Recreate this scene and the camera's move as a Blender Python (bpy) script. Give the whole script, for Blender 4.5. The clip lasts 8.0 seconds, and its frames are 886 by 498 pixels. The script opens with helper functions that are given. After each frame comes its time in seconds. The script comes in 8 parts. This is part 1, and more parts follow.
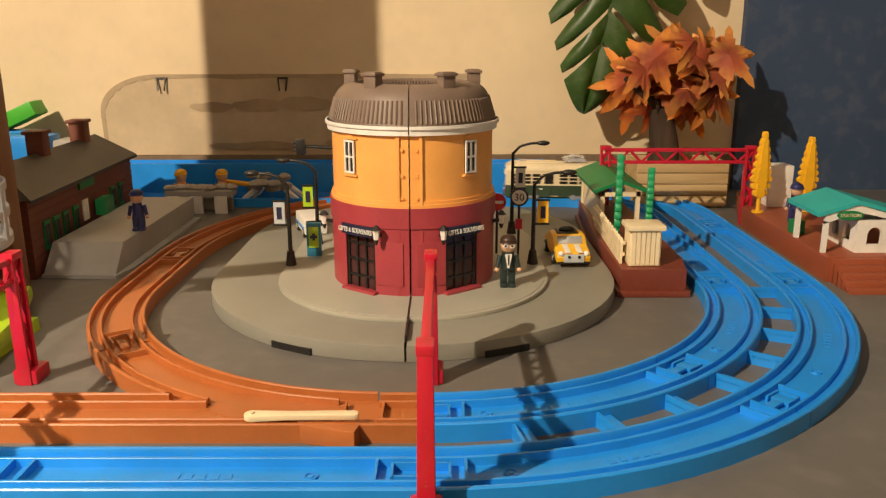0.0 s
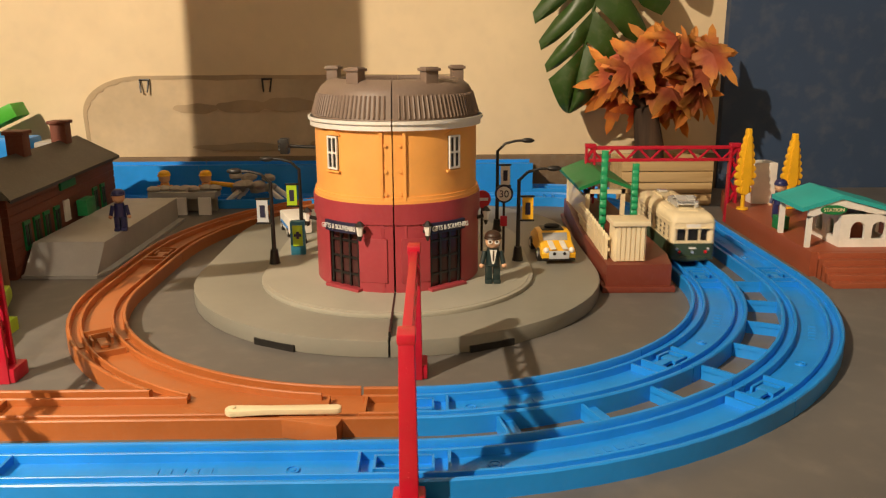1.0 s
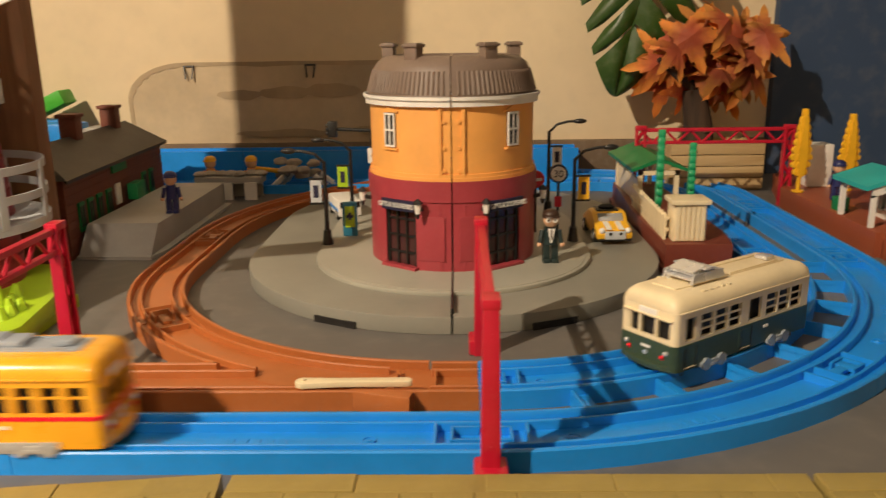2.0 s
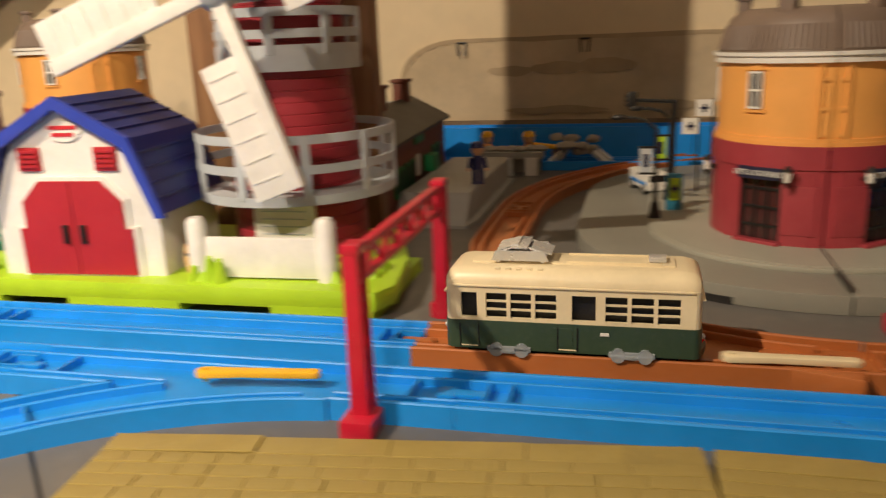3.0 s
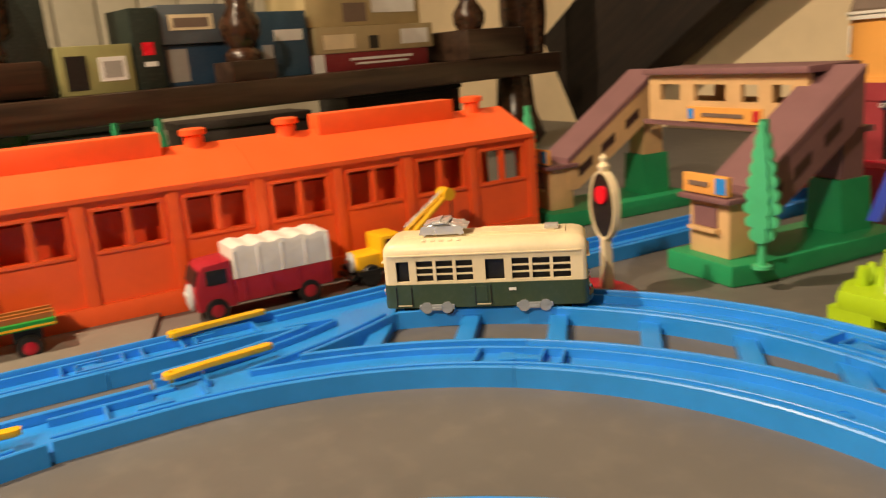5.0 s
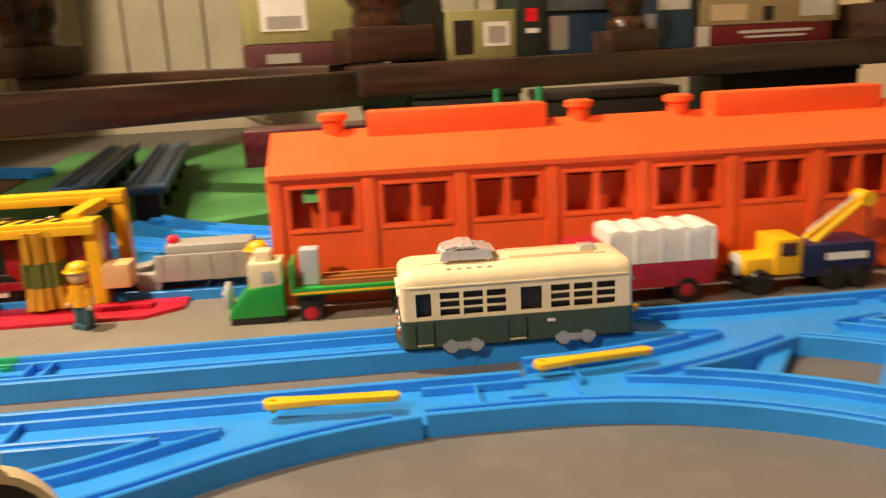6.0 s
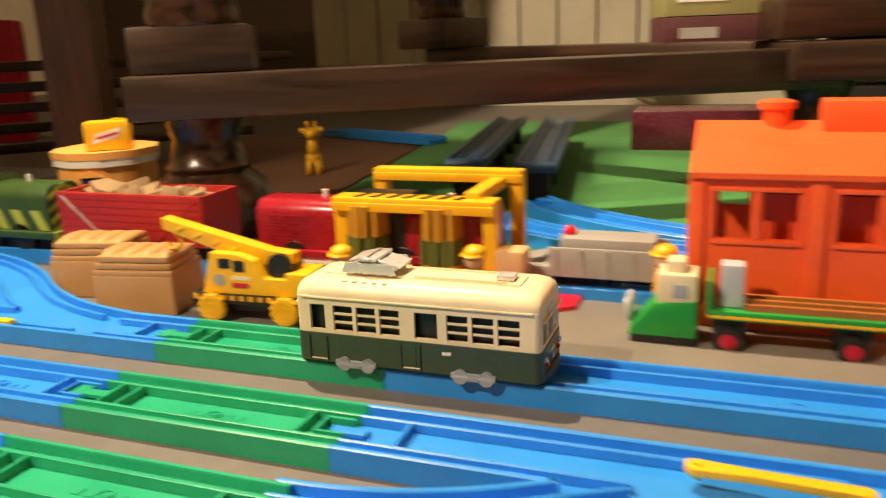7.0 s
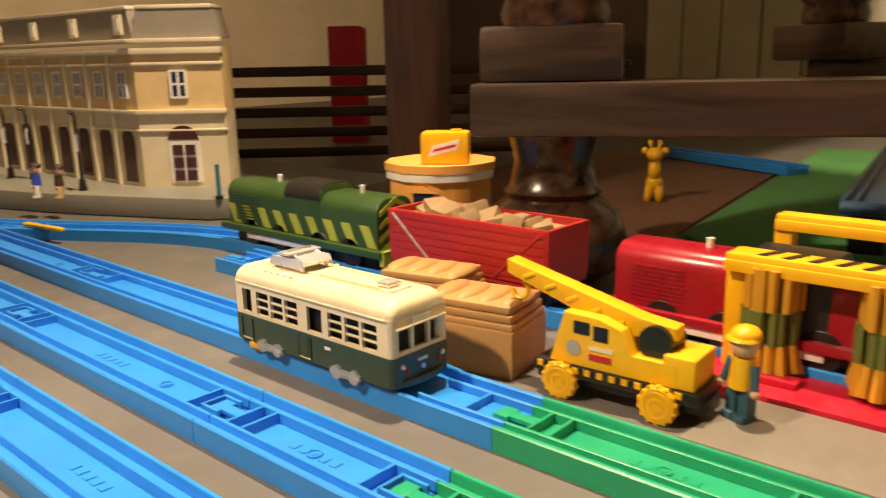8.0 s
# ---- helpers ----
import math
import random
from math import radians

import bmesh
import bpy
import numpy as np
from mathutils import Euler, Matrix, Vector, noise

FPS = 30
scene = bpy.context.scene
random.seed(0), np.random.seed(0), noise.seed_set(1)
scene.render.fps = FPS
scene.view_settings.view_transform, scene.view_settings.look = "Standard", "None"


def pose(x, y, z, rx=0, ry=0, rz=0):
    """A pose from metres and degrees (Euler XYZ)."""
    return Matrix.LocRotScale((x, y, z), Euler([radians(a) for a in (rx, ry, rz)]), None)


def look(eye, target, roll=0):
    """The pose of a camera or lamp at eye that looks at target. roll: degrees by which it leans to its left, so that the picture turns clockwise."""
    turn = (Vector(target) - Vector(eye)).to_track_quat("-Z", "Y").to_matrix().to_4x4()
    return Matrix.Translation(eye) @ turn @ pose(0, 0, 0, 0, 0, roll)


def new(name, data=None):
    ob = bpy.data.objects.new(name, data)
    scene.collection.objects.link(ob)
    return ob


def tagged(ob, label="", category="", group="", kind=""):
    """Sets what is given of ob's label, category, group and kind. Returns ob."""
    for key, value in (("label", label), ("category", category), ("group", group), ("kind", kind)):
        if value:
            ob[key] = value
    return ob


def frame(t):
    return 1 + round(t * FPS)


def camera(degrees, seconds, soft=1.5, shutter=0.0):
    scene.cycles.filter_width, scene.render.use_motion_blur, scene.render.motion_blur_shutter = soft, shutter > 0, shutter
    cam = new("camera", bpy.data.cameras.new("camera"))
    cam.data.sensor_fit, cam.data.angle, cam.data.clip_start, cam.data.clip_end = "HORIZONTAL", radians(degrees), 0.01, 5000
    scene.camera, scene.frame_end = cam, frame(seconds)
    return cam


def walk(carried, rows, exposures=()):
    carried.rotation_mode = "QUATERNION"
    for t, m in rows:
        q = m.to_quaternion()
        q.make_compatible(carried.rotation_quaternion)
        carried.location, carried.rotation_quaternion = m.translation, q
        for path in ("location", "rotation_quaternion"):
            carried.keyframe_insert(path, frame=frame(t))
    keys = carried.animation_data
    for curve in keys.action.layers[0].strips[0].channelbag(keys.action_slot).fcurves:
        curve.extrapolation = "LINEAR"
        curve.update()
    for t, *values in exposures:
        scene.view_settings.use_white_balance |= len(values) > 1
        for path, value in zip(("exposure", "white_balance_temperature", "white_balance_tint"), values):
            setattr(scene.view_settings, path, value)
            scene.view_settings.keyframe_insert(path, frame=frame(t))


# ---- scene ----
cam = camera(58.1, 8.0, 1.25, 0.4)
PATH = [
    (0, (0.011, 0.028, 0.199), (0.006, 1.96, -0.318), -0.1),
    (0.5, (0.013, 0.029, 0.195), (0.031, 1.963, -0.314), -0.1),
    (1, (0.014, 0.029, 0.191), (0.038, 1.965, -0.311), -0.3),
    (1.2, (0.014, 0.029, 0.192), (0.041, 1.964, -0.313), -0.2),
    (2.3, (-0.034, 0.034, 0.169), (-0.154, 1.963, -0.348), -1.1),
    (2.5, (-0.057, 0.035, 0.164), (-0.253, 1.956, -0.358), -1.3),
    (3, (-0.128, 0.044, 0.157), (-0.605, 1.916, -0.361), -2.3),
    (3.5, (-0.185, 0.053, 0.157), (-1.024, 1.794, -0.356), -3.7),
    (4, (-0.234, 0.066, 0.155), (-1.42, 1.599, -0.339), -4.7),
    (4.5, (-0.271, 0.078, 0.155), (-1.742, 1.345, -0.324), -4.8),
    (4.7, (-0.283, 0.081, 0.155), (-1.858, 1.218, -0.32), -4.8),
    (5.8, (-0.331, 0.073, 0.155), (-2.241, 0.402, -0.338), -3.5),
    (6, (-0.348, 0.063, 0.156), (-2.28, 0.231, -0.336), -2.8),
    (6.5, (-0.374, 0.053, 0.15), (-2.293, -0.197, -0.354), -2.3),
    (7, (-0.412, 0.022, 0.156), (-2.222, -0.657, -0.356), -2.2),
    (7.5, (-0.458, -0.04, 0.157), (-2.089, -1.089, -0.332), -1.9),
    (8, (-0.49, -0.074, 0.153), (-1.945, -1.365, -0.312), -1.2),
]
walk(cam, [(t, look(eye, target, roll)) for t, eye, target, roll in PATH],
     [(0, 0.95, 6500, 10), (1.2, 0.92, 6500, 10), (3, 0.17, 6250, 10), (4.5, -0.22, 7100, 12), (6, 0.05, 7150, 12), (8, 0.03, 7400, 13)])

# ---- light: a warm lamp high behind the camera, unseen dim fill added overhead ----
world = bpy.data.worlds.new("room")
scene.world = world
world.use_nodes = True
world.node_tree.nodes["Background"].inputs[0].default_value = (1.0, 0.72, 0.45, 1)
world.node_tree.nodes["Background"].inputs[1].default_value = 0.007


def lamp(name, kind, at, target, watts, colour, size):
    data = bpy.data.lights.new(name, kind)
    data.energy, data.color = watts, colour
    if kind == "AREA":
        data.size = size
    else:
        data.shadow_soft_size = size
    ob = new(name, data)
    ob.matrix_world = look(at, target)
    return ob


key = lamp("room_lamp", "POINT", (-0.9, -0.42, 1.05), (0, 0.6, 0), 80, (1.0, 0.8, 0.56), 0.016)
# unseen spot added to brighten the shed front, yard and barn
yard_fill = lamp("fill_spot", "SPOT", (-0.12, -0.6, 0.85), (-0.85, 0.04, 0.0), 54, (1.0, 0.8, 0.58), 0.03)
yard_fill.data.spot_size, yard_fill.data.spot_blend = radians(78), 0.8
# no real fitting: a weak area fill that lifts the shadows
soft = lamp("soft_fill", "AREA", (0.2, -0.3, 2.0), (-0.2, 0.2, 0), 2.4, (1.0, 0.84, 0.66), 0.8)


# ---- materials ----
def mat(name, colour, rough=0.4, metal=0.0, vary=0.12, scale=60.0, bump=0.05, dirt=0.15, spec=0.5, coat=0.0, each=0.0, trans=0.0):
    m = bpy.data.materials.new(name)
    m.use_nodes = True
    nt = m.node_tree
    b = nt.nodes["Principled BSDF"]
    link = nt.links.new

    def node(kind, **kw):
        n = nt.nodes.new(kind)
        for k, v in kw.items():
            n.inputs[k].default_value = v
        return n

    co = nt.nodes.new("ShaderNodeTexCoord")
    fine = node("ShaderNodeTexNoise", Scale=scale * 6, Detail=4.0)
    wide = node("ShaderNodeTexNoise", Scale=scale * 0.6, Detail=5.0, Roughness=0.65)
    for n in (fine, wide):
        link(co.outputs["Object"], n.inputs["Vector"])
    ramp = nt.nodes.new("ShaderNodeMapRange")
    ramp.inputs["From Min"].default_value, ramp.inputs["From Max"].default_value = 0.3, 0.7
    ramp.inputs["To Min"].default_value, ramp.inputs["To Max"].default_value = 1 - vary, 1 + vary * 0.6
    link(wide.outputs["Fac"], ramp.inputs["Value"])
    mul = node("ShaderNodeMix")
    mul.data_type, mul.blend_type = "RGBA", "MULTIPLY"
    mul.inputs["Factor"].default_value = 1.0
    mul.inputs["A"].default_value = (*colour, 1)
    link(ramp.outputs["Result"], mul.inputs["B"])
    dusty = node("ShaderNodeMix")
    dusty.data_type = "RGBA"
    dusty.inputs["B"].default_value = (0.33, 0.29, 0.24, 1)
    dr = nt.nodes.new("ShaderNodeMapRange")
    dr.inputs["From Min"].default_value, dr.inputs["From Max"].default_value = 0.5, 0.85
    dr.inputs["To Max"].default_value = dirt
    link(fine.outputs["Fac"], dr.inputs["Value"])
    link(dr.outputs["Result"], dusty.inputs["Factor"])
    link(mul.outputs["Result"], dusty.inputs["A"])
    out = dusty.outputs["Result"]
    if each:
        info = nt.nodes.new("ShaderNodeObjectInfo")
        er = nt.nodes.new("ShaderNodeMapRange")
        er.inputs["To Min"].default_value, er.inputs["To Max"].default_value = 1 - each, 1 + each
        link(info.outputs["Random"], er.inputs["Value"])
        em = node("ShaderNodeMix")
        em.data_type, em.blend_type = "RGBA", "MULTIPLY"
        em.inputs["Factor"].default_value = 1.0
        link(out, em.inputs["A"])
        link(er.outputs["Result"], em.inputs["B"])
        out = em.outputs["Result"]
    link(out, b.inputs["Base Color"])
    rr = nt.nodes.new("ShaderNodeMapRange")
    rr.inputs["To Min"].default_value, rr.inputs["To Max"].default_value = max(rough - 0.1, 0.03), min(rough + 0.14, 1)
    link(wide.outputs["Fac"], rr.inputs["Value"])
    link(rr.outputs["Result"], b.inputs["Roughness"])
    b.inputs["Metallic"].default_value = metal
    b.inputs["Specular IOR Level"].default_value = spec
    b.inputs["Coat Weight"].default_value = coat
    b.inputs["Transmission Weight"].default_value = trans
    if bump:
        bp = node("ShaderNodeBump", Strength=bump, Distance=0.001)
        link(fine.outputs["Fac"], bp.inputs["Height"])
        link(bp.outputs["Normal"], b.inputs["Normal"])
    return m


def wood(name, dark, light, rough=0.5, scale=9.0, stretch=(1, 12, 12)):
    m = mat(name, dark, rough, bump=0.2, scale=30)
    nt = m.node_tree
    co = nt.nodes.new("ShaderNodeTexCoord")
    mp = nt.nodes.new("ShaderNodeMapping")
    mp.inputs["Scale"].default_value = stretch
    nz = nt.nodes.new("ShaderNodeTexNoise")
    nz.inputs["Scale"].default_value, nz.inputs["Detail"].default_value, nz.inputs["Distortion"].default_value = scale, 6, 0.6
    rp = nt.nodes.new("ShaderNodeValToRGB")
    rp.color_ramp.elements[0].position, rp.color_ramp.elements[1].position = 0.3, 0.72
    rp.color_ramp.elements[0].color, rp.color_ramp.elements[1].color = (*dark, 1), (*light, 1)
    nt.links.new(co.outputs["Object"], mp.inputs["Vector"])
    nt.links.new(mp.outputs["Vector"], nz.inputs["Vector"])
    nt.links.new(nz.outputs["Fac"], rp.inputs["Fac"])
    nt.links.new(rp.outputs["Color"], nt.nodes["Principled BSDF"].inputs["Base Color"])
    return m


BLUE = mat("blue_plastic", (0.014, 0.265, 0.8), 0.34, vary=0.1, dirt=0.05)
BROWN = mat("brown_plastic", (0.42, 0.13, 0.035), 0.36, vary=0.12, dirt=0.1)
GREEN_TRACK = mat("green_track_plastic", (0.0, 0.35, 0.185), 0.34, dirt=0.08)
RED = mat("red_plastic", (0.5, 0.01, 0.035), 0.32, dirt=0.05)
FLOOR = mat("grey_lino", (0.135, 0.127, 0.12), 0.5, vary=0.2, scale=9, bump=0.03, dirt=0.2)
YELLOW = mat("yellow_plastic", (0.85, 0.47, 0.02), 0.34, dirt=0.05)
MUSTARD = mat("orange_yellow_paint", (0.86, 0.4, 0.02), 0.25, dirt=0.03, coat=0.3)
CREAM = mat("cream_plastic", (0.8, 0.68, 0.45), 0.36, dirt=0.05)
DKGREEN = mat("dark_green_plastic", (0.04, 0.068, 0.04), 0.35, dirt=0.05)
BLACK = mat("black_plastic", (0.012, 0.011, 0.011), 0.38, dirt=0.05)
CHROME = mat("chrome", (0.75, 0.76, 0.78), 0.25, metal=0.55, vary=0.05, dirt=0.0)
WHITE = mat("white_plastic", (0.8, 0.78, 0.74), 0.42, dirt=0.06)
GREY = mat("grey_plastic", (0.36, 0.35, 0.33), 0.5, dirt=0.1)
STEEL = mat("grey_blue_roof", (0.3, 0.34, 0.4), 0.35, dirt=0.05)
ORANGE = mat("orange_plastic", (0.95, 0.125, 0.03), 0.4, vary=0.08, dirt=0.03)
SMOKE = mat("clear_plastic", (0.62, 0.68, 0.75), 0.1, dirt=0.0, coat=0.5, trans=0.6)
REDLAMP = mat("red_lens", (0.8, 0.01, 0.03), 0.25, dirt=0)


# ---- mesh helpers ----
def box(bm, x0, x1, y0, y1, z0, z1, bevel=0.0, m=None):
    r = bmesh.ops.create_cube(bm, size=1.0)["verts"]
    for v in r:
        v.co = Vector(((x0 + x1) / 2 + v.co.x * (x1 - x0), (y0 + y1) / 2 + v.co.y * (y1 - y0), (z0 + z1) / 2 + v.co.z * (z1 - z0)))
    if bevel:
        es = list({e for v in r for e in v.link_edges})
        r = bmesh.ops.bevel(bm, geom=es, offset=bevel, segments=2, affect="EDGES", profile=0.6)["verts"]
    if m is not None:
        bmesh.ops.transform(bm, matrix=m, verts=[v for v in r if v.is_valid])
    return bm


def cube(x0, x1, y0, y1, z0, z1, bevel=0.0, m=None):
    return box(bmesh.new(), x0, x1, y0, y1, z0, z1, bevel, m)


def rod(bm, a, b, r, r2=None, seg=12):
    a, b = Vector(a), Vector(b)
    d = b - a
    m = Matrix.Translation((a + b) / 2) @ d.to_track_quat("Z", "Y").to_matrix().to_4x4()
    bmesh.ops.create_cone(bm, cap_ends=True, segments=seg, radius1=r, radius2=r if r2 is None else r2, depth=d.length, matrix=m)
    return bm


def ball(bm, at, r, seg=12, sq=(1, 1, 1)):
    bmesh.ops.create_uvsphere(bm, u_segments=seg, v_segments=max(6, seg * 2 // 3), radius=r, matrix=Matrix.Translation(at) @ Matrix.Diagonal((*sq, 1)))
    return bm


def prism(poly, depth, m=None, bm=None, bevel=0.0):
    """A closed outline in x and z, pushed along y by depth."""
    bm = bm or bmesh.new()
    f = [bm.verts.new((x, 0, z)) for x, z in poly]
    b = [bm.verts.new((x, depth, z)) for x, z in poly]
    n = len(poly)
    faces = [bm.faces.new(f), bm.faces.new(b[::-1])]
    for i in range(n):
        faces.append(bm.faces.new((f[i], b[i], b[(i + 1) % n], f[(i + 1) % n])))
    bmesh.ops.recalc_face_normals(bm, faces=faces)
    vs = f + b
    if bevel:
        vs = bmesh.ops.bevel(bm, geom=list(faces[0].edges) + list(faces[1].edges), offset=bevel, segments=2, affect="EDGES", profile=0.6)["verts"]
        vs = list({v for fc in bm.faces for v in fc.verts})
    if m is not None:
        bmesh.ops.transform(bm, matrix=m, verts=[v for v in vs if v.is_valid])
    return bm


def slab(poly, z0, z1, bevel=0.0):
    """An outline in x and y, raised from z0 to z1."""
    m = Matrix(((1, 0, 0, 0), (0, 0, 1, 0), (0, 1, 0, z0), (0, 0, 0, 1)))
    bm = prism(poly, z1 - z0, m, bevel=bevel)
    bmesh.ops.recalc_face_normals(bm, faces=bm.faces)
    return bm


def lathe(profile, seg=48, a0=0.0, a1=360.0, bm=None, at=(0, 0, 0)):
    """Radius and height pairs turned round z."""
    bm = bm or bmesh.new()
    full = abs(a1 - a0) >= 359.9
    n = seg if full else seg + 1
    rings = []
    for i in range(n):
        a = radians(a0 + (a1 - a0) * i / seg)
        rings.append([bm.verts.new((at[0] + r * math.cos(a), at[1] + r * math.sin(a), at[2] + z)) for r, z in profile])
    for i in range(seg):
        p, q = rings[i], rings[(i + 1) % n]
        for j in range(len(profile) - 1):
            bm.faces.new((p[j], q[j], q[j + 1], p[j + 1]))
    bmesh.ops.remove_doubles(bm, verts=bm.verts, dist=1e-6)
    bmesh.ops.recalc_face_normals(bm, faces=bm.faces)
    return bm


def finish(name, bm, material, smooth=None):
    me = bpy.data.meshes.new(name)
    bm.to_mesh(me)
    bm.free()
    me.materials.append(material)
    if smooth:
        me.shade_smooth()
        me.set_sharp_from_angle(angle=radians(smooth))
    return me


def part(name, bm, material, parent, label="", smooth=40, m=None):
    ob = new(name, finish(name, bm, material, smooth))
    ob.parent = parent
    if m is not None:
        ob.matrix_basis = m
    return tagged(ob, label)


def thing(name, m, label, category, group="", kind=""):
    ob = new(name)
    ob.empty_display_size = 0.02
    ob.matrix_basis = m
    return tagged(ob, label, category, group, kind)


def solid(name, bm, material, label, category, group="", kind="", m=None, smooth=40):
    ob = new(name, finish(name, bm, material, smooth))
    if m is not None:
        ob.matrix_basis = m
    return tagged(ob, label, category, group, kind)


def words(body, size, m, material, parent, name="lettering", depth=0.0003, squash=1.0):
    cu = bpy.data.curves.new(name, "FONT")
    cu.body, cu.size, cu.align_x, cu.align_y, cu.extrude = body, size, "CENTER", "CENTER", depth
    cu.materials.append(material)
    ob = new(name, cu)
    ob.parent = parent
    ob.matrix_basis = m @ Matrix.Diagonal((squash, 1, 1, 1))
    return ob


# ---- the room ----
solid("floor", cube(-3.2, 2.2, -2.5, 2.2, -0.05, 0.0), FLOOR, "grey lino floor with faint scuffs and seams", "floor", kind="structure")
solid("floor_seam", cube(-0.0008, 0.0008, -0.5, 0.25, 0.0, 0.0004), BLACK, "thin dark seam in the lino floor", "floor seam", kind="structure", m=pose(-0.36, 0.28, 0, 0, 0, 45))
# ---- toy rails ----
RAIL_H = 0.0105
RAIL = [(0.019, 0), (0.019, RAIL_H - 0.0007), (0.0183, RAIL_H), (0.0168, RAIL_H), (0.0164, 0.0098), (0.0162, 0.0062), (0.0112, 0.0062), (0.0109, 0.0092), (0.0106, 0.0095), (0.0094, 0.0095), (0.0091, 0.0092), (0.0088, 0.005)]
RAIL = [(-u, w) for u, w in RAIL] + RAIL[::-1]


def course(x, y, heading, *steps):
    """Points and headings along lines ('l', length) and arcs ('a', radius, degrees; left is positive)."""
    pts = [(x, y, radians(heading))]
    for s in steps:
        x, y, a = pts[-1]
        if s[0] == "l":
            n = max(1, int(s[1] / 0.05))
            pts += [(x + math.cos(a) * s[1] * i / n, y + math.sin(a) * s[1] * i / n, a) for i in range(1, n + 1)]
        else:
            r, turn = s[1], radians(s[2])
            n = max(2, int(abs(s[2]) / 4))
            sg = 1 if turn > 0 else -1
            cx, cy = x - sg * r * math.sin(a), y + sg * r * math.cos(a)
            for i in range(1, n + 1):
                b = a + turn * i / n
                pts.append((cx + sg * r * math.sin(b), cy - sg * r * math.cos(b), b))
    return pts


def sweep(profile, pts, bm=None, z=0.0):
    bm = bm or bmesh.new()
    rings = [[bm.verts.new((x - math.sin(a) * u, y + math.cos(a) * u, z + w)) for u, w in profile] for x, y, a in pts]
    for p, q in zip(rings, rings[1:]):
        for j in range(len(profile) - 1):
            bm.faces.new((p[j], q[j], q[j + 1], p[j + 1]))
        bm.faces.new((p[-1], q[-1], q[0], p[0]))
    bm.faces.new(rings[0])
    bm.faces.new(rings[-1][::-1])
    bmesh.ops.recalc_face_normals(bm, faces=bm.faces)
    return bm


def rails(pts, material, label, group="toy rails", z=0.0, marks=True):
    """One section of rail with its coupling tongue, tongue pocket and moulded marks."""
    t = thing("track_section", Matrix.Identity(4), label, "toy track", group)
    (x, y, a), (u, v, b) = pts[0], pts[-1]
    g = 0.0003
    bed = [(x + g * math.cos(a), y + g * math.sin(a), a)] + pts[1:-1] + [(u - g * math.cos(b), v - g * math.sin(b), b)]
    part("rail_bed", sweep(RAIL, bed, z=z), material, t, smooth=30)
    for k, (x, y, a) in ((0, pts[0]), (-1, pts[-1])):
        turn = pose(x, y, z, 0, 0, math.degrees(a))
        d = 1 if k == 0 else -1
        bm = bmesh.new()
        # open pocket between two cross walls, with the tongue of the next section in it
        box(bm, d * 0.0205 - 0.0007, d * 0.0205 + 0.0007, -0.009, 0.009, 0.0048, 0.0094)
        if k == 0:
            for q in (-1, 1):
                box(bm, 0.0008, 0.0128, q * 0.0058 - 0.0007, q * 0.0058 + 0.0007, 0.0048, 0.0092)
            box(bm, 0.0125, 0.0137, -0.0065, 0.0065, 0.0048, 0.0092)
        else:
            box(bm, -0.011, 0.006, -0.0028, 0.0028, 0.0062, 0.0082, 0.0005)
            box(bm, 0.003, 0.0105, -0.0048, 0.0048, 0.0062, 0.0084, 0.0006)
            box(bm, -0.0112, -0.0098, -0.009, 0.009, 0.0048, 0.0094)
        part("coupling", bm, material, t, m=turn)
    if marks:
        x, y, a = pts[len(pts) // 2]
        bm = bmesh.new()
        for i in range(5):
            box(bm, i * 0.006 - 0.014, i * 0.006 - 0.0105, -0.0022, 0.0022, 0.0049, 0.0054)
        part("moulded_mark", bm, material, t, m=pose(x, y, z, 0, 0, math.degrees(a)))
        x, y, a = pts[max(1, len(pts) // 4)]
        part("screw_boss", lathe([(0.0, 0.0058), (0.0012, 0.0058), (0.0014, 0.0053), (0.0026, 0.0053), (0.0026, 0.0059), (0.0032, 0.0059), (0.0034, 0.0049)], 14), material, t, m=pose(x, y, z, 0, 0, math.degrees(a)))
    return t


def fine(pts, step=0.002):
    """The same course in short steps."""
    out = []
    for (x, y, a), (u, v, b) in zip(pts, pts[1:]):
        n = max(1, int(math.hypot(u - x, v - y) / step))
        out += [(x + (u - x) * i / n, y + (v - y) * i / n, a + (b - a) * i / n) for i in range(n)]
    return out + [pts[-1]]


def off_course(x, y, pts):
    """Distance of a point from a course, endless beyond neither end."""
    best = 9.0
    for (px, py, a), (u, v, _) in zip(pts, pts[1:]):
        dx, dy = u - px, v - py
        d2 = dx * dx + dy * dy
        k = ((x - px) * dx + (y - py) * dy) / d2
        if -0.02 <= k <= 1.02:
            best = min(best, math.hypot(x - px - dx * k, y - py - dy * k))
    return best


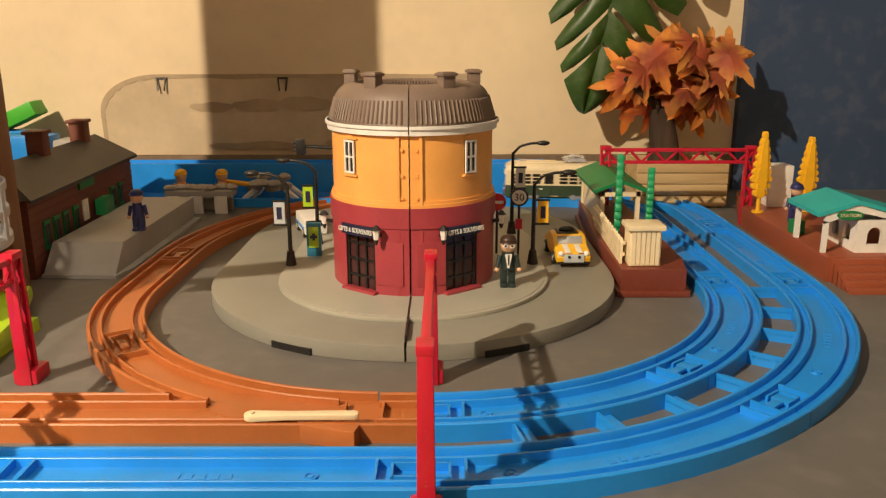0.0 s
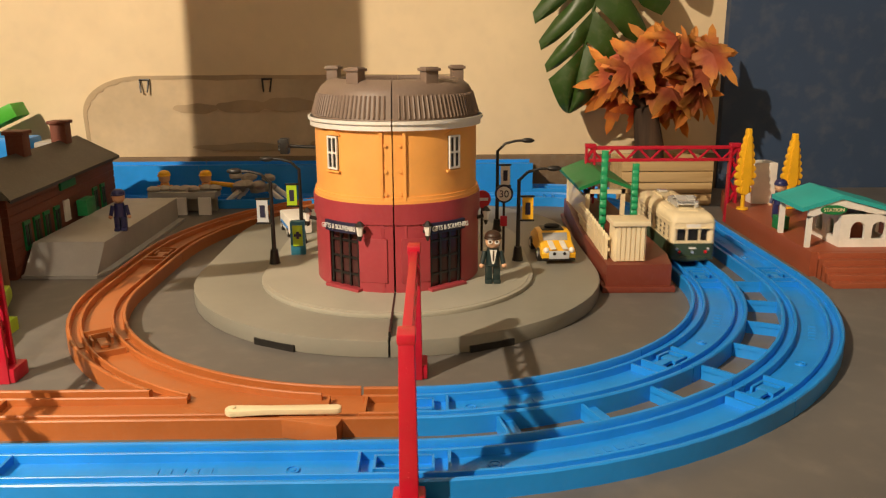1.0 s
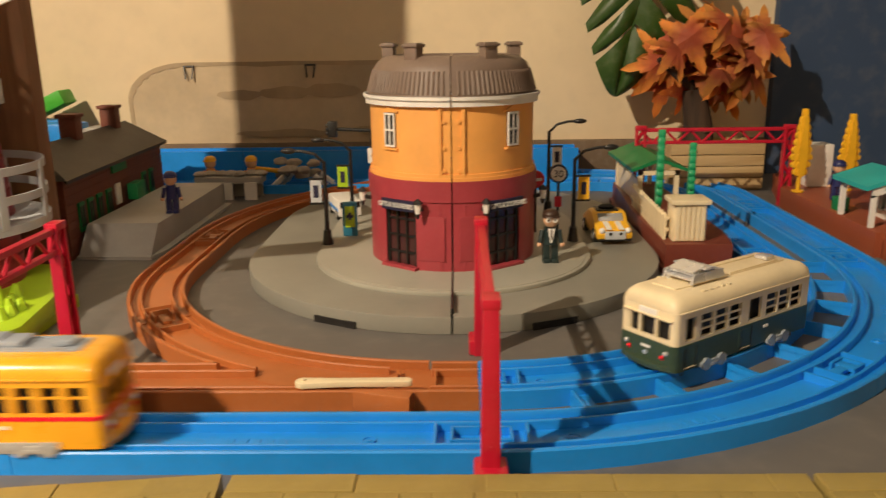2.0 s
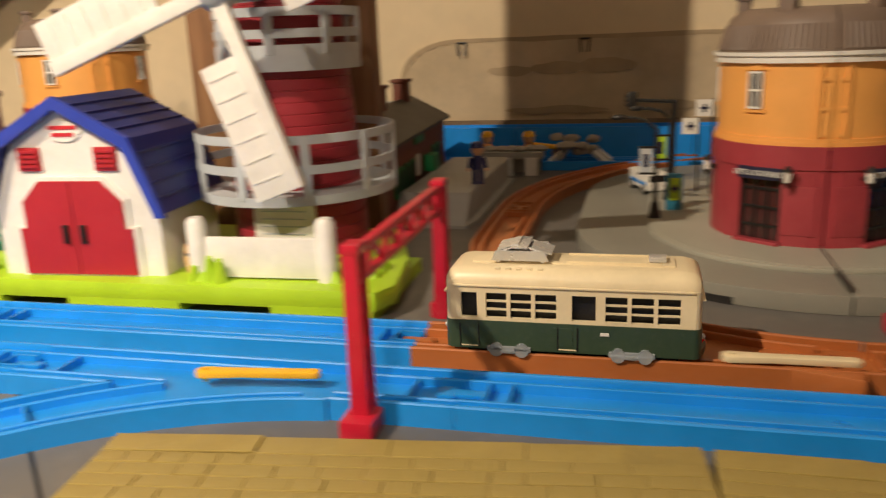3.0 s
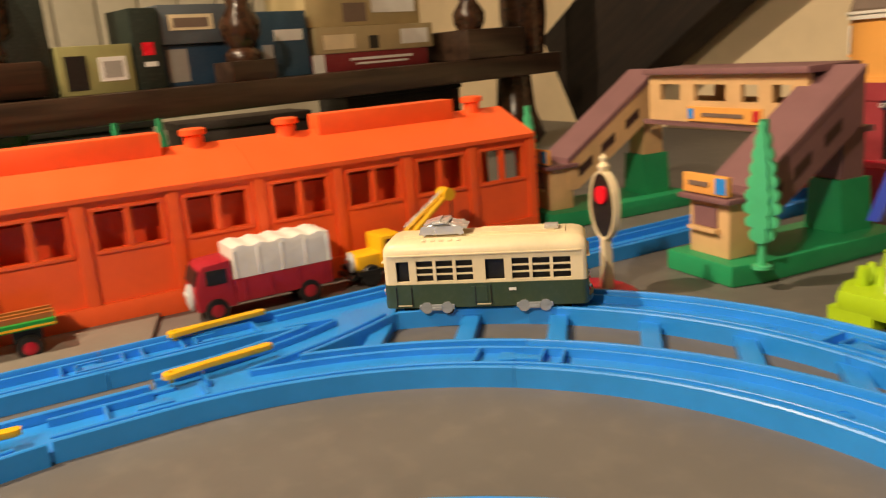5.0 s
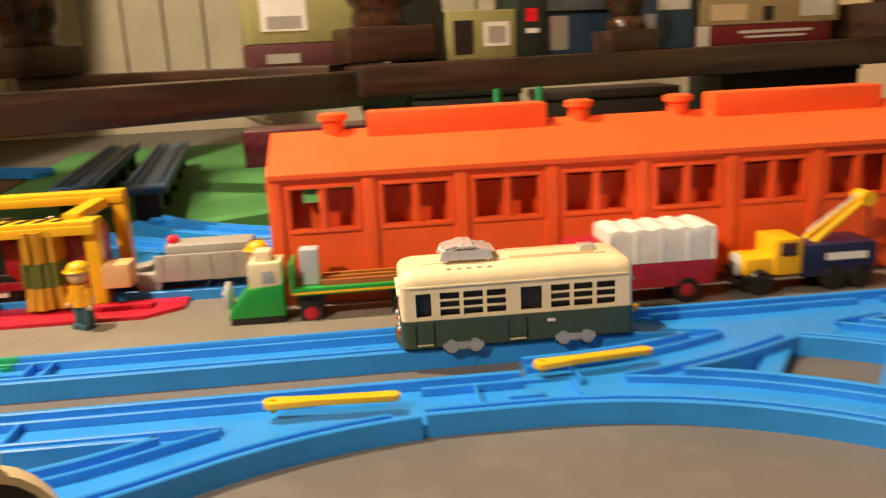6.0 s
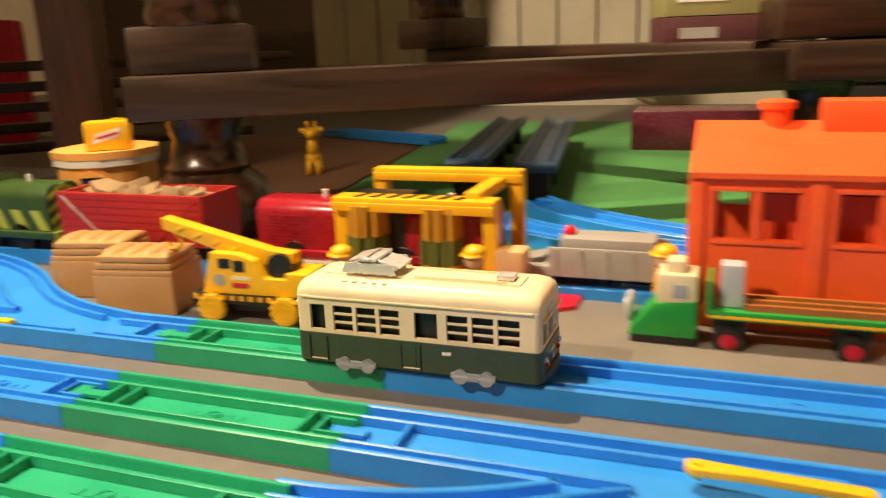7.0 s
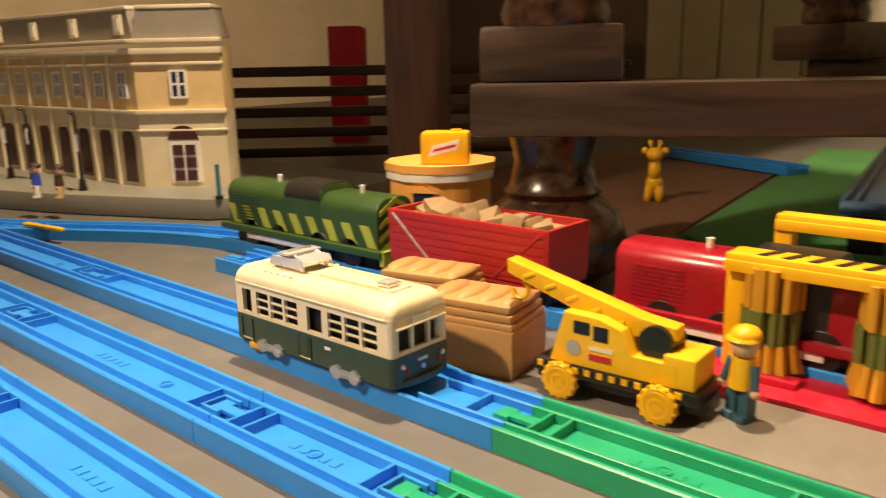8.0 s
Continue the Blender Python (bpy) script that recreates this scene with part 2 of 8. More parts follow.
def switch(courses, material, label):
    """Rails that part or join in one moulding: a shared floor, with edges and ribs only where no other leg runs."""
    t = thing("switch_track", Matrix.Identity(4), label, "toy track", "toy rails")
    fines = [fine(c) for c in courses]
    for k, c in enumerate(courses):
        lift = 0.00025 * k
        part("floor_leg", sweep([(0.0175, 0.001), (0.0175, 0.0052 + lift), (-0.0175, 0.0052 + lift), (-0.0175, 0.001)], c), material, t, smooth=30)
        for u0, u1, z0, z1, limit in ((0.0164, 0.019, 0.0, RAIL_H, 0.0167), (-0.019, -0.0164, 0.0, RAIL_H, 0.0167), (0.0092, 0.0111, 0.004, 0.0095, 0.0128), (-0.0111, -0.0092, 0.004, 0.0095, 0.0128)):
            um = (u0 + u1) / 2
            run = []
            runs = []
            for x, y, a in fines[k]:
                px, py = x - math.sin(a) * um, y + math.cos(a) * um
                clear = True
                for j, o in enumerate(courses):
                    if j != k:
                        if off_course(x, y, o) < 0.0012:
                            clear = clear and k < j
                        elif off_course(px, py, o) < limit:
                            clear = False
                if clear:
                    run.append((x, y, a))
                elif run:
                    runs.append(run)
                    run = []
            runs.append(run)
            for r in runs:
                if len(r) > 3:
                    r = r[::5] + ([r[-1]] if (len(r) - 1) % 5 else [])
                    e = 0.0006
                    prof = [(u0, z0), (u0, z1 - e), (u0 + e, z1), (u1 - e, z1), (u1, z1 - e), (u1, z0)]
                    part("edge" if z0 == 0 else "rib", sweep(prof, r), material, t, smooth=30)
        for end in (0, -1):
            x, y, a = c[end]
            if any(math.hypot(x - o[e][0], y - o[e][1]) < 0.006 for o in courses[:k] for e in (0, -1)):
                continue
            bm = bmesh.new()
            d = 1 if end == 0 else -1
            box(bm, d * 0.022 - 0.0007, d * 0.022 + 0.0007, -0.0092, 0.0092, 0.005, 0.0092)
            if end:
                box(bm, -0.007, 0.009, -0.0028, 0.0028, 0.0056, 0.0076, 0.0005)
            part("coupling", bm, material, t, m=pose(x, y, 0.0, 0, 0, math.degrees(a)))
    return t


def cut(pts, i, j):
    return pts[i:j + 1]


SKY = "sky-blue plastic toy railway track"
YF, YB, XF, XN = 0.3515, 0.411, -0.7385, -0.6665
# double curve on the east side, joined by cross ties
inner = course(0.0, YB, 0, ("a", 0.2295, 90))
outer = course(0.0, YF, 0, ("a", 0.289, 90))
na = 10
for c in (inner, outer):
    rails(cut(c, 0, na), BLUE, SKY + ", curved, in the double loop")
    rails(cut(c, na, len(c) - 1), BLUE, SKY + ", curved, in the double loop")
ties = thing("track_ties", Matrix.Identity(4), "sky-blue plastic cross ties between two curved toy tracks", "track ties")
for k in range(8):
    a = radians(11.5 + 10.8 * k)
    x, y, u, v = 0.2295 * math.sin(a), YB + 0.2295 * (1 - math.cos(a)), 0.289 * math.sin(a), YF + 0.289 * (1 - math.cos(a))
    d = Vector((u - x, v - y, 0)).normalized()
    p, q = Vector((x, y, 0)) + d * 0.0188, Vector((u, v, 0)) - d * 0.0188
    mid, ln = (p + q) / 2, (q - p).length
    bm = cube(-ln / 2, ln / 2, -0.0045, 0.0045, 0.0, 0.0055)
    box(bm, -ln / 2, ln / 2, -0.0045, -0.003, 0.005, 0.0085)
    part("tie", bm, BLUE, ties, m=pose(mid.x, mid.y, 0, 0, 0, math.degrees(math.atan2(d.y, d.x))))
xi, xo = inner[-1][0], outer[-1][0]
yi = inner[-1][1]
for i in range(1):
    ya = yi + 0.195 * i
    rails(course(xi, ya, 90, ("l", 0.195)), BLUE, SKY + ", straight, beside the station")
    rails(course(xo, ya, 90, ("l", 0.195)), BLUE, SKY + ", straight, beside the station")
# the back loop along the wall, on a low viaduct
rails(course(xi, yi + 0.195, 90, ("l", 0.06), ("a", 0.09, 90)), BLUE, SKY + ", curved, near the wall", marks=False)
rails(course(xo, yi + 0.195, 90, ("l", 0.06), ("a", 0.15, 90)), BLUE, SKY + ", curved, near the wall", marks=False)
GIRDER = [(-0.019, 0), (-0.019, 0.043), (-0.0165, 0.043), (-0.0165, 0.039), (0.0165, 0.039), (0.0165, 0.043), (0.019, 0.043), (0.019, 0)]
for i in range(5):
    x = 0.14 - 0.21 * i
    v = thing("track_viaduct", Matrix.Identity(4), "blue plastic raised toy track against the wall", "toy track", "viaduct sections")
    part("girder", sweep(GIRDER, course(x, 1.045, 180, ("l", 0.209))), BLUE, v)
for i in range(3):
    rails(course(0.142 - 0.21 * i, yi + 0.345, 180, ("l", 0.21)), BLUE, SKY + ", straight, along the viaduct", marks=False)
# front line
rails(course(0.0, YF, 180, ("l", 0.2)), BLUE, SKY + ", straight, in front")
pb = course(0.0, YB, 180, ("l", 0.235))
# brown loop round the street plate
bl = course(-0.02, YB + 0.001, 180, ("a", 0.21, -90), ("l", 0.10), ("a", 0.32, -45), ("l", 0.05), ("a", 0.32, -25))
sw = switch([pb, cut(bl, 0, 14)], BROWN, "rust-brown plastic toy switch track with two legs")
part("lever_bracket", slab([(-0.064, 0.3925), (-0.034, 0.384), (-0.032, 0.392), (-0.034, 0.396), (-0.064, 0.396)], 0.0, 0.0103, 0.0006), BROWN, sw)
rails(cut(bl, 14, 24), BROWN, "rust-brown plastic toy track, curved", marks=False)
rails(cut(bl, 24, len(bl) - 1), BROWN, "rust-brown plastic toy track, curved, dusty", marks=False)


def lever(m, material, label):
    """A flat switch lever with a round thumb end and a pivot."""
    t = thing("switch_lever", m, label, "switch lever", "switch levers")
    n = 10
    poly = [(0.004 * math.cos(radians(90 + 180 * i / n)) - 0.026, 0.004 * math.sin(radians(90 + 180 * i / n))) for i in range(n + 1)]
    poly += [(-0.008, -0.0024), (0.026, -0.003), (0.028, -0.0015), (0.028, 0.0015), (0.026, 0.003), (-0.008, 0.003)]
    part("arm", slab(poly, 0.0005, 0.0035, 0.0006), material, t)
    part("pivot", rod(bmesh.new(), (-0.026, 0, -0.002), (-0.026, 0, 0.0042), 0.0013), material, t)
    return t


lever(pose(-0.061, 0.397, 0.0108, 0, 0, 1), CREAM, "cream plastic lever on the brown switch track")
# left part of the front line, with the switch
rails(course(-0.235, YB, 180, ("l", 0.265)), BLUE, SKY + ", straight")
nl = course(-0.42, YF, 180, ("l", 0.02), ("a", 0.2265, 90))
rails(cut(nl, 0, 12), BLUE, SKY + ", curved")
fl = course(-0.50, YB, 180, ("a", 0.2385, 90))
rails(cut(fl, 0, 11), BLUE, SKY + ", curved")
br = course(-0.235, YF, 180, ("a", 0.2265, 45), ("l", 0.1), ("a", 0.2265, 45), ("l", 0.2))
switch([course(-0.2, YF, 180, ("l", 0.22)), [(-0.2, YF, radians(180))] + cut(br, 0, 11)], BLUE, SKY + ", switch with a curved leg")
rails(cut(br, 11, 13), BLUE, SKY + ", short straight")
rails(cut(br, 13, len(br) - 1), BLUE, SKY + ", curved")
lever(pose(-0.293, 0.347, 0.0108, 0, 0, 7), YELLOW, "yellow plastic lever on the blue switch track")
ties = thing("track_ties", Matrix.Identity(4), "sky-blue plastic ties between the curved tracks", "track ties")
for k in (1, 4, 7, 10, 13, 16):
    (x, y, a), (u, v, _) = nl[k + 1], fl[k]
    d = Vector((u - x, v - y, 0)).normalized()
    p, q = Vector((x, y, 0)) + d * 0.0188, Vector((u, v, 0)) - d * 0.0188
    mid, ln = (p + q) / 2, (q - p).length
    part("tie", cube(-ln / 2, ln / 2, -0.005, 0.005, 0.0, 0.006, 0.0006), BLUE, ties, m=pose(mid.x, mid.y, 0, 0, 0, math.degrees(math.atan2(d.y, d.x))))
# far line and near line on the west side, heading south
y1 = fl[-1][1]
y2 = nl[-1][1]
rails(course(XF, y1, -90, ("l", y1 - 0.11)), BLUE, SKY + ", short straight", marks=False)
rails(course(XF, 0.11, -90, ("l", 0.235)), BLUE, SKY + ", straight, glossy")
rails(course(XF, -0.125, -90, ("l", 0.129)), GREEN_TRACK, "green plastic toy railway track, short straight")
rails(course(XF, -0.628, -90, ("l", 0.3)), BLUE, SKY + ", straight")
rails(course(XN, -0.115, -90, ("l", 0.129)), GREEN_TRACK, "green plastic toy railway track, short straight")
rails(course(XN, -0.244, -90, ("l", 0.11)), BLUE, SKY + ", short straight")
rails(course(XN, -0.354, -90, ("l", 0.214)), BLUE, SKY + ", straight")
rails(course(XN, -0.568, -90, ("l", 0.3)), BLUE, SKY + ", straight")
switch([course(XN, y2, -90, ("l", y2 + 0.115)), course(XN, y2, -90, ("l", y2 - 0.1), ("a", 0.24, 31), ("a", 0.19, -31))], BLUE, SKY + ", switch with a curved leg")
rails(course(-0.6025, -0.115, -90, ("l", 0.129)), GREEN_TRACK, "green plastic toy railway track, short straight")
rails(course(-0.6025, -0.244, -90, ("l", 0.214)), BLUE, SKY + ", straight")
rails(course(-0.6025, -0.458, -90, ("l", 0.214)), BLUE, SKY + ", straight")
# a crossover between far and near lines
rails(course(XF, 0.62, -90, ("l", 0.235)), BLUE, SKY + ", straight, under the footbridge")
switch([course(XF, 0.385, -90, ("l", 0.385 - y1)), cut(fl, 11, len(fl) - 1), course(XF, 0.385, -90, ("l", 0.02), ("a", 0.26, 27), ("a", 0.26, -27)), cut(nl, 12, len(nl) - 1)], BLUE, SKY + ", crossover joining straight and curved lines")
rails(course(XF, 0.834, -90, ("l", 0.214)), BLUE, SKY + ", straight, under the footbridge")
# branch to the yard, and the storage road behind
switch([course(XF, -0.254, -90, ("l", 0.374)), course(XF, -0.254, -90, ("l", 0.026), ("a", 0.22, -38), ("a", 0.22, 38), ("l", 0.04))], BLUE, SKY + ", switch with a leg into the yard")
for i in range(4):
    rails(course(-0.878, 0.16 - 0.19 * i, -90, ("l", 0.19)), BLUE, SKY + ", straight, in the yard", marks=False)
yc = course(-0.878, -0.60, -90, ("a", 0.3, 30), ("l", 0.12), ("a", 0.3, -30), ("l", 0.2))
rails(cut(yc, 0, 9), BLUE, SKY + ", curved, before the terrace", marks=False)
rails(cut(yc, 9, len(yc) - 1), BLUE, SKY + ", curved, before the terrace", marks=False)
for m, lab in ((pose(-0.75, 0.176, 0.0108, 0, 0, 94), "crossover"), (pose(-0.687, 0.161, 0.0108, 0, 0, 97), "crossover"),
               (pose(-0.6645, 0.041, 0.0108, 0, 0, 87), "switch track"), (pose(-0.775, -0.47, 0.0108, 0, 0, 80), "yard switch"), (pose(-0.7225, -0.383, 0.0083, 0, 0, 95), "far switch"), (pose(-0.779, -0.81, 0.0108, 0, 0, 99), "far switch")):
    lever(m, YELLOW, "yellow plastic lever on the blue %s" % lab)
# ---- trams ----
def arch(w, h, r, z0, n=6):
    """Outline of a body end: straight sides and rounded shoulders."""
    p = [(-w / 2, z0)]
    p += [(-w / 2 + r - r * math.cos(radians(90 * i / n)), h - r + r * math.sin(radians(90 * i / n))) for i in range(n + 1)]
    p += [(w / 2 - r + r * math.sin(radians(90 * i / n)), h - r + r * math.cos(radians(90 * i / n))) for i in range(n + 1)]
    return p + [(w / 2, z0)]


def hull(length, w, z0, z1, r, nose=0.004):
    """A lower body block along x with rounded corners."""
    poly = []
    for cx, cy, a0 in ((1, 1, 0), (-1, 1, 90), (-1, -1, 180), (1, -1, 270)):
        poly += [(cx * (length / 2 - nose) + nose * math.cos(radians(a0 + 18 * i)), cy * (w / 2 - nose) + nose * math.sin(radians(a0 + 18 * i))) for i in range(6)]
    return slab(poly, z0, z1)


def frame_wall(bm, x0, x1, z0, z1, y, t, holes):
    """A side wall in the plane y with window holes (x0, x1), all from z0 + a to z1 - b."""
    lo, hi = holes[0][2], holes[0][3]
    box(bm, x0, x1, y - t, y, z0, lo)
    box(bm, x0, x1, y - t, y, hi, z1)
    xs = [x0] + [v for h in holes for v in h[:2]] + [x1]
    for a, b in zip(xs[0::2], xs[1::2]):
        box(bm, a, b, y - t, y, lo, hi)


def tram(name, label, low, high, roof_mat, under, length, bars, band=None, windows=None, pant_x=-0.02):
    t = thing(name, Matrix.Identity(4), label, "toy tram")
    w, zb, zs, ze = 0.038, 0.0122, 0.0262, 0.0435
    part("lower_body", hull(length, w, zb, zs, 0.0008), low, t)
    part("chassis", cube(-length / 2 + 0.01, length / 2 - 0.01, -0.015, 0.015, 0.0075, 0.0115), under, t)
    if band:
        part("skirt", cube(-length * 0.33, length * 0.33, -w / 2 - 0.0006, w / 2 + 0.0006, zb - 0.002, zb + 0.0032, 0.0005), under, t, "grey underframe skirt")
        part("waist_stripe", hull(length + 0.0006, w + 0.0006, zs - 0.001, zs + 0.0006, 0), band, t)
    part("interior", cube(-length / 2 + 0.004, length / 2 - 0.004, -w / 2 + 0.0042, w / 2 - 0.0042, zs, ze - 0.002), BLACK, t)
    for sgn in (-1, 1):
        bm = bmesh.new()
        panes = windows if sgn > 0 else [(-b, -a) for a, b in windows[::-1]]
        hs = [(a, b, zs + 0.0016, ze - 0.0036) for a, b in panes]
        frame_wall(bm, -length / 2 + 0.003, length / 2 - 0.003, zs, ze, w / 2 - 0.0005, 0.0018, hs)
        wall = part("side_wall", bm, high, t, m=pose(0, 0, 0, 0, 0, 0 if sgn > 0 else 180))
        for a, b in panes:
            if 0.0085 < b - a < bars:
                for k in (1, 2):
                    zz = zs + 0.0016 + (ze - zs - 0.0052) * k / 3
                    part("window_bar", cube(a, b, w / 2 - 0.0016, w / 2 - 0.0009, zz - 0.0005, zz + 0.0005), high, wall)
            if band:
                zz = zs + 0.0016 + (ze - zs - 0.0052) * 0.6
                part("window_bar", cube(a, b, w / 2 - 0.0016, w / 2 - 0.0009, zz - 0.0005, zz + 0.0005), high, wall)
        # bogie side frames
        for bx in (-length * 0.24, length * 0.24):
            bm = bmesh.new()
            y = sgn * (w / 2 + 0.0004)
            box(bm, bx - 0.0105, bx + 0.0105, y - 0.0011, y + 0.0011, 0.0112, 0.0142, 0.001)
            for k in (-0.006, 0.006):
                rod(bm, (bx + k, y - 0.0011, 0.0124), (bx + k, y + 0.0011, 0.0124), 0.0034, seg=16)
            box(bm, bx - 0.003, bx + 0.003, y - 0.0015, y + 0.0015, 0.0108, 0.0128, 0.0005)
            part("bogie", bm, SMOKE if under is BLACK else under, t, "clear bogie frame" if under is BLACK else "")
        for gx in (-0.047, -0.0008):
            for k in (-1, 1):
                part("door_groove", cube(gx + k * 0.0045 - 0.0003, gx + k * 0.0045 + 0.0003, sgn * w / 2 - 0.0004, sgn * w / 2 + 0.0002, zb + 0.001, zs - 0.0015), BLACK, t)
            part("step_line", cube(gx - 0.004, gx + 0.004, sgn * w / 2 - 0.0004, sgn * w / 2 + 0.0004, zb + 0.0012, zb + 0.0017), high, t)
        part("number_bar", cube(0.014, 0.018, sgn * w / 2 - 0.0004, sgn * w / 2 + 0.0002, zs - 0.0048, zs - 0.0034), WHITE, t)
        part("end_door_groove", cube(-0.0075, 0.0015, sgn * w / 2 - 0.0003, sgn * w / 2 + 0.0002, zb + 0.003, zs - 0.002), low, t)
    for sgn in (-1, 1):
        bm = bmesh.new()
        hs = [(-0.0145, -0.0062, zs + 0.002, ze - 0.005), (-0.0045, 0.0045, zs + 0.002, ze - 0.005), (0.0062, 0.0145, zs + 0.002, ze - 0.005)]
        frame_wall(bm, -w / 2 + 0.003, w / 2 - 0.003, zs, ze, length / 2 - 0.0006, 0.0018, hs)
        part("end_wall", bm, high, t, m=pose(0, 0, 0, 0, 0, -90 if sgn > 0 else 90))
        for k in (-1, 1):
            part("corner_post", rod(bmesh.new(), (sgn * (length / 2 - 0.0035), k * (w / 2 - 0.0035), zs), (sgn * (length / 2 - 0.0035), k * (w / 2 - 0.0035), ze), 0.003, seg=14), high, t)
        part("window_hood", cube(sgn * (length / 2 - 0.0002) - 0.0012, sgn * (length / 2 - 0.0002) + 0.0012, -w / 2 + 0.003, w / 2 - 0.003, ze - 0.0047, ze - 0.0038, 0.0003), high, t)
        for k in (-0.0145, 0.0145):
            part("fender", rod(bmesh.new(), (sgn * (length / 2 - 0.0015), k, 0.0125), (sgn * (length / 2 - 0.0015), k, 0.0225), 0.0016, seg=10), low, t)
            part("side_lamp", ball(bmesh.new(), (sgn * (length / 2 + 0.0002), k * 0.9, 0.0215), 0.0014, 10), CHROME, t)
        part("number_bar", cube(sgn * (length / 2 + 0.0002) - 0.0002, sgn * (length / 2 + 0.0002) + 0.0002, -0.003, 0.003, 0.0215, 0.0228), WHITE, t)
        lamp_bm = rod(bmesh.new(), (sgn * (length / 2 - 0.001), 0, 0.0187), (sgn * (length / 2 + 0.0008), 0, 0.0187), 0.0012, seg=16)
        part("headlamp", lamp_bm, CHROME, t)
        for k in (-0.011, 0.011):
            part("tail_lamp", rod(bmesh.new(), (sgn * (length / 2 - 0.001), k, 0.0175), (sgn * (length / 2 + 0.0008), k, 0.0195), 0.001), REDLAMP, t)
        part("bumper", slab([(sgn * (length / 2 - 0.003 + 0.0058 * math.cos(radians(a))), 0.0165 * math.sin(radians(a))) for a in (range(-90, 91, 15) if sgn > 0 else range(90, -91, -15))], 0.0118, 0.0152, 0.0006), low, t)
        part("destination_box", cube(sgn * (length / 2 - 0.001) - 0.001, sgn * (length / 2 - 0.001) + 0.001, -0.006, 0.006, ze - 0.0042, ze - 0.0008, 0.0004), WHITE, t)
    # rounded roof, drawn in towards both ends
    bm = bmesh.new()
    rings = []
    hl = length / 2 - 0.0006
    for x, k in ((-hl, 0.0), (-hl + 0.0012, 0.5), (-hl + 0.0035, 0.82), (-hl + 0.008, 1.0), (hl - 0.008, 1.0), (hl - 0.0035, 0.82), (hl - 0.0012, 0.5), (hl, 0.0)):
        ww, hh = w * (0.86 + 0.14 * k), ze + 0.0035 + 0.0045 * k
        rings.append([bm.verts.new((x, u, z)) for u, z in arch(ww, hh, min(0.0075, hh - ze), ze - 0.0003)])
    n = len(rings[0])
    for p, q in zip(rings, rings[1:]):
        for j in range(n):
            bm.faces.new((p[j], p[(j + 1) % n], q[(j + 1) % n], q[j]))
    bm.faces.new(rings[0])
    bm.faces.new(rings[-1][::-1])
    bmesh.ops.recalc_face_normals(bm, faces=bm.faces)
    part("roof", bm, high, t, smooth=50)
    part("roof_top", cube(-length / 2 + 0.012, length / 2 - 0.012, -0.0075, 0.0075, 0.0508, 0.0523, 0.0006), roof_mat, t)
    for k in (-0.0068, 0.0068):
        part("roof_rail", cube(-length * 0.02, length / 2 - 0.018, k - 0.0004, k + 0.0004, 0.052, 0.0532, 0.0002), roof_mat, t)
    for k in (-1, 1):
        part("gutter", cube(-length / 2 + 0.004, length / 2 - 0.004, k * (w / 2 - 0.0002) - 0.0006, k * (w / 2 - 0.0002) + 0.0006, ze - 0.0006, ze + 0.0004, 0.0003), high, t)
        for i in range(5):
            part("roof_cleat", cube(pant_x - 0.011 + 0.005 * i, pant_x - 0.0085 + 0.005 * i, k * 0.0145 - 0.001, k * 0.0145 + 0.001, 0.0495, 0.0513, 0.0003), roof_mat, t)
    pm = STEEL if band else CHROME
    if band:
        part("roof_box", cube(pant_x - 0.022, pant_x + 0.022, -0.006, 0.006, 0.052, 0.0553, 0.0012), pm, t)
        pt = part("folded_pantograph", cube(pant_x - 0.012, pant_x + 0.012, -0.0045, 0.0045, 0.055, 0.0565, 0.0004), pm, t)
    else:
        pt = part("pantograph", cube(pant_x - 0.0125, pant_x + 0.0125, -0.009, 0.009, 0.0545, 0.0558, 0.0004), pm, t)
    for sx in () if band else (-1, 1):
        for sy in (-1, 1):
            part("foot", rod(bmesh.new(), (pant_x + sx * 0.0105, sy * 0.0078, 0.0522), (pant_x + sx * 0.0105, sy * 0.0078, 0.0548), 0.0011), pm, pt)
            bm = rod(bmesh.new(), (pant_x + sx * 0.0125, sy * 0.008, 0.0556), (pant_x + sx * 0.002, sy * 0.0065, 0.0598), 0.0007, seg=8)
            part("arm", bm, pm, pt)
        part("cross_arm", rod(bmesh.new(), (pant_x + sx * 0.009, -0.008, 0.057), (pant_x + sx * 0.009, 0.008, 0.057), 0.0006, seg=8), pm, pt)
    for sy in () if band else (-1, 1):
        part("side_plate", prism([(-0.0135, 0.0532), (-0.0115, 0.058), (0.0115, 0.058), (0.0135, 0.0532)], 0.0008, pose(pant_x, sy * 0.0092 - 0.0004, 0)), pm, pt)
        part("top_plate", cube(-0.0005, 0.0095, -0.0078, 0.0078, -0.0003, 0.0004), pm, pt, m=pose(pant_x + sy * 0.0055 - (0 if sy > 0 else 0.0045), 0, 0.0585, 0, sy * 14, 0))
    if not band:
        part("contact_bar", cube(pant_x - 0.004, pant_x + 0.004, -0.0105, 0.0105, 0.0592, 0.0603, 0.0004), pm, pt)
    part("roof_vent", cube(length / 2 - 0.024, length / 2 - 0.016, -0.004, 0.004, 0.0526, 0.0548, 0.0006), pm, t)
    for ax in (-length * 0.24 - 0.006, -length * 0.24 + 0.006, length * 0.24 - 0.006, length * 0.24 + 0.006):
        bm = bmesh.new()
        for k in (-1, 1):
            rod(bm, (ax, k * 0.0125, 0.0102), (ax, k * 0.0165, 0.0102), 0.0034, seg=16)
        rod(bm, (ax, -0.0125, 0.0102), (ax, 0.0125, 0.0102), 0.001, seg=8)
        part("axle", bm, BLACK, t)
    return t


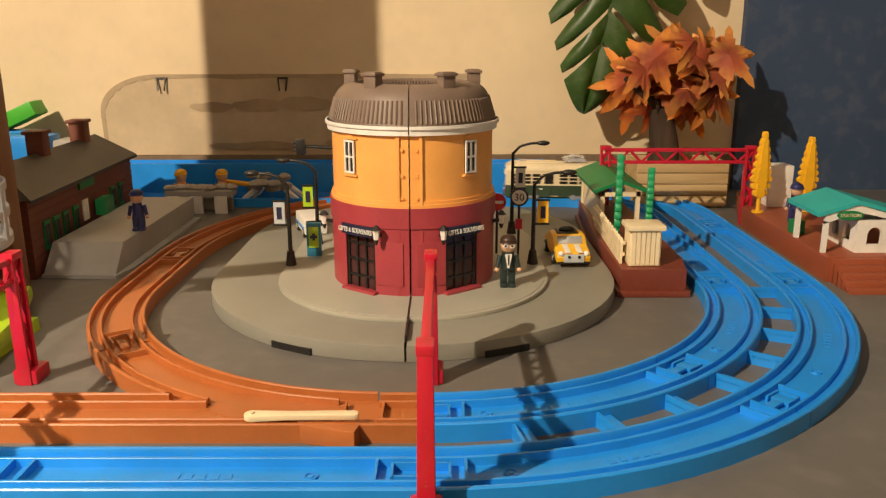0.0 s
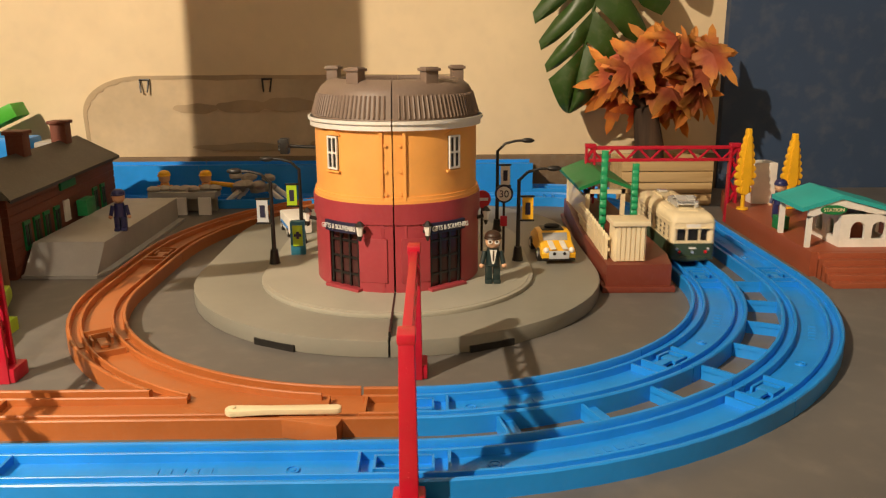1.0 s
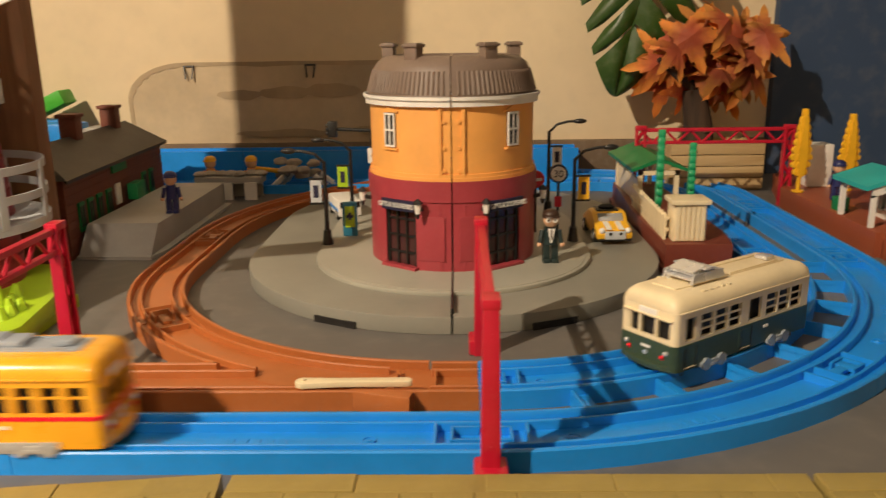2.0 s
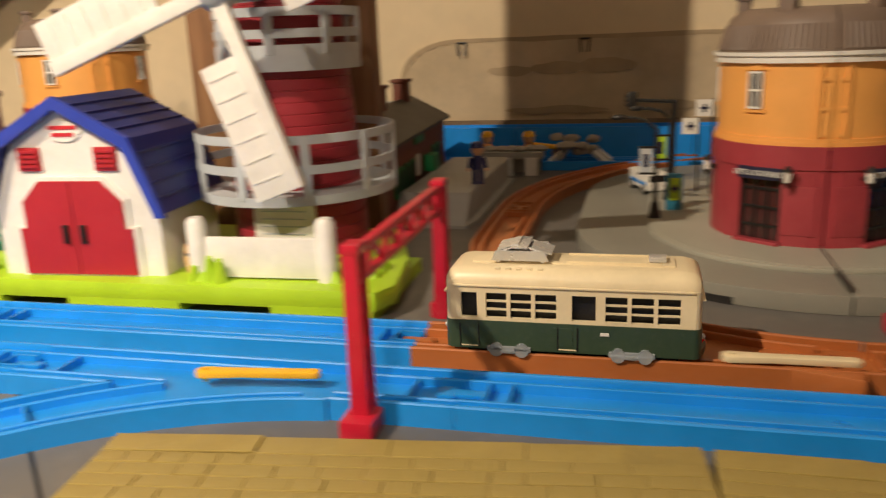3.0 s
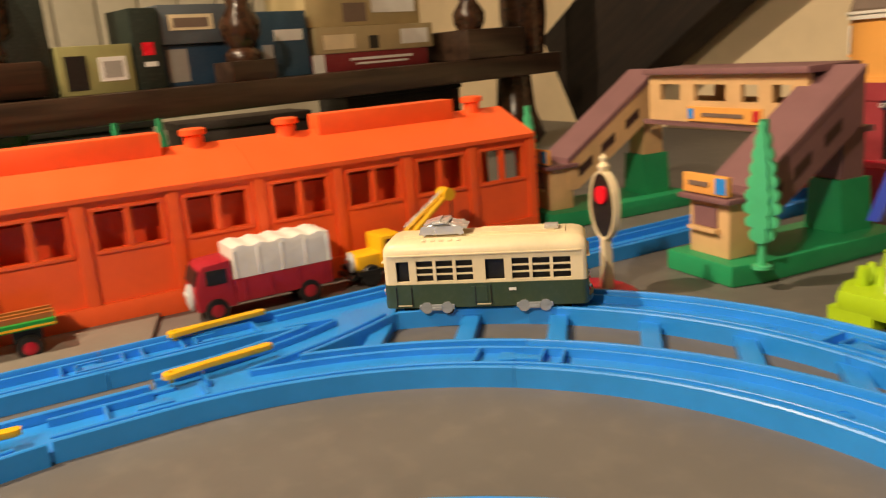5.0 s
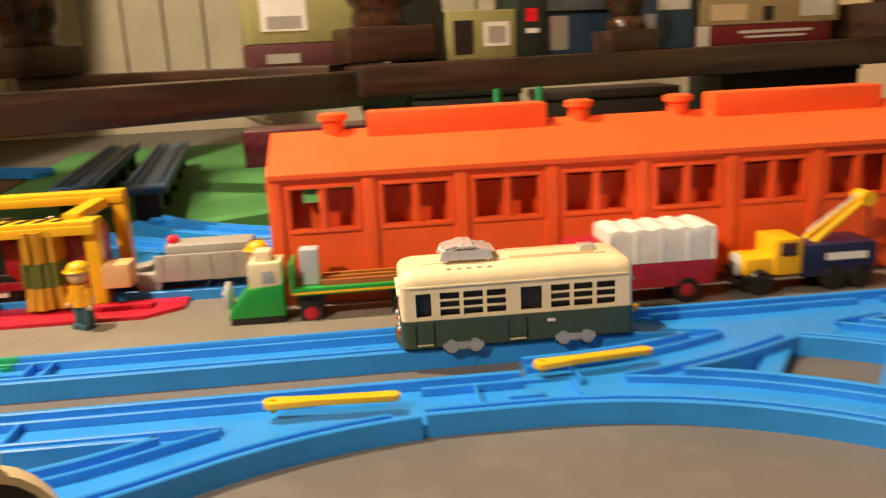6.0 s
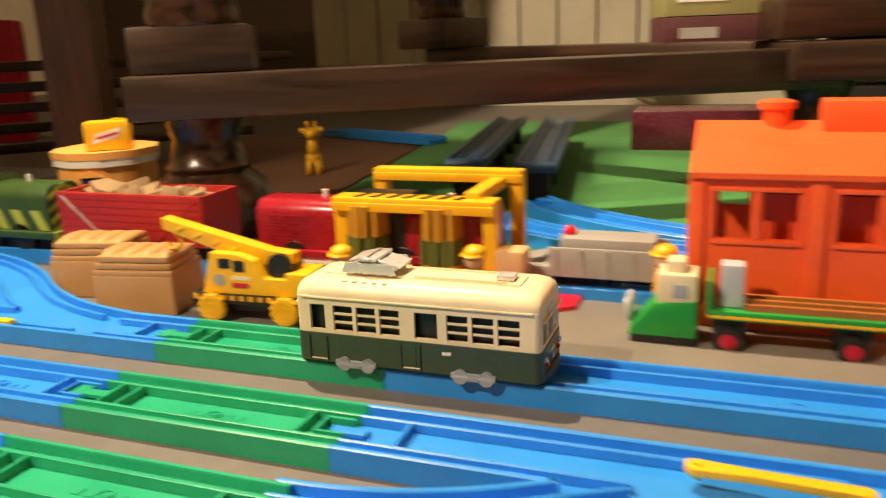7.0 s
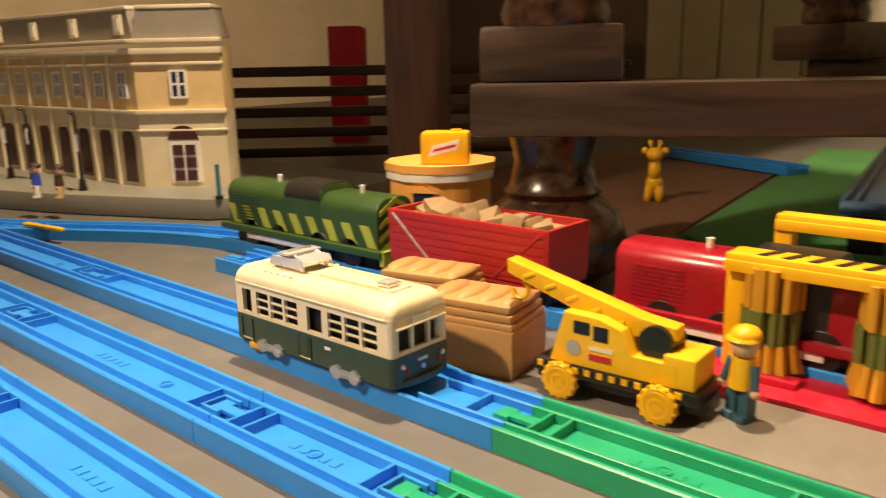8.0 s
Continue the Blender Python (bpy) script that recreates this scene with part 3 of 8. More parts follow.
TL = 0.1175
gw = [(-0.0535, -0.0465), (-0.0425, -0.0335), (-0.0318, -0.0228), (-0.0211, -0.0121), (-0.0055, 0.0045), (0.0085, 0.0175), (0.0192, 0.0282), (0.0299, 0.0389)]
gw = [(a * 1.08 + 0.007, b * 1.08 + 0.007) for a, b in gw]
green_tram = tram("tram", "cream and dark green toy tram running on the rails", DKGREEN, CREAM, CREAM, BLACK, TL, 0.0102, windows=gw, pant_x=-0.024)
yw = [(-0.0535 + 0.0109 * i, -0.0535 + 0.0109 * i + 0.0072) for i in range(10)]
yellow_tram = tram("tram", "orange-yellow toy tram with red stripe and grey roof", MUSTARD, MUSTARD, STEEL, GREY, TL, 0.0, band=REDLAMP, windows=yw, pant_x=0.0)
# ---- backdrop of the room ----
PLASTER = mat("cream_plaster", (0.74, 0.6, 0.4), 0.8, vary=0.12, scale=7, bump=0.15, dirt=0.12)
STAIN = mat("bare_plaster_stain", (0.56, 0.44, 0.29), 0.85, vary=0.35, scale=9, bump=0.2, dirt=0.3)
STAINC = mat("brown_plaster_stain", (0.43, 0.325, 0.205), 0.85, vary=0.3, scale=14, bump=0.2, dirt=0.3)
STAINB = mat("dark_plaster_stain", (0.2, 0.14, 0.09), 0.85, vary=0.3, scale=20, bump=0.2, dirt=0.3)
NAVY = mat("navy_board", (0.03, 0.06, 0.13), 0.6, vary=0.15, scale=8, bump=0.05)
DARKWOOD = wood("dark_wood", (0.012, 0.006, 0.004), (0.06, 0.026, 0.014), 0.35)
TANWOOD = wood("tan_wood", (0.16, 0.08, 0.04), (0.3, 0.16, 0.08), 0.55, stretch=(10, 10, 1))
RAWWOOD = wood("raw_pine", (0.42, 0.28, 0.12), (0.6, 0.43, 0.22), 0.7)
PANEL = mat("painted_panel", (0.5, 0.46, 0.37), 0.6, vary=0.15, scale=10)
LIME = mat("lime_plastic", (0.4, 0.62, 0.02), 0.38, dirt=0.04)
MAROON = mat("maroon_plastic", (0.3, 0.022, 0.035), 0.42, dirt=0.06)
BARNRED = mat("barn_red_plastic", (0.42, 0.02, 0.03), 0.4, dirt=0.03)
NAVYROOF = mat("navy_plastic", (0.01, 0.025, 0.17), 0.4, dirt=0.04)
ROYAL = mat("royal_blue_plastic", (0.03, 0.06, 0.42), 0.4, dirt=0.04)
PALEBLUE = mat("pale_blue_grey_plastic", (0.48, 0.52, 0.56), 0.45, dirt=0.05)
PEACH = mat("apricot_plastic", (0.85, 0.4, 0.1), 0.45, vary=0.08, dirt=0.05)
SLATE = mat("brown_grey_roof", (0.19, 0.135, 0.105), 0.5, dirt=0.1)
WINE = mat("rose_brown_plastic", (0.36, 0.045, 0.06), 0.42, dirt=0.06)
PLUM = mat("plum_plastic", (0.22, 0.11, 0.12), 0.5, dirt=0.06)
TAN = mat("tan_plastic", (0.68, 0.44, 0.22), 0.45, dirt=0.06)
EMERALD = mat("emerald_plastic", (0.01, 0.3, 0.12), 0.4, dirt=0.04)
MINT = mat("mint_plastic", (0.06, 0.5, 0.24), 0.4, dirt=0.03)
INK = mat("ink_print", (0.015, 0.015, 0.05), 0.5, dirt=0)
REDINK = mat("red_print", (0.55, 0.02, 0.03), 0.5, dirt=0)
WHITEINK = mat("white_print", (0.8, 0.8, 0.78), 0.5, dirt=0)
SAND = mat("mustard_stone_plastic", (0.31, 0.235, 0.07), 0.4, vary=0.2, scale=40, bump=0.25, dirt=0.1)
FOOTGREY = mat("footway_grey_plastic", (0.37, 0.36, 0.305), 0.42, vary=0.1, scale=25, dirt=0.1)
PLATEGREY = mat("street_grey_plastic", (0.25, 0.245, 0.212), 0.42, vary=0.12, scale=25, dirt=0.12)

solid("wall_north", cube(-1.35, 0.392, 1.09, 1.16, 0.0, 1.6), PLASTER, "cream plaster wall with old stains", "wall", kind="structure")
solid("wall_side", cube(0.392, 2.2, 1.075, 1.16, 0.0, 1.6), NAVY, "dark blue painted wall panel", "wall", kind="structure")
solid("wall_east", cube(2.2, 2.3, -2.5, 2.2, 0.0, 2.4), PLASTER, "plain plaster wall", "wall", kind="structure")
solid("wall_south", cube(-3.2, 2.2, -2.6, -2.5, 0.0, 2.4), PLASTER, "plain plaster wall", "wall", kind="structure")
solid("wall_west", cube(-3.3, -3.2, -2.5, 2.2, 0.0, 2.4), DARKWOOD, "dark wall far beyond the table", "wall", kind="structure")
solid("skirting", cube(-1.3, 0.392, 1.078, 1.09, 0.0, 0.046, 0.002), STAINB, "worn dark skirting along the plaster wall", "skirting", kind="structure")
# the bare patch on the plaster: a rounded corner, lower in tone
n = 14
arc = [(-0.44, 0.046), (-0.442, 0.1)] + [(-0.362 - 0.08 * math.cos(radians(90 * i / n)), 0.1 + 0.051 * math.sin(radians(90 * i / n)) ** 0.9) for i in range(1, n + 1)] + [(-0.3 + 0.035 * i, 0.151 + 0.0015 * noise.noise(Vector((i * 0.7, 2, 0)))) for i in range(11)]
solid("plaster_patch", prism([(0.05, 0.046)] + arc, 0.002, pose(0, 1.0882, 0)), STAIN, "bare brown patch of old plaster on the wall", "wall stain", kind="structure")
inner_arc = [(x + (0.005 + 0.003 * noise.noise(Vector((i * 0.9, 0, 0)))) * (1 if i < 9 else 0.3), z - (0.0 if i < 2 else 0.0055 + 0.003 * noise.noise(Vector((i * 0.8, 7, 0))))) for i, (x, z) in enumerate(arc)]
solid("plaster_rim", prism(arc + inner_arc[::-1], 0.001, pose(0, 1.0876, 0)), STAINC, "brown tide mark round the bare plaster", "wall stain", kind="structure")
for k, (x0, x1, zc, hh) in enumerate(((-0.325, -0.265, 0.109, 0.006), (-0.268, -0.2, 0.111, 0.008), (-0.21, -0.135, 0.113, 0.009), (-0.15, -0.06, 0.062, 0.007), (-0.3, -0.17, 0.058, 0.005))):
    ring = []
    for i in range(28):
        a = radians(360 * i / 28)
        r = 1 + 0.45 * noise.noise(Vector((math.cos(a) * 1.6 + 9 * k, math.sin(a) * 1.6, 3)))
        ring.append(((x0 + x1) / 2 + math.cos(a) * (x1 - x0) / 2 * (0.8 + 0.2 * r), zc + math.sin(a) * hh * r))
    solid("plaster_smear", prism(ring, 0.0008, pose(0, 1.0872 - 0.0003 * k, 0)), STAINC, "dark smear on the bare plaster patch", "wall stain", kind="structure")
for x in (-0.358, -0.2):
    h = thing("wall_hook", pose(x, 1.086, 0.146), "small black wire hook in the wall", "hook", "wall hooks")
    bm = bmesh.new()
    rod(bm, (-0.007, 0.001, 0), (0.007, 0.001, 0), 0.0012, seg=8)
    part("bar", bm, BLACK, h)
    for k in (-1, 1):
        part("prong", rod(bmesh.new(), (0.006 * k, 0, 0), (0.004 * k, -0.004, -0.016), 0.0011, seg=8), BLACK, h)
b = solid("wood_board", cube(-0.478, -0.325, 0.628, 0.646, 0.0, 0.62, 0.002), TANWOOD, "upright brown wooden board behind the windmill", "board")

# floor sheets
GRASSCLOTH = mat("green_felt", (0.06, 0.25, 0.07), 0.9, vary=0.15, scale=25, bump=0.3)
solid("play_mat", slab([(-0.925, -0.08), (-1.0, -0.2), (-1.12, -0.36), (-1.82, -0.455), (-1.85, 0.5), (-0.935, 0.5)], 0.0, 0.004, 0.001), GRASSCLOTH, "green felt play mat lying on the floor", "mat")
EARTH = mat("brown_felt", (0.16, 0.07, 0.035), 0.95, vary=0.2, scale=25, bump=0.3)
solid("play_mat", slab([(-1.03, -0.45), (-1.06, -0.34), (-1.125, -0.368), (-1.6, -0.433), (-1.6, -0.8), (-1.1, -0.7)], 0.0, 0.003, 0.0008), EARTH, "brown felt mat under the table", "mat")
solid("grey_board", slab([(-0.771, -0.2), (-0.774, 0.14), (-0.845, 0.16), (-0.86, -0.05), (-0.842, -0.19)], 0.0, 0.0035, 0.0008), mat("apron_grey", (0.2, 0.18, 0.155), 0.5, vary=0.15, scale=30, dirt=0.15), "flat grey plastic apron beside the rails", "board")

# ---- stone pavement plates ----
for i, (x0, x1, ang, lab) in enumerate(((-0.325, -0.103, 7.0, "slightly turned"), (-0.10, 0.126, 0.0, "square to the rails"), (0.129, 0.35, 0.0, "square to the rails"))):
    m = pose(x0, 0.2885, 0.007, 0, 0, ang) if i == 0 else pose(x0, 0.3145, 0.007)
    w = x1 - x0
    t = thing("pavement_plate", m, "mustard plastic cobblestone plate, %s" % lab, "pavement plate", "pavement plates")
    part("slab", cube(0, w, -0.2, 0, -0.007, 0.0035), SAND, t)
    random.seed(7 + i)
    y = 0.0
    row = 0
    stones = {}
    while y > -0.19:
        d = random.choice((0.006, 0.007, 0.008)) if row else 0.013
        x = 0.0
        while x < w - 0.004:
            s = min(random.choice((0.012, 0.016, 0.02, 0.024)) if row else random.choice((0.05, 0.06)), w - x)
            ob = None
            key_s = (round(s, 3), d)
            if key_s not in stones:
                stones[key_s] = finish("stone", cube(0.0003, s - 0.0003, -d + 0.0003, -0.0003, 0.003, 0.0041, 0.0004), SAND)
            ob = new("stone", stones[key_s])
            ob.parent = t
            ob.matrix_basis = pose(x, y, random.uniform(-0.0003, 0.0001), random.uniform(-0.6, 0.6), random.uniform(-0.6, 0.6), 0)
            x += s
        y -= d
        row += 1


# ---- gantries ----
def gantry(m, span, label):
    """Two red lattice posts on feet and a lattice beam, along x."""
    t = thing("signal_gantry", m, label, "gantry", "red gantries")
    H = 0.078
    for sx in (0, span):
        side = [(-0.0036, 0), (-0.0027, H), (0.0037, H), (0.0046, 0)]
        lean = Matrix(((0, 1, 0, 0), (1, 0, 0, 0), (0, 0, 1, 0), (0, 0, 0, 1)))
        p = part("post", prism(side, 0.0024, Matrix.Translation((sx - 0.0055, 0, 0)) @ lean, bevel=0.0005), RED, t)
        part("post_back", prism(side, 0.0024, Matrix.Translation((sx + 0.0031, 0, 0)) @ lean, bevel=0.0005), RED, p)
        for k in range(6):
            z = 0.008 + 0.0115 * k
            d = 0.0042 if k % 2 else -0.0042
            part("lattice_bar", rod(bmesh.new(), (sx - d, 0.0005, z), (sx + d, 0.0005, z + 0.0115), 0.0019, seg=6), RED, p)
        part("foot", cube(sx - (0.0125 if sx == 0 else 0.0045), sx + (0.0045 if sx == 0 else 0.0125), -0.0065, 0.0075, 0.0, 0.009, 0.0015), RED, t)
        part("cap", cube(sx - 0.0058, sx + 0.0058, -0.0033, 0.0043, H - 0.002, H + 0.0025, 0.001), RED, t)
    part("beam_chord", cube(0, span, -0.0017, 0.0027, H - 0.0035, H, 0.0006), RED, t)
    part("beam_chord", cube(0, span, -0.0017, 0.0027, H - 0.0155, H - 0.0125, 0.0006), RED, t)
    n = 12
    for k in range(n):
        a, b = span * k / n, span * (k + 1) / n
        z0, z1 = (H - 0.014, H - 0.002) if k % 2 else (H - 0.002, H - 0.014)
        part("beam_lattice", rod(bmesh.new(), (a, 0.0005, z0), (b, 0.0005, z1), 0.0013, seg=6), RED, t)
    return t


gantry(pose(0.0035, 0.3275, 0, 0, 0, 90), 0.1385, "red plastic lattice gantry over the front rails")
gantry(pose(-0.236, 0.3275, 0, 0, 0, 90), 0.1385, "red plastic lattice gantry over the front rails")
gantry(pose(0.1815, 0.872, 0, 0, 0, 0) @ Matrix.Diagonal((1, 1, 1.07, 1)), 0.154, "red plastic lattice gantry over the station rails")


# ---- windmill and barn on a lime base ----
mill = thing("windmill", pose(-0.358, 0.552, 0), "maroon toy windmill with white sails and galleries", "windmill")
prof = [(0.0, 0.015), (0.046, 0.015), (0.0445, 0.05), (0.038, 0.15), (0.036, 0.2), (0.0355, 0.25), (0.0, 0.25)]
part("tower", lathe(prof, 40), MAROON, mill)
for z in [0.022 + 0.0075 * i for i in range(28)]:
    r = (0.0463 - 0.0429 * (z - 0.015) if z < 0.05 else 0.0448 - 0.065 * (z - 0.05) if z < 0.15 else 0.0383 - 0.04 * (z - 0.15) if z < 0.2 else 0.0363)
    part("brick_course", lathe([(r - 0.001, z), (r + 0.0001, z + 0.0003), (r + 0.0001, z + 0.0068), (r - 0.001, z + 0.0072)], 36), MAROON, mill)
part("cap", lathe([(0.042, 0.25), (0.04, 0.262), (0.028, 0.282), (0.0, 0.292)], 32), PALEBLUE, mill)


def gallery(z, r, h, posts):
    g = part("gallery_floor", lathe([(0.03, z), (r, z), (r, z + 0.006), (0.03, z + 0.006)], 48), PALEBLUE, mill)
    for k in (0.5, 1.0):
        zz = z + 0.004 + h * k
        part("hoop", lathe([(r - 0.0015, zz - 0.003), (r, zz - 0.003), (r, zz + 0.0025), (r - 0.0015, zz + 0.0025), (r - 0.0015, zz - 0.003)], 48), PALEBLUE, g)
    for i in range(posts):
        a = 360 * i / posts + 10
        part("baluster", cube(r - 0.0022, r + 0.0006, -0.003, 0.003, z + 0.004, z + 0.004 + h + 0.002, 0.0005), PALEBLUE, g, m=pose(0, 0, 0, 0, 0, a))


gallery(0.058, 0.067, 0.037, 10)
gallery(0.145, 0.0475, 0.026, 8)
part("gallery_skirt", lathe([(0.036, 0.139), (0.0475, 0.139), (0.0475, 0.155), (0.036, 0.155)], 40), PALEBLUE, mill)
hub = part("sail_hub", lathe([(0, 0), (0.012, 0), (0.012, 0.006), (0.007, 0.012), (0, 0.014)], 24), PALEBLUE, mill, m=pose(-0.002, -0.082, 0.186, 90, 0, 0))
part("shaft", rod(bmesh.new(), (-0.002, -0.082, 0.186), (0.0, -0.03, 0.19), 0.008), PALEBLUE, mill)
for k in range(4):
    a = -70 + 90 * k
    turn = pose(-0.002, -0.087, 0.186, 0, -a, 0)
    s = part("sail", cube(0.036, 0.118, -0.002, 0.001, -0.028, 0.003, 0.0012), WHITE, mill, m=turn)
    part("sail_arm", cube(0.0, 0.118, -0.004, 0.002, -0.0045, 0.0045, 0.001), WHITE, s)
    for i in range(6):
        part("slat_line", cube(0.044 + 0.0125 * i, 0.0448 + 0.0125 * i, -0.0027, -0.0018, -0.025, -0.006), WHITE, s)

yard = thing("farm_base", pose(0, 0, 0), "lime-green plastic base with grass tufts", "toy base")
poly = [(-0.545, 0.448), (-0.272, 0.448), (-0.264, 0.465), (-0.272, 0.52), (-0.3, 0.6), (-0.545, 0.605), (-0.553, 0.57), (-0.553, 0.465)]
part("ground", slab(poly, 0.006, 0.019, 0.004), LIME, yard)
for x0, x1 in ((-0.553, -0.523), (-0.478, -0.395), (-0.34, -0.272)):
    part("skirt", cube(x0 + 0.003, x1 - 0.002, 0.4485, 0.555, 0.0, 0.009), LIME, yard)
random.seed(5)
for i in range(34):
    x, y = random.choice(((random.uniform(-0.55, -0.53), random.uniform(0.455, 0.6)), (random.uniform(-0.312, -0.28), random.uniform(0.462, 0.53)), (random.uniform(-0.39, -0.37), random.uniform(0.455, 0.47))))
    part("grass_tuft", rod(bmesh.new(), (x, y, 0.015), (x + random.uniform(-0.002, 0.002), y, 0.022 + random.uniform(0, 0.012)), random.uniform(0.004, 0.008), 0.002, seg=7), LIME, yard)
fence = thing("fence", pose(-0.388, 0.463, 0.018, 0, 0, 2), "white plastic fence panel with two round posts", "fence")
part("board", cube(0, 0.082, -0.002, 0.002, 0.002, 0.027, 0.0012), WHITE, fence)
for x in (0, 0.082):
    part("post", lathe([(0, 0), (0.0062, 0), (0.0062, 0.036), (0.004, 0.039), (0, 0.039)], 18, at=(x, 0, 0)), WHITE, fence)
ms = thing("mill_sign", pose(-0.351, 0.511, 0.03), "white plastic plate with faint lines on the windmill", "sign")
part("plate", cube(-0.021, 0.021, -0.005, 0.0, 0.0, 0.03, 0.001), WHITE, ms)
for i in range(4):
    part("line", cube(-0.015, 0.015, -0.0054, -0.0048, 0.006 + 0.005 * i, 0.0068 + 0.005 * i), PALEBLUE, ms)
barrel = thing("barrel", pose(-0.398, 0.475, 0.0185), "small tan plastic barrel beside the barn", "barrel")
part("staves", lathe([(0, 0), (0.006, 0), (0.0075, 0.009), (0.006, 0.018), (0, 0.018)], 16), TAN, barrel)
part("hoop", lathe([(0.0072, 0.0125), (0.0078, 0.0125), (0.0078, 0.014), (0.007, 0.014)], 16), SLATE, barrel)

barn = thing("barn", pose(-0.468, 0.46, 0.0185, 0, 0, 3), "white toy barn with navy roof and red doors", "barn")
wall = [(-0.056, 0), (-0.056, 0.045), (-0.039, 0.083), (0.0, 0.106), (0.039, 0.083), (0.056, 0.045), (0.056, 0)]
part("body", prism(wall, 0.074, pose(0, 0, 0)), WHITE, barn)
for sg in (-1, 1):
    low = [(0.058, 0.041), (0.0415, 0.084), (0.0455, 0.0868), (0.0625, 0.041)]
    up = [(0.0415, 0.0825), (0.0, 0.107), (0.0, 0.1115), (0.0455, 0.0868)]
    for q, nm, deep in ((low, "lower_roof", 0.6), (up, "upper_roof", 0.5)):
        r = part(nm, prism([(sg * x, z) for x, z in q], 0.084, pose(0, -0.005, 0)), NAVYROOF, barn)
        (ax, az), (bx, bz) = q[3], q[2]
        for i in range(1, 5):
            k = i / 5
            cx, cz = ax + (bx - ax) * k, az + (bz - az) * k
            part("shingle_line", cube(-0.0008, 0.0008, -0.0045, 0.0785, -0.0005, 0.0008), NAVYROOF, r, m=pose(sg * cx, 0, cz + 0.0002))
    trim = part("trim", prism([(sg * x, z) for x, z in ((0.0635, 0.039), (0.046, 0.0875), (0.0, 0.1125), (0.0, 0.105), (0.041, 0.0815), (0.0575, 0.039))], 0.004, pose(0, -0.008, 0)), ROYAL, barn)
door = [(-0.0385, 0.002), (-0.0385, 0.031), (-0.034, 0.031), (-0.034, 0.048), (-0.021, 0.061), (0.021, 0.061), (0.034, 0.048), (0.034, 0.031), (0.0385, 0.031), (0.0385, 0.002)]
frm = [(x * 1.09, 0.0 if z < 0.01 else z * 1.04) for x, z in door]
part("door_frame", prism(frm, 0.0025, pose(0, -0.0022, 0)), WHITE, barn)
for sg in (-1, 1):
    half = [(0.0004 * sg, 0.002)] + [(x * 1.0, z) for x, z in (door[5:] if sg > 0 else door[4::-1])] 
    half = half[:1] + [(0.0004 * sg, 0.061)] + half[1:]
    d = part("door", prism(half, 0.0025, pose(0, -0.0038, 0)), BARNRED, barn)
    part("handle", cube(sg * 0.006 - 0.0018, sg * 0.006 + 0.0018, -0.0062, -0.0035, 0.022, 0.034, 0.0008), BLACK, d)
    w = part("shutter", cube(sg * 0.026 - 0.0075, sg * 0.026 + 0.0075, -0.002, 0.001, 0.067, 0.0815, 0.0006), BARNRED, barn)
    for i in range(4):
        part("louvre", cube(sg * 0.026 - 0.006, sg * 0.026 + 0.006, -0.0032, -0.0016, 0.0692 + 0.003 * i, 0.0707 + 0.003 * i), BARNRED, w)
plate = part("name_plate", slab([(0.012 * math.cos(radians(a)) * (1 + 0.06 * math.cos(a * 7)), 0.0065 * math.sin(radians(a))) for a in range(0, 360, 12)], 0, 0.001), WHITE, barn, m=pose(0, -0.0002, 0.0912, 90, 0, 0))
for i, (wd, z) in enumerate(((0.019, 0.0935), (0.0145, 0.0892))):
    part("print_bar", cube(-wd / 2, wd / 2, -0.0018, -0.001, z - 0.0011, z + 0.0011), REDINK, barn)


# ---- footbridge ----
BROWNDARK = mat("dark_brown_inside", (0.05, 0.022, 0.018), 0.6, dirt=0)
fb = thing("footbridge", pose(-0.63, 0.475, 0, 0, 0, -6) @ pose(0.63, -0.475, 0), "tan and plum toy footbridge over the rails", "footbridge")
part("span_roof", cube(-0.832, -0.655, 0.556, 0.606, 0.122, 0.127, 0.0015), PLUM, fb)
bm = bmesh.new()
holes = [(-0.815, -0.79, 0.101, 0.114), (-0.773, -0.738, 0.101, 0.114), (-0.722, -0.705, 0.101, 0.114), (-0.692, -0.675, 0.101, 0.114)]
frame_wall(bm, -0.83, -0.66, 0.082, 0.122, 0.566, 0.004, holes)
part("span_wall", bm, TAN, fb)
bm = bmesh.new()
frame_wall(bm, -0.83, -0.66, 0.082, 0.122, 0.602, 0.004, holes)
part("span_wall", bm, TAN, fb)
part("deck", cube(-0.838, -0.64, 0.562, 0.602, 0.08, 0.084), PLUM, fb)
pl = part("poster", cube(-0.78, -0.70, 0.5605, 0.562, 0.085, 0.0965), PEACH, fb, "orange poster strip with blue and red ends")
part("print_bar", cube(-0.762, -0.718, 0.5598, 0.5606, 0.089, 0.092), SLATE, pl)
part("print_blot", cube(-0.778, -0.772, 0.5598, 0.5606, 0.087, 0.095), BLUE, pl)
part("print_blot", cube(-0.708, -0.702, 0.5598, 0.5606, 0.087, 0.095), REDINK, pl)
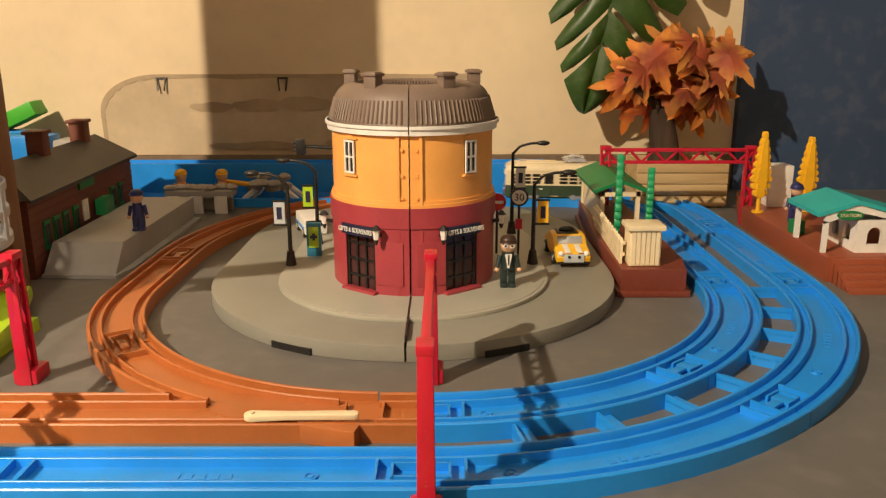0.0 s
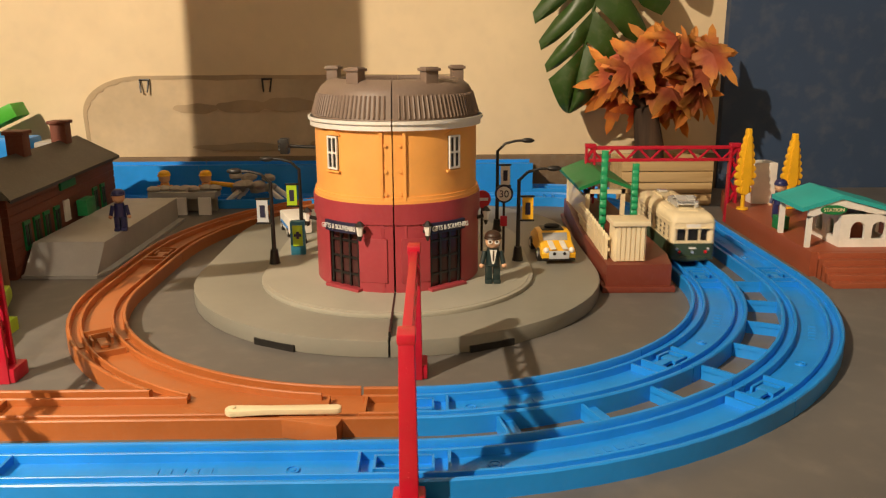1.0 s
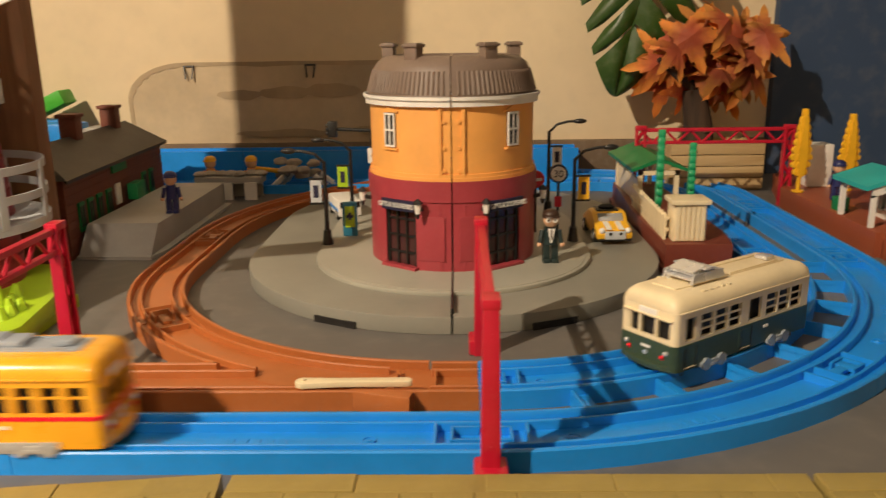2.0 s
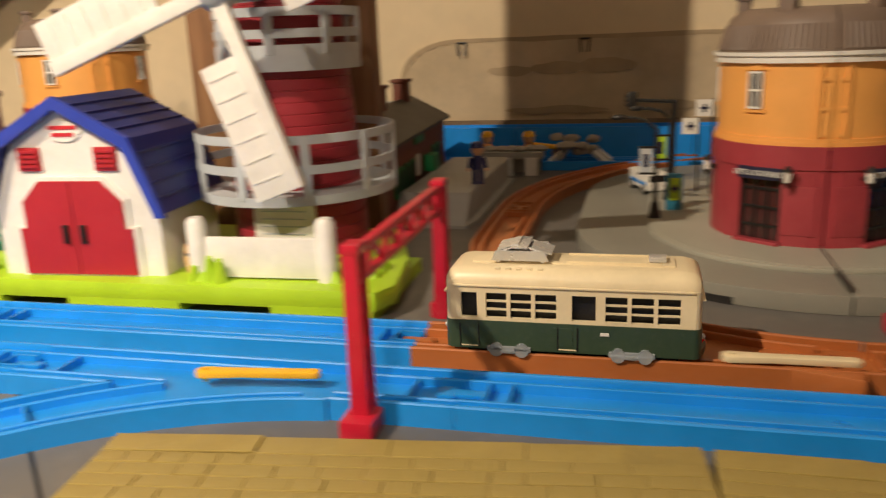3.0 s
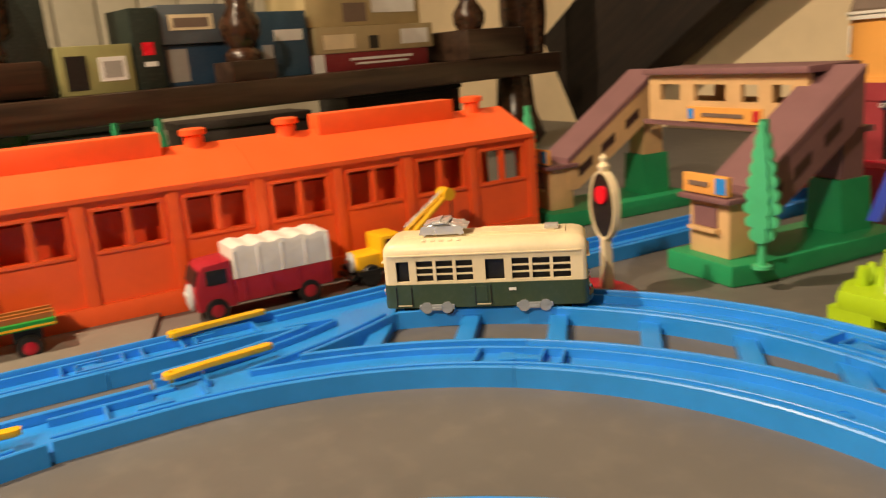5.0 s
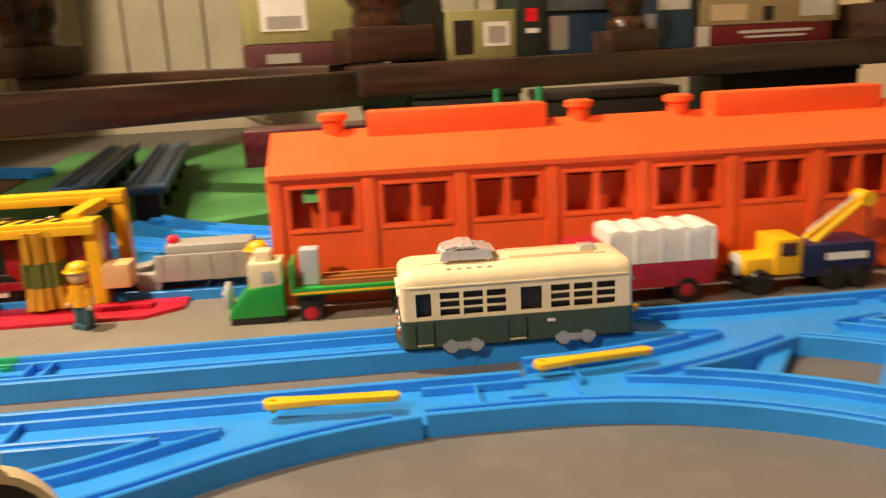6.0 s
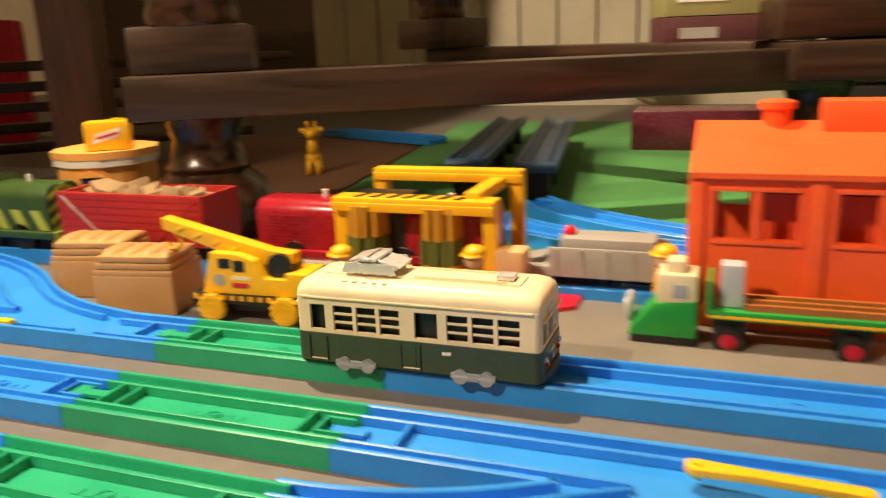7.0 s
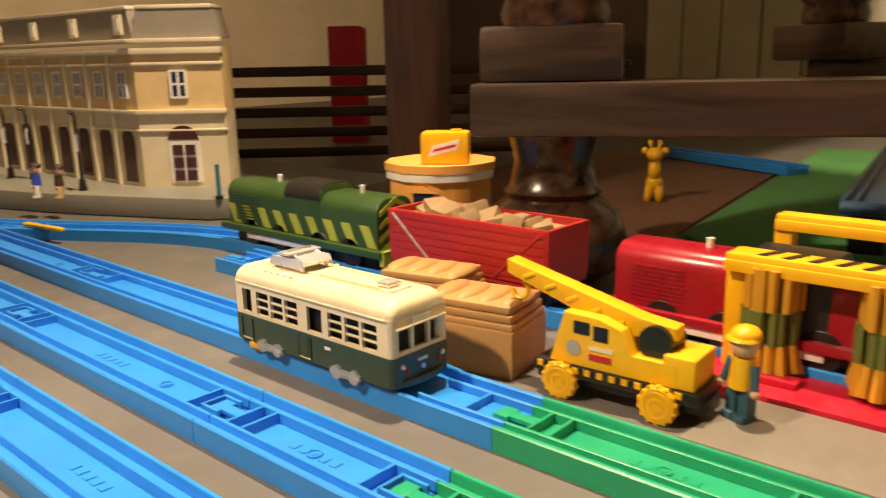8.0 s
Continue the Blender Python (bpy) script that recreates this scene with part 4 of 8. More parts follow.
for x in (-0.862, -0.65):
    w = 0.02
    ramp = [(0.0, 0.126), (0.095, 0.058), (0.095, 0.053), (0.0, 0.120)]
    mm = Matrix.Translation((x - w, 0.58, 0)) @ Matrix(((0, 1, 0, 0), (-1, 0, 0, 0), (0, 0, 1, 0), (0, 0, 0, 1)))
    part("ramp_roof", prism(ramp, 2 * w, mm), PLUM, fb)
    for sx in (-w + 0.001, w - 0.005):
        side = [(0.0, 0.1205), (0.095, 0.0535), (0.095, 0.03), (0.085, 0.03), (0.0, 0.088)]
        wall = part("ramp_side", prism(side, 0.004, Matrix.Translation((sx + w, 0, 0)) @ mm), TAN if x < -0.7 else PLUM, fb)
        for y0 in (0.02, 0.046, 0.07):
            z0 = 0.0985 - 0.7 * y0
            part("slit", prism([(y0, z0 + 0.009), (y0 + 0.014, z0 - 0.0008), (y0 + 0.014, z0 - 0.009), (y0, z0 + 0.0008)], 0.005, Matrix.Translation((sx + w - 0.0005, 0, 0)) @ mm), BROWNDARK, wall)
    kiosk = part("kiosk", cube(x - 0.018, x + 0.018, 0.468, 0.49, 0.014, 0.05, 0.001), TAN, fb)
    part("kiosk_shelf", cube(x - 0.016, x + 0.01, 0.464, 0.469, 0.03, 0.0325), TAN, kiosk)
    part("kiosk_opening", cube(x - 0.013, x + 0.008, 0.4665, 0.4685, 0.033, 0.046), PLUM, kiosk)
    part("kiosk_roof", cube(x - 0.023, x + 0.023, 0.462, 0.494, 0.05, 0.0535, 0.001), PLUM, fb)
    sg = part("kiosk_sign", cube(x - 0.02, x + 0.02, 0.464, 0.468, 0.0545, 0.067, 0.0006), PEACH, fb)
    part("sign_patch", cube(x + 0.0105, x + 0.019, 0.4633, 0.4642, 0.056, 0.066), BLUE, sg)
    part("print_bar", cube(x - 0.014, x + 0.004, 0.4633, 0.4642, 0.0595, 0.0625), SLATE, sg)
    part("base", slab([(x - 0.03, 0.459), (x + 0.03, 0.459), (x + 0.034, 0.48), (x + 0.03, 0.61), (x - 0.03, 0.61)], 0, 0.014, 0.002), EMERALD, fb)
    part("pillar_foot", prism([(-0.016, 0.012), (-0.013, 0.05), (0.013, 0.05), (0.016, 0.012)], 0.028, pose(x, 0.568, 0)), EMERALD, fb)
    part("pillar", cube(x - 0.011, x + 0.011, 0.572, 0.592, 0.05, 0.084), PLUM if x > -0.7 else TAN, fb)


def conifer(m, h, w, material, label):
    """A flat moulded toy tree with a toothed outline on a short stem."""
    t = thing("toy_tree", m, label, "toy tree", "toy trees")
    poly = []
    n = 9
    for i in range(n):
        k = i / n
        r = w * (1 - k) ** 0.7 * (0.55 + 0.45 * min(1, k * 5))
        z = 0.016 + (h - 0.016) * k
        poly += [(r * 0.9, z + (h / n) * 0.2), (r, z + (h / n) * 0.42), (r * 0.97, z + (h / n) * 0.66), (r * 0.72, z + (h / n) * 0.92)]
    poly = [(0.003, 0.016)] + poly + [(0, h)] + [(-x, z) for x, z in poly[::-1]] + [(-0.003, 0.016)]
    part("crown", prism(poly, 0.005, pose(0, -0.0025, 0), bevel=0.0008), material, t)
    th = min(0.009, w * 0.65)
    part("crown_rib", prism([(x * 0.5, z) for x, z in poly], th, pose(0, -th / 2, 0)), material, t)
    part("stem", rod(bmesh.new(), (0, 0, 0), (0, 0, 0.02), 0.0022), material, t)
    part("foot", rod(bmesh.new(), (0, 0, 0), (0, 0, 0.002), 0.006), material, t)
    return t


conifer(pose(-0.608, 0.468, 0.0138, 0, 0, 20), 0.088, 0.0135, MINT, "green moulded plastic toy poplar on the bridge base")
conifer(pose(-0.889, 0.502, 0.0138, 0, 0, 20), 0.088, 0.011, MINT, "green moulded plastic toy poplar on the bridge base")


def ring_signal(m, label):
    """A railway signal: red foot, cream pole, cream ring with a black face and red lens; faces -y."""
    t = thing("ring_signal", m, label, "toy signal", "ring signals")
    part("foot", slab([(0.026 * math.cos(radians(a)), 0.015 * math.sin(radians(a))) for a in range(0, 360, 15)], 0, 0.006, 0.0015), RED, t)
    part("pole", prism([(-0.003, 0.005), (-0.002, 0.038), (0.002, 0.038), (0.003, 0.005)], 0.006, pose(0, -0.003, 0), bevel=0.0005), CREAM, t)
    n = 28
    def oval(rx, rz):
        return [(rx * math.cos(radians(360 * i / n)), 0.058 + rz * math.sin(radians(360 * i / n))) for i in range(n)]
    part("face", prism(oval(0.0124, 0.0199), 0.003, pose(0, -0.0015, 0)), BLACK, t)
    bm = bmesh.new()
    a, b = oval(0.0136, 0.0212), oval(0.0122, 0.0197)
    rings = [[bm.verts.new((p[0], y, p[1])) for p in pts] for pts, y in ((a, -0.0024), (a, 0.0024), (b, 0.0024), (b, -0.0024))]
    for j in range(4):
        for i in range(n):
            bm.faces.new((rings[j][i], rings[j][(i + 1) % n], rings[(j + 1) % 4][(i + 1) % n], rings[(j + 1) % 4][i]))
    bmesh.ops.recalc_face_normals(bm, faces=bm.faces)
    part("ring", bm, CREAM, t)
    part("finial", lathe([(0, 0.0895), (0.0026, 0.0868), (0.0019, 0.0842), (0.0038, 0.0818), (0.003, 0.0785), (0, 0.0785)], 14), CREAM, t)
    part("lens", rod(bmesh.new(), (0.0, -0.0035, 0.0645), (0.0, -0.001, 0.0645), 0.0055, seg=20), REDLAMP, t)
    return t


ring_signal(pose(-0.662, 0.394, 0, 0, 0, -8), "cream toy signal with red lens on red foot")
ring_signal(pose(-0.487, -0.012, 0, 0, 0, 118) @ Matrix.Scale(1.07, 4), "cream toy signal with black face beside the rails")
# ---- the street corner: plate, round building, lamps, signs, car ----
def round_building(m, label, base=True):
    """A round toy building: wine ground floor, apricot upper floor, white band, slate mansard with a hollow top."""
    t = thing("round_building", m, label, "toy building", "round buildings")
    R = 0.0655
    def wall(name, r, z0, z1, material, th=0.004):
        # two half rings with a seam at the front
        for a0, a1 in ((-89.6, 89.6), (90.4, 269.6)):
            part(name, lathe([(r - th, z0), (r, z0), (r, z1), (r - th, z1), (r - th, z0)], 30, a0, a1), material, t)
    # ground floor: piers and doorways
    for k, (a0, a1) in enumerate(((-89.4, -66), (-40, 30), (30, 89.4), (90.6, 150), (150, 220), (246, 269.4))):
        part("ground_wall", lathe([(R - 0.006, 0), (R + 0.001, 0), (R + 0.001, 0.066), (R - 0.006, 0.066), (R - 0.006, 0)], 12, a0 - 0.0, a1), WINE, t)
    wall("cornice", R + 0.0022, 0.053, 0.0685, WINE, 0.008)
    wall("ground_core", R - 0.012, 0.0, 0.06, BLACK, 0.002)
    for a in (-53, 233):
        d = part("doorway", cube(-0.0145, 0.0145, 0.0, 0.002, 0.0, 0.053), BLACK, t, m=pose(0, 0, 0, 0, 0, a + 90) @ pose(0, -R + 0.004, 0))
        for x in (-0.0135, -0.0045, 0.0045, 0.0135):
            part("glazing_bar", cube(x - 0.0009, x + 0.0009, -0.0025, 0.0, 0.0, 0.045), BLACK, d)
        for z in (0.012, 0.025, 0.038):
            part("glazing_bar", cube(-0.014, 0.014, -0.0022, 0.0, z - 0.0008, z + 0.0008), BLACK, d)
        part("pane", cube(-0.0135, 0.0135, -0.0008, 0.0002, 0.0, 0.045), SMOKE_DARK, d)
        s = part("shop_sign", lathe([(R + 0.0024, 0.0455), (R + 0.0048, 0.0455), (R + 0.0048, 0.0535), (R + 0.0024, 0.0535)], 8, a - 13, a + 13), INK, t, "dark blue shop sign with white letters")
        words("GIFTS & SOUVENIRS", 0.0054, pose(0, 0, 0, 0, 0, a + 90) @ pose(0, -R - 0.0052, 0.0495, 90, 0, 0), WHITEINK, s, squash=0.72)
        part("step", cube(-0.017, 0.017, -0.004, 0.003, 0.0, 0.0025, 0.0006), WINE, t, m=pose(0, 0, 0, 0, 0, a + 90) @ pose(0, -R, 0))
    for a in (-70, 250, -12, 192):
        l = part("wall_lantern", rod(bmesh.new(), (0, 0, 0), (0, -0.008, 0.002), 0.0016, seg=8), BLACK, t, m=pose(0, 0, 0, 0, 0, a + 90) @ pose(0, -R, 0.047))
        part("lantern_glass", rod(bmesh.new(), (0, -0.008, -0.002), (0, -0.008, 0.006), 0.0018, 0.003, seg=6), WHITE, l)
        part("lantern_cap", rod(bmesh.new(), (0, -0.008, 0.006), (0, -0.008, 0.0095), 0.0042, 0.001, seg=6), BLACK, l)
        part("lantern_foot", rod(bmesh.new(), (0, -0.008, -0.0055), (0, -0.008, -0.0015), 0.0008, 0.0022, seg=8), BLACK, l)
    wall("upper_wall", R - 0.001, 0.066, 0.124, PEACH)
    wall("string_course", R + 0.0012, 0.0675, 0.071, PEACH, 0.006)
    wall("string_fillet", R + 0.0004, 0.071, 0.0735, PEACH, 0.005)
    wall("white_band", R + 0.0025, 0.1225, 0.1295, WHITE, 0.008)
    wall("band_lip", R + 0.004, 0.127, 0.1295, WHITE, 0.008)
    for a in (-46, 226, 20, 160):
        w = part("window", cube(-0.0052, 0.0052, -0.0008, 0.0015, 0, 0.0245, 0.0004), BLACK, t, m=pose(0, 0, 0, 0, 0, a + 90) @ pose(0, -R + 0.0008, 0.0925))
        for x in (-0.0049, 0, 0.0049):
            part("window_frame", cube(x - 0.0007, x + 0.0007, -0.0018, -0.0006, 0, 0.0245), WHITE, w)
        for z in (0.0005, 0.0122, 0.024):
            part("window_frame", cube(-0.0052, 0.0052, -0.0019, -0.0006, z - 0.0007, z + 0.0007), WHITE, w)
        part("sill", cube(-0.0072, 0.0072, -0.0016, 0.001, -0.0028, -0.001, 0.0005), PEACH, w)
        part("lintel", prism([(-0.008, 0.0262), (0.0, 0.0295), (0.008, 0.0262), (0.008, 0.0254), (-0.008, 0.0254)], 0.002, pose(0, -0.001, 0)), PEACH, w)
    # studs and hinge strips beside the seam
    for z in (0.02, 0.035, 0.05, 0.076, 0.093, 0.112):
        for sx in (-0.0055, 0.0055):
            part("stud", rod(bmesh.new(), (sx, -R + 0.001, z), (sx, -R - 0.0003, z), 0.0014, seg=12), WINE if z < 0.06 else PEACH, t)
    for sx in (-0.0085, 0.0085):
        part("pilaster", cube(sx - 0.0012, sx + 0.0012, -R - 0.0008, -R + 0.004, 0.0, 0.066), WINE, t)
        part("pilaster", cube(sx - 0.0012, sx + 0.0012, -R - 0.0002, -R + 0.004, 0.071, 0.123), PEACH, t)
    for sx in (-1, 1):
        part("wall_panel", cube(-0.011, 0.011, -0.0008, 0.001, 0.008, 0.042, 0.0004), WINE, t, m=pose(0, 0, 0, 0, 0, sx * 14) @ pose(0, -R - 0.0006, 0))
    for a0, a1 in ((-89.6, 89.6), (90.4, 269.6)):
        part("mansard", lathe([(R - 0.006, 0.1295), (R + 0.0005, 0.1295), (R - 0.0045, 0.1475), (R - 0.007, 0.152), (R - 0.0125, 0.1565), (R - 0.019, 0.158), (R - 0.0205, 0.157), (R - 0.0215, 0.132), (R - 0.016, 0.1295)], 30, a0, a1), SLATE, t)
    bm = bmesh.new()
    for i in range(110):
        a = radians(i * 360 / 110)
        if abs((math.degrees(a) % 360) - 270) < 3:
            continue
        for (r0, z0), (r1, z1) in (((R + 0.0004, 0.131), (R - 0.0044, 0.147)), ((R - 0.0209, 0.1555), (R - 0.0214, 0.136))):
            rod(bm, (r0 * math.cos(a), r0 * math.sin(a), z0), (r1 * math.cos(a), r1 * math.sin(a), z1), 0.0009, seg=5)
    part("roof_ribs", bm, SLATE, t)
    part("roof_well", lathe([(0.0, 0.1335), (R - 0.0205, 0.1335), (R - 0.0205, 0.131), (0.0, 0.131)], 40), SLATE, t)
    for a in (-57, 237, 10, 170):
        c = part("chimney", cube(-0.0055, 0.0055, -0.0045, 0.0045, 0.148, 0.167, 0.0006), SLATE, t, m=pose(0, 0, 0, 0, 0, a + 90) @ pose(0, -0.05, 0))
        part("chimney_cap", cube(-0.0068, 0.0068, -0.0058, 0.0058, 0.164, 0.1662, 0.0005), SLATE, c)
    return t


SMOKE_DARK = mat("dark_pane", (0.07, 0.025, 0.025), 0.12, dirt=0)


def stadium(cx, cy, r, ext, n=28):
    return [(cx + r * math.cos(radians(180 + 180 * i / n)), cy + r * math.sin(radians(180 + 180 * i / n))) for i in range(n + 1)] + \
           [(cx + r * math.cos(radians(180 * i / n)), cy + ext + r * math.sin(radians(180 * i / n))) for i in range(n + 1)]


BX, BY = -0.014, 0.656
st = thing("street_plate", pose(0, 0, 0), "grey plastic street plate with rounded ends and a kerb", "toy base")
full = stadium(BX, BY, 0.161, 0.13)
for lab, keep in (("west_half", lambda x: x <= BX), ("east_half", lambda x: x >= BX)):
    sg = -1 if lab == "west_half" else 1
    half = [(x, y) for x, y in full if keep(x)]
    cutx = BX + sg * 0.0007
    ys = [y for x, y in half]
    half = [(x, y) for x, y in half if abs(x - BX) > 0.001]
    half.sort(key=lambda p: math.atan2(p[1] - (BY + 0.065), (p[0] - BX) * sg + 1e-6))
    half = [(cutx, BY - 0.161)] + half + [(cutx, BY + 0.291)]
    if sg < 0:
        half = half[::-1]
    part("road_half", slab(half, 0.0, 0.0115, 0.001), PLATEGREY, st)
inn = stadium(BX, BY - 0.013, 0.107, 0.11)
part("kerb", slab(inn, 0.0112, 0.0146, 0.001), FOOTGREY, st)
inn2 = stadium(BX, BY - 0.013, 0.104, 0.11)
part("footway", slab(inn2, 0.0140, 0.0150, 0.0003), FOOTGREY, st)
for a in (-118, -66):
    part("clip_slot", cube(-0.016, 0.016, -0.002, 0.002, 0.0, 0.0045), BLACK, st, m=pose(BX, BY, 0, 0, 0, a + 90) @ pose(0, -0.1595, 0))
part("seam", cube(BX - 0.0007, BX + 0.0007, BY - 0.155, BY - 0.075, 0.0118, 0.01515), BLACK, st)
round_building(pose(BX, BY - 0.0105, 0.0148) @ Matrix.Scale(0.955, 4), "round toy shop building with brown mansard roof")
rb2 = round_building(pose(-0.698, 0.79, 0.036, 0, 0, 50) @ Matrix.Scale(0.96, 4), "round toy shop building standing behind the barn")
part("base_plate", slab(stadium(0, 0, 0.1, 0.03), -0.0375, 0.0005, 0.001), RED, rb2, "red plastic base")


def street_lamp(m, label, h=0.068, arm=0.028, sign=None, head=0):
    t = thing("street_lamp", m, label, "street lamp", "street lamps")
    part("pole", rod(bmesh.new(), (0, 0, 0.008), (0, 0, h), 0.0019, 0.0014), BLACK, t)
    part("foot", lathe([(0, 0), (0.0048, 0), (0.004, 0.004), (0.003, 0.012), (0, 0.012)], 12), BLACK, t)
    bm = bmesh.new()
    pts = [(0, 0, h - 0.001), (arm * 0.25, 0, h + 0.006), (arm * 0.6, 0, h + 0.0085), (arm, 0, h + 0.009)]
    for a, b in zip(pts, pts[1:]):
        rod(bm, a, b, 0.0012, seg=8)
    part("arm", bm, BLACK, t)
    part("head", ball(bmesh.new(), (arm, 0, h + 0.0088), 0.004, sq=(1.6, 0.8, 0.6)), BLACK, t)
    if sign:
        for z in (h - 0.014, h - 0.034):
            part("bracket", cube(0.0, 0.013, -0.0007, 0.0007, z - 0.0008, z + 0.0008), BLACK, t)
        b = part("banner", cube(0.003, 0.012, -0.001, 0.001, h - 0.033, h - 0.015), sign, t)
        part("banner_print", cube(0.0055, 0.0095, -0.0014, 0.0014, h - 0.029, h - 0.019), INK, b)
    return t


ZS = 0.0149
street_lamp(pose(-0.117, 0.666, ZS, 0, 0, 180), "black toy street lamp with a blue banner", sign=PALEBLUE)
street_lamp(pose(0.084, 0.669, ZS), "black toy street lamp with a yellow banner", sign=YELLOW)
street_lamp(pose(0.075, 0.775, ZS), "black toy street lamp with a white banner", 0.078, sign=WHITE)
street_lamp(pose(-0.105, 0.735, ZS, 0, 0, 180), "black toy street lamp with a lime banner", 0.068, sign=LIME)
ts = thing("traffic_light", pose(-0.098, 0.85, 0.0118), "black toy traffic light on a long arm", "traffic light")
part("pole", rod(bmesh.new(), (0, 0, 0), (0, 0, 0.076), 0.0022), BLACK, ts)
part("arm", rod(bmesh.new(), (0.001, 0, 0.075), (-0.035, 0, 0.077), 0.0017), BLACK, ts)
part("lamp_box", cube(-0.044, -0.035, -0.005, 0.005, 0.069, 0.085, 0.001), BLACK, ts)
for z in (0.073, 0.077, 0.081):
    part("hood", rod(bmesh.new(), (-0.0445, 0, z), (-0.0465, 0, z), 0.0017), BLACK, ts)
rs = thing("road_sign", pose(0.074, 0.692, ZS, 0, 0, -5), "round speed limit sign on a black pole", "road sign")
part("pole", rod(bmesh.new(), (0, 0.001, 0), (0, 0.001, 0.05), 0.0011), BLACK, rs)
part("disc", rod(bmesh.new(), (0, 0.001, 0.052), (0, -0.001, 0.052), 0.0078, seg=28), INK, rs)
part("white_disc", rod(bmesh.new(), (0, 0, 0.052), (0, -0.0014, 0.052), 0.0062, seg=28), WHITEINK, rs)
words("30", 0.0085, pose(0, -0.0018, 0.0518, 90, 0, 0), INK, rs)
part("red_plate", cube(-0.003, 0.003, -0.0012, 0.0, 0.024, 0.033, 0.0005), RED, rs)
rs = thing("road_sign", pose(0.056, 0.7, ZS, 0, 0, 5), "round red sign on a black pole", "road sign")
part("pole", rod(bmesh.new(), (0, 0.001, 0), (0, 0.001, 0.045), 0.0011), BLACK, rs)
part("disc", rod(bmesh.new(), (0, 0.001, 0.046), (0, -0.001, 0.046), 0.0075, seg=28), REDINK, rs)
part("bar", cube(-0.005, 0.005, -0.0016, -0.0008, 0.0448, 0.0472), WHITEINK, rs)
kio = thing("phone_kiosk", pose(-0.102, 0.695, ZS, 0, 0, 6), "small blue kiosk board with a cross sign", "kiosk")
part("board", cube(-0.0062, 0.0062, -0.003, 0.003, 0, 0.029, 0.0006), mat("teal_print", (0.03, 0.22, 0.36), 0.4), kio)
part("panel", cube(-0.0042, 0.0042, -0.0038, -0.0028, 0.008, 0.026), LIME, kio)
for q in ((-0.003, 0.003, 0.0163, 0.0187), (-0.0012, 0.0012, 0.0145, 0.0205)):
    part("cross", cube(q[0], q[1], -0.0044 - q[3] * 0.01, -0.0036, q[2], q[3]), INK, kio)
for i, (x, y, z) in enumerate(((-0.086, 0.775, 0.058), (-0.076, 0.76, 0.075))):
    f = thing("cross_flag", pose(x, y, ZS), "white flag sign with black cross on a pole", "flag sign", "flag signs")
    part("pole", rod(bmesh.new(), (0.006, 0, 0), (0.006, 0, z + 0.007), 0.0009), BLACK, f)
    part("flag", cube(-0.008, 0.006, -0.0008, 0.0008, z - 0.008, z + 0.006), WHITE, f)
    part("cross", cube(-0.0045, 0.0025, -0.0014, -0.0006, z - 0.002, z), INK, f)
    part("cross", cube(-0.002, 0.0, -0.0017, -0.0006, z - 0.0045, z + 0.0025), INK, f)


def figure(m, name, label, top, legs, skin, hat, sleeves=0, h=0.046, shirt=None):
    """A small moulded toy figure: one plain mesh, coloured by slots."""
    s = h / 0.046
    whole = bmesh.new()
    bm = None

    def put(fn, slot):
        nonlocal bm
        bm = bmesh.new()
        fn()
        for f in bm.faces:
            f.material_index = slot
        me = bpy.data.meshes.new("bit")
        bm.to_mesh(me)
        bm.free()
        whole.from_mesh(me)
        bpy.data.meshes.remove(me)
    for k in (-1, 1):
        put(lambda: box(bm, k * 0.0032 - 0.0027, k * 0.0032 + 0.0027, -0.003, 0.003, 0, 0.015, 0.0007), 1)
        put(lambda: box(bm, k * 0.0032 - 0.0029, k * 0.0032 + 0.0029, -0.0055, 0.003, 0, 0.0035, 0.0008), 1)
        put(lambda: rod(bm, (k * 0.0062, 0, 0.0255), (k * 0.0085, -0.002, 0.0155), 0.0021, 0.0018, 8), sleeves)
        put(lambda: ball(bm, (k * 0.0088, -0.0024, 0.0145), 0.0021, 8), 2)
    put(lambda: rod(bm, (0, 0, 0.0145), (0, 0, 0.028), 0.0058, 0.0048, 12), 0)
    put(lambda: ball(bm, (0, -0.0002, 0.034), 0.0062, 14, (1, 0.95, 1.05)), 2)
    put(lambda: ball(bm, (0, 0.0006, 0.0375), 0.0066, 14, (1, 1, 0.7)), 3)
    put(lambda: rod(bm, (0, -0.001, 0.0362), (0, -0.001, 0.0372), 0.0072, 0.0066, 16), 3)
    if shirt:
        put(lambda: prism([(-0.0028, 0.0275), (0.0028, 0.0275), (0.0008, 0.0165), (-0.0008, 0.0165)], 0.002, pose(0, -0.0058, 0), bm), 4)
        put(lambda: box(bm, -0.0005, 0.0005, -0.0063, -0.005, 0.019, 0.027), 3)
        for k in (-1, 1):
            put(lambda: rod(bm, (k * 0.0026, -0.0061, 0.0345), (k * 0.0026, -0.0068, 0.0345), 0.002, seg=10), 4)
            put(lambda: rod(bm, (k * 0.0026, -0.0062, 0.0345), (k * 0.0026, -0.0071, 0.0345), 0.0009, seg=8), 3)
    for v in whole.verts:
        v.co *= s
    ob = solid(name, whole, top, label, "toy figure", "toy figures", m=m)
    for extra in (legs, skin, hat) + ((shirt,) if shirt else ()):
        ob.data.materials.append(extra)
    return ob


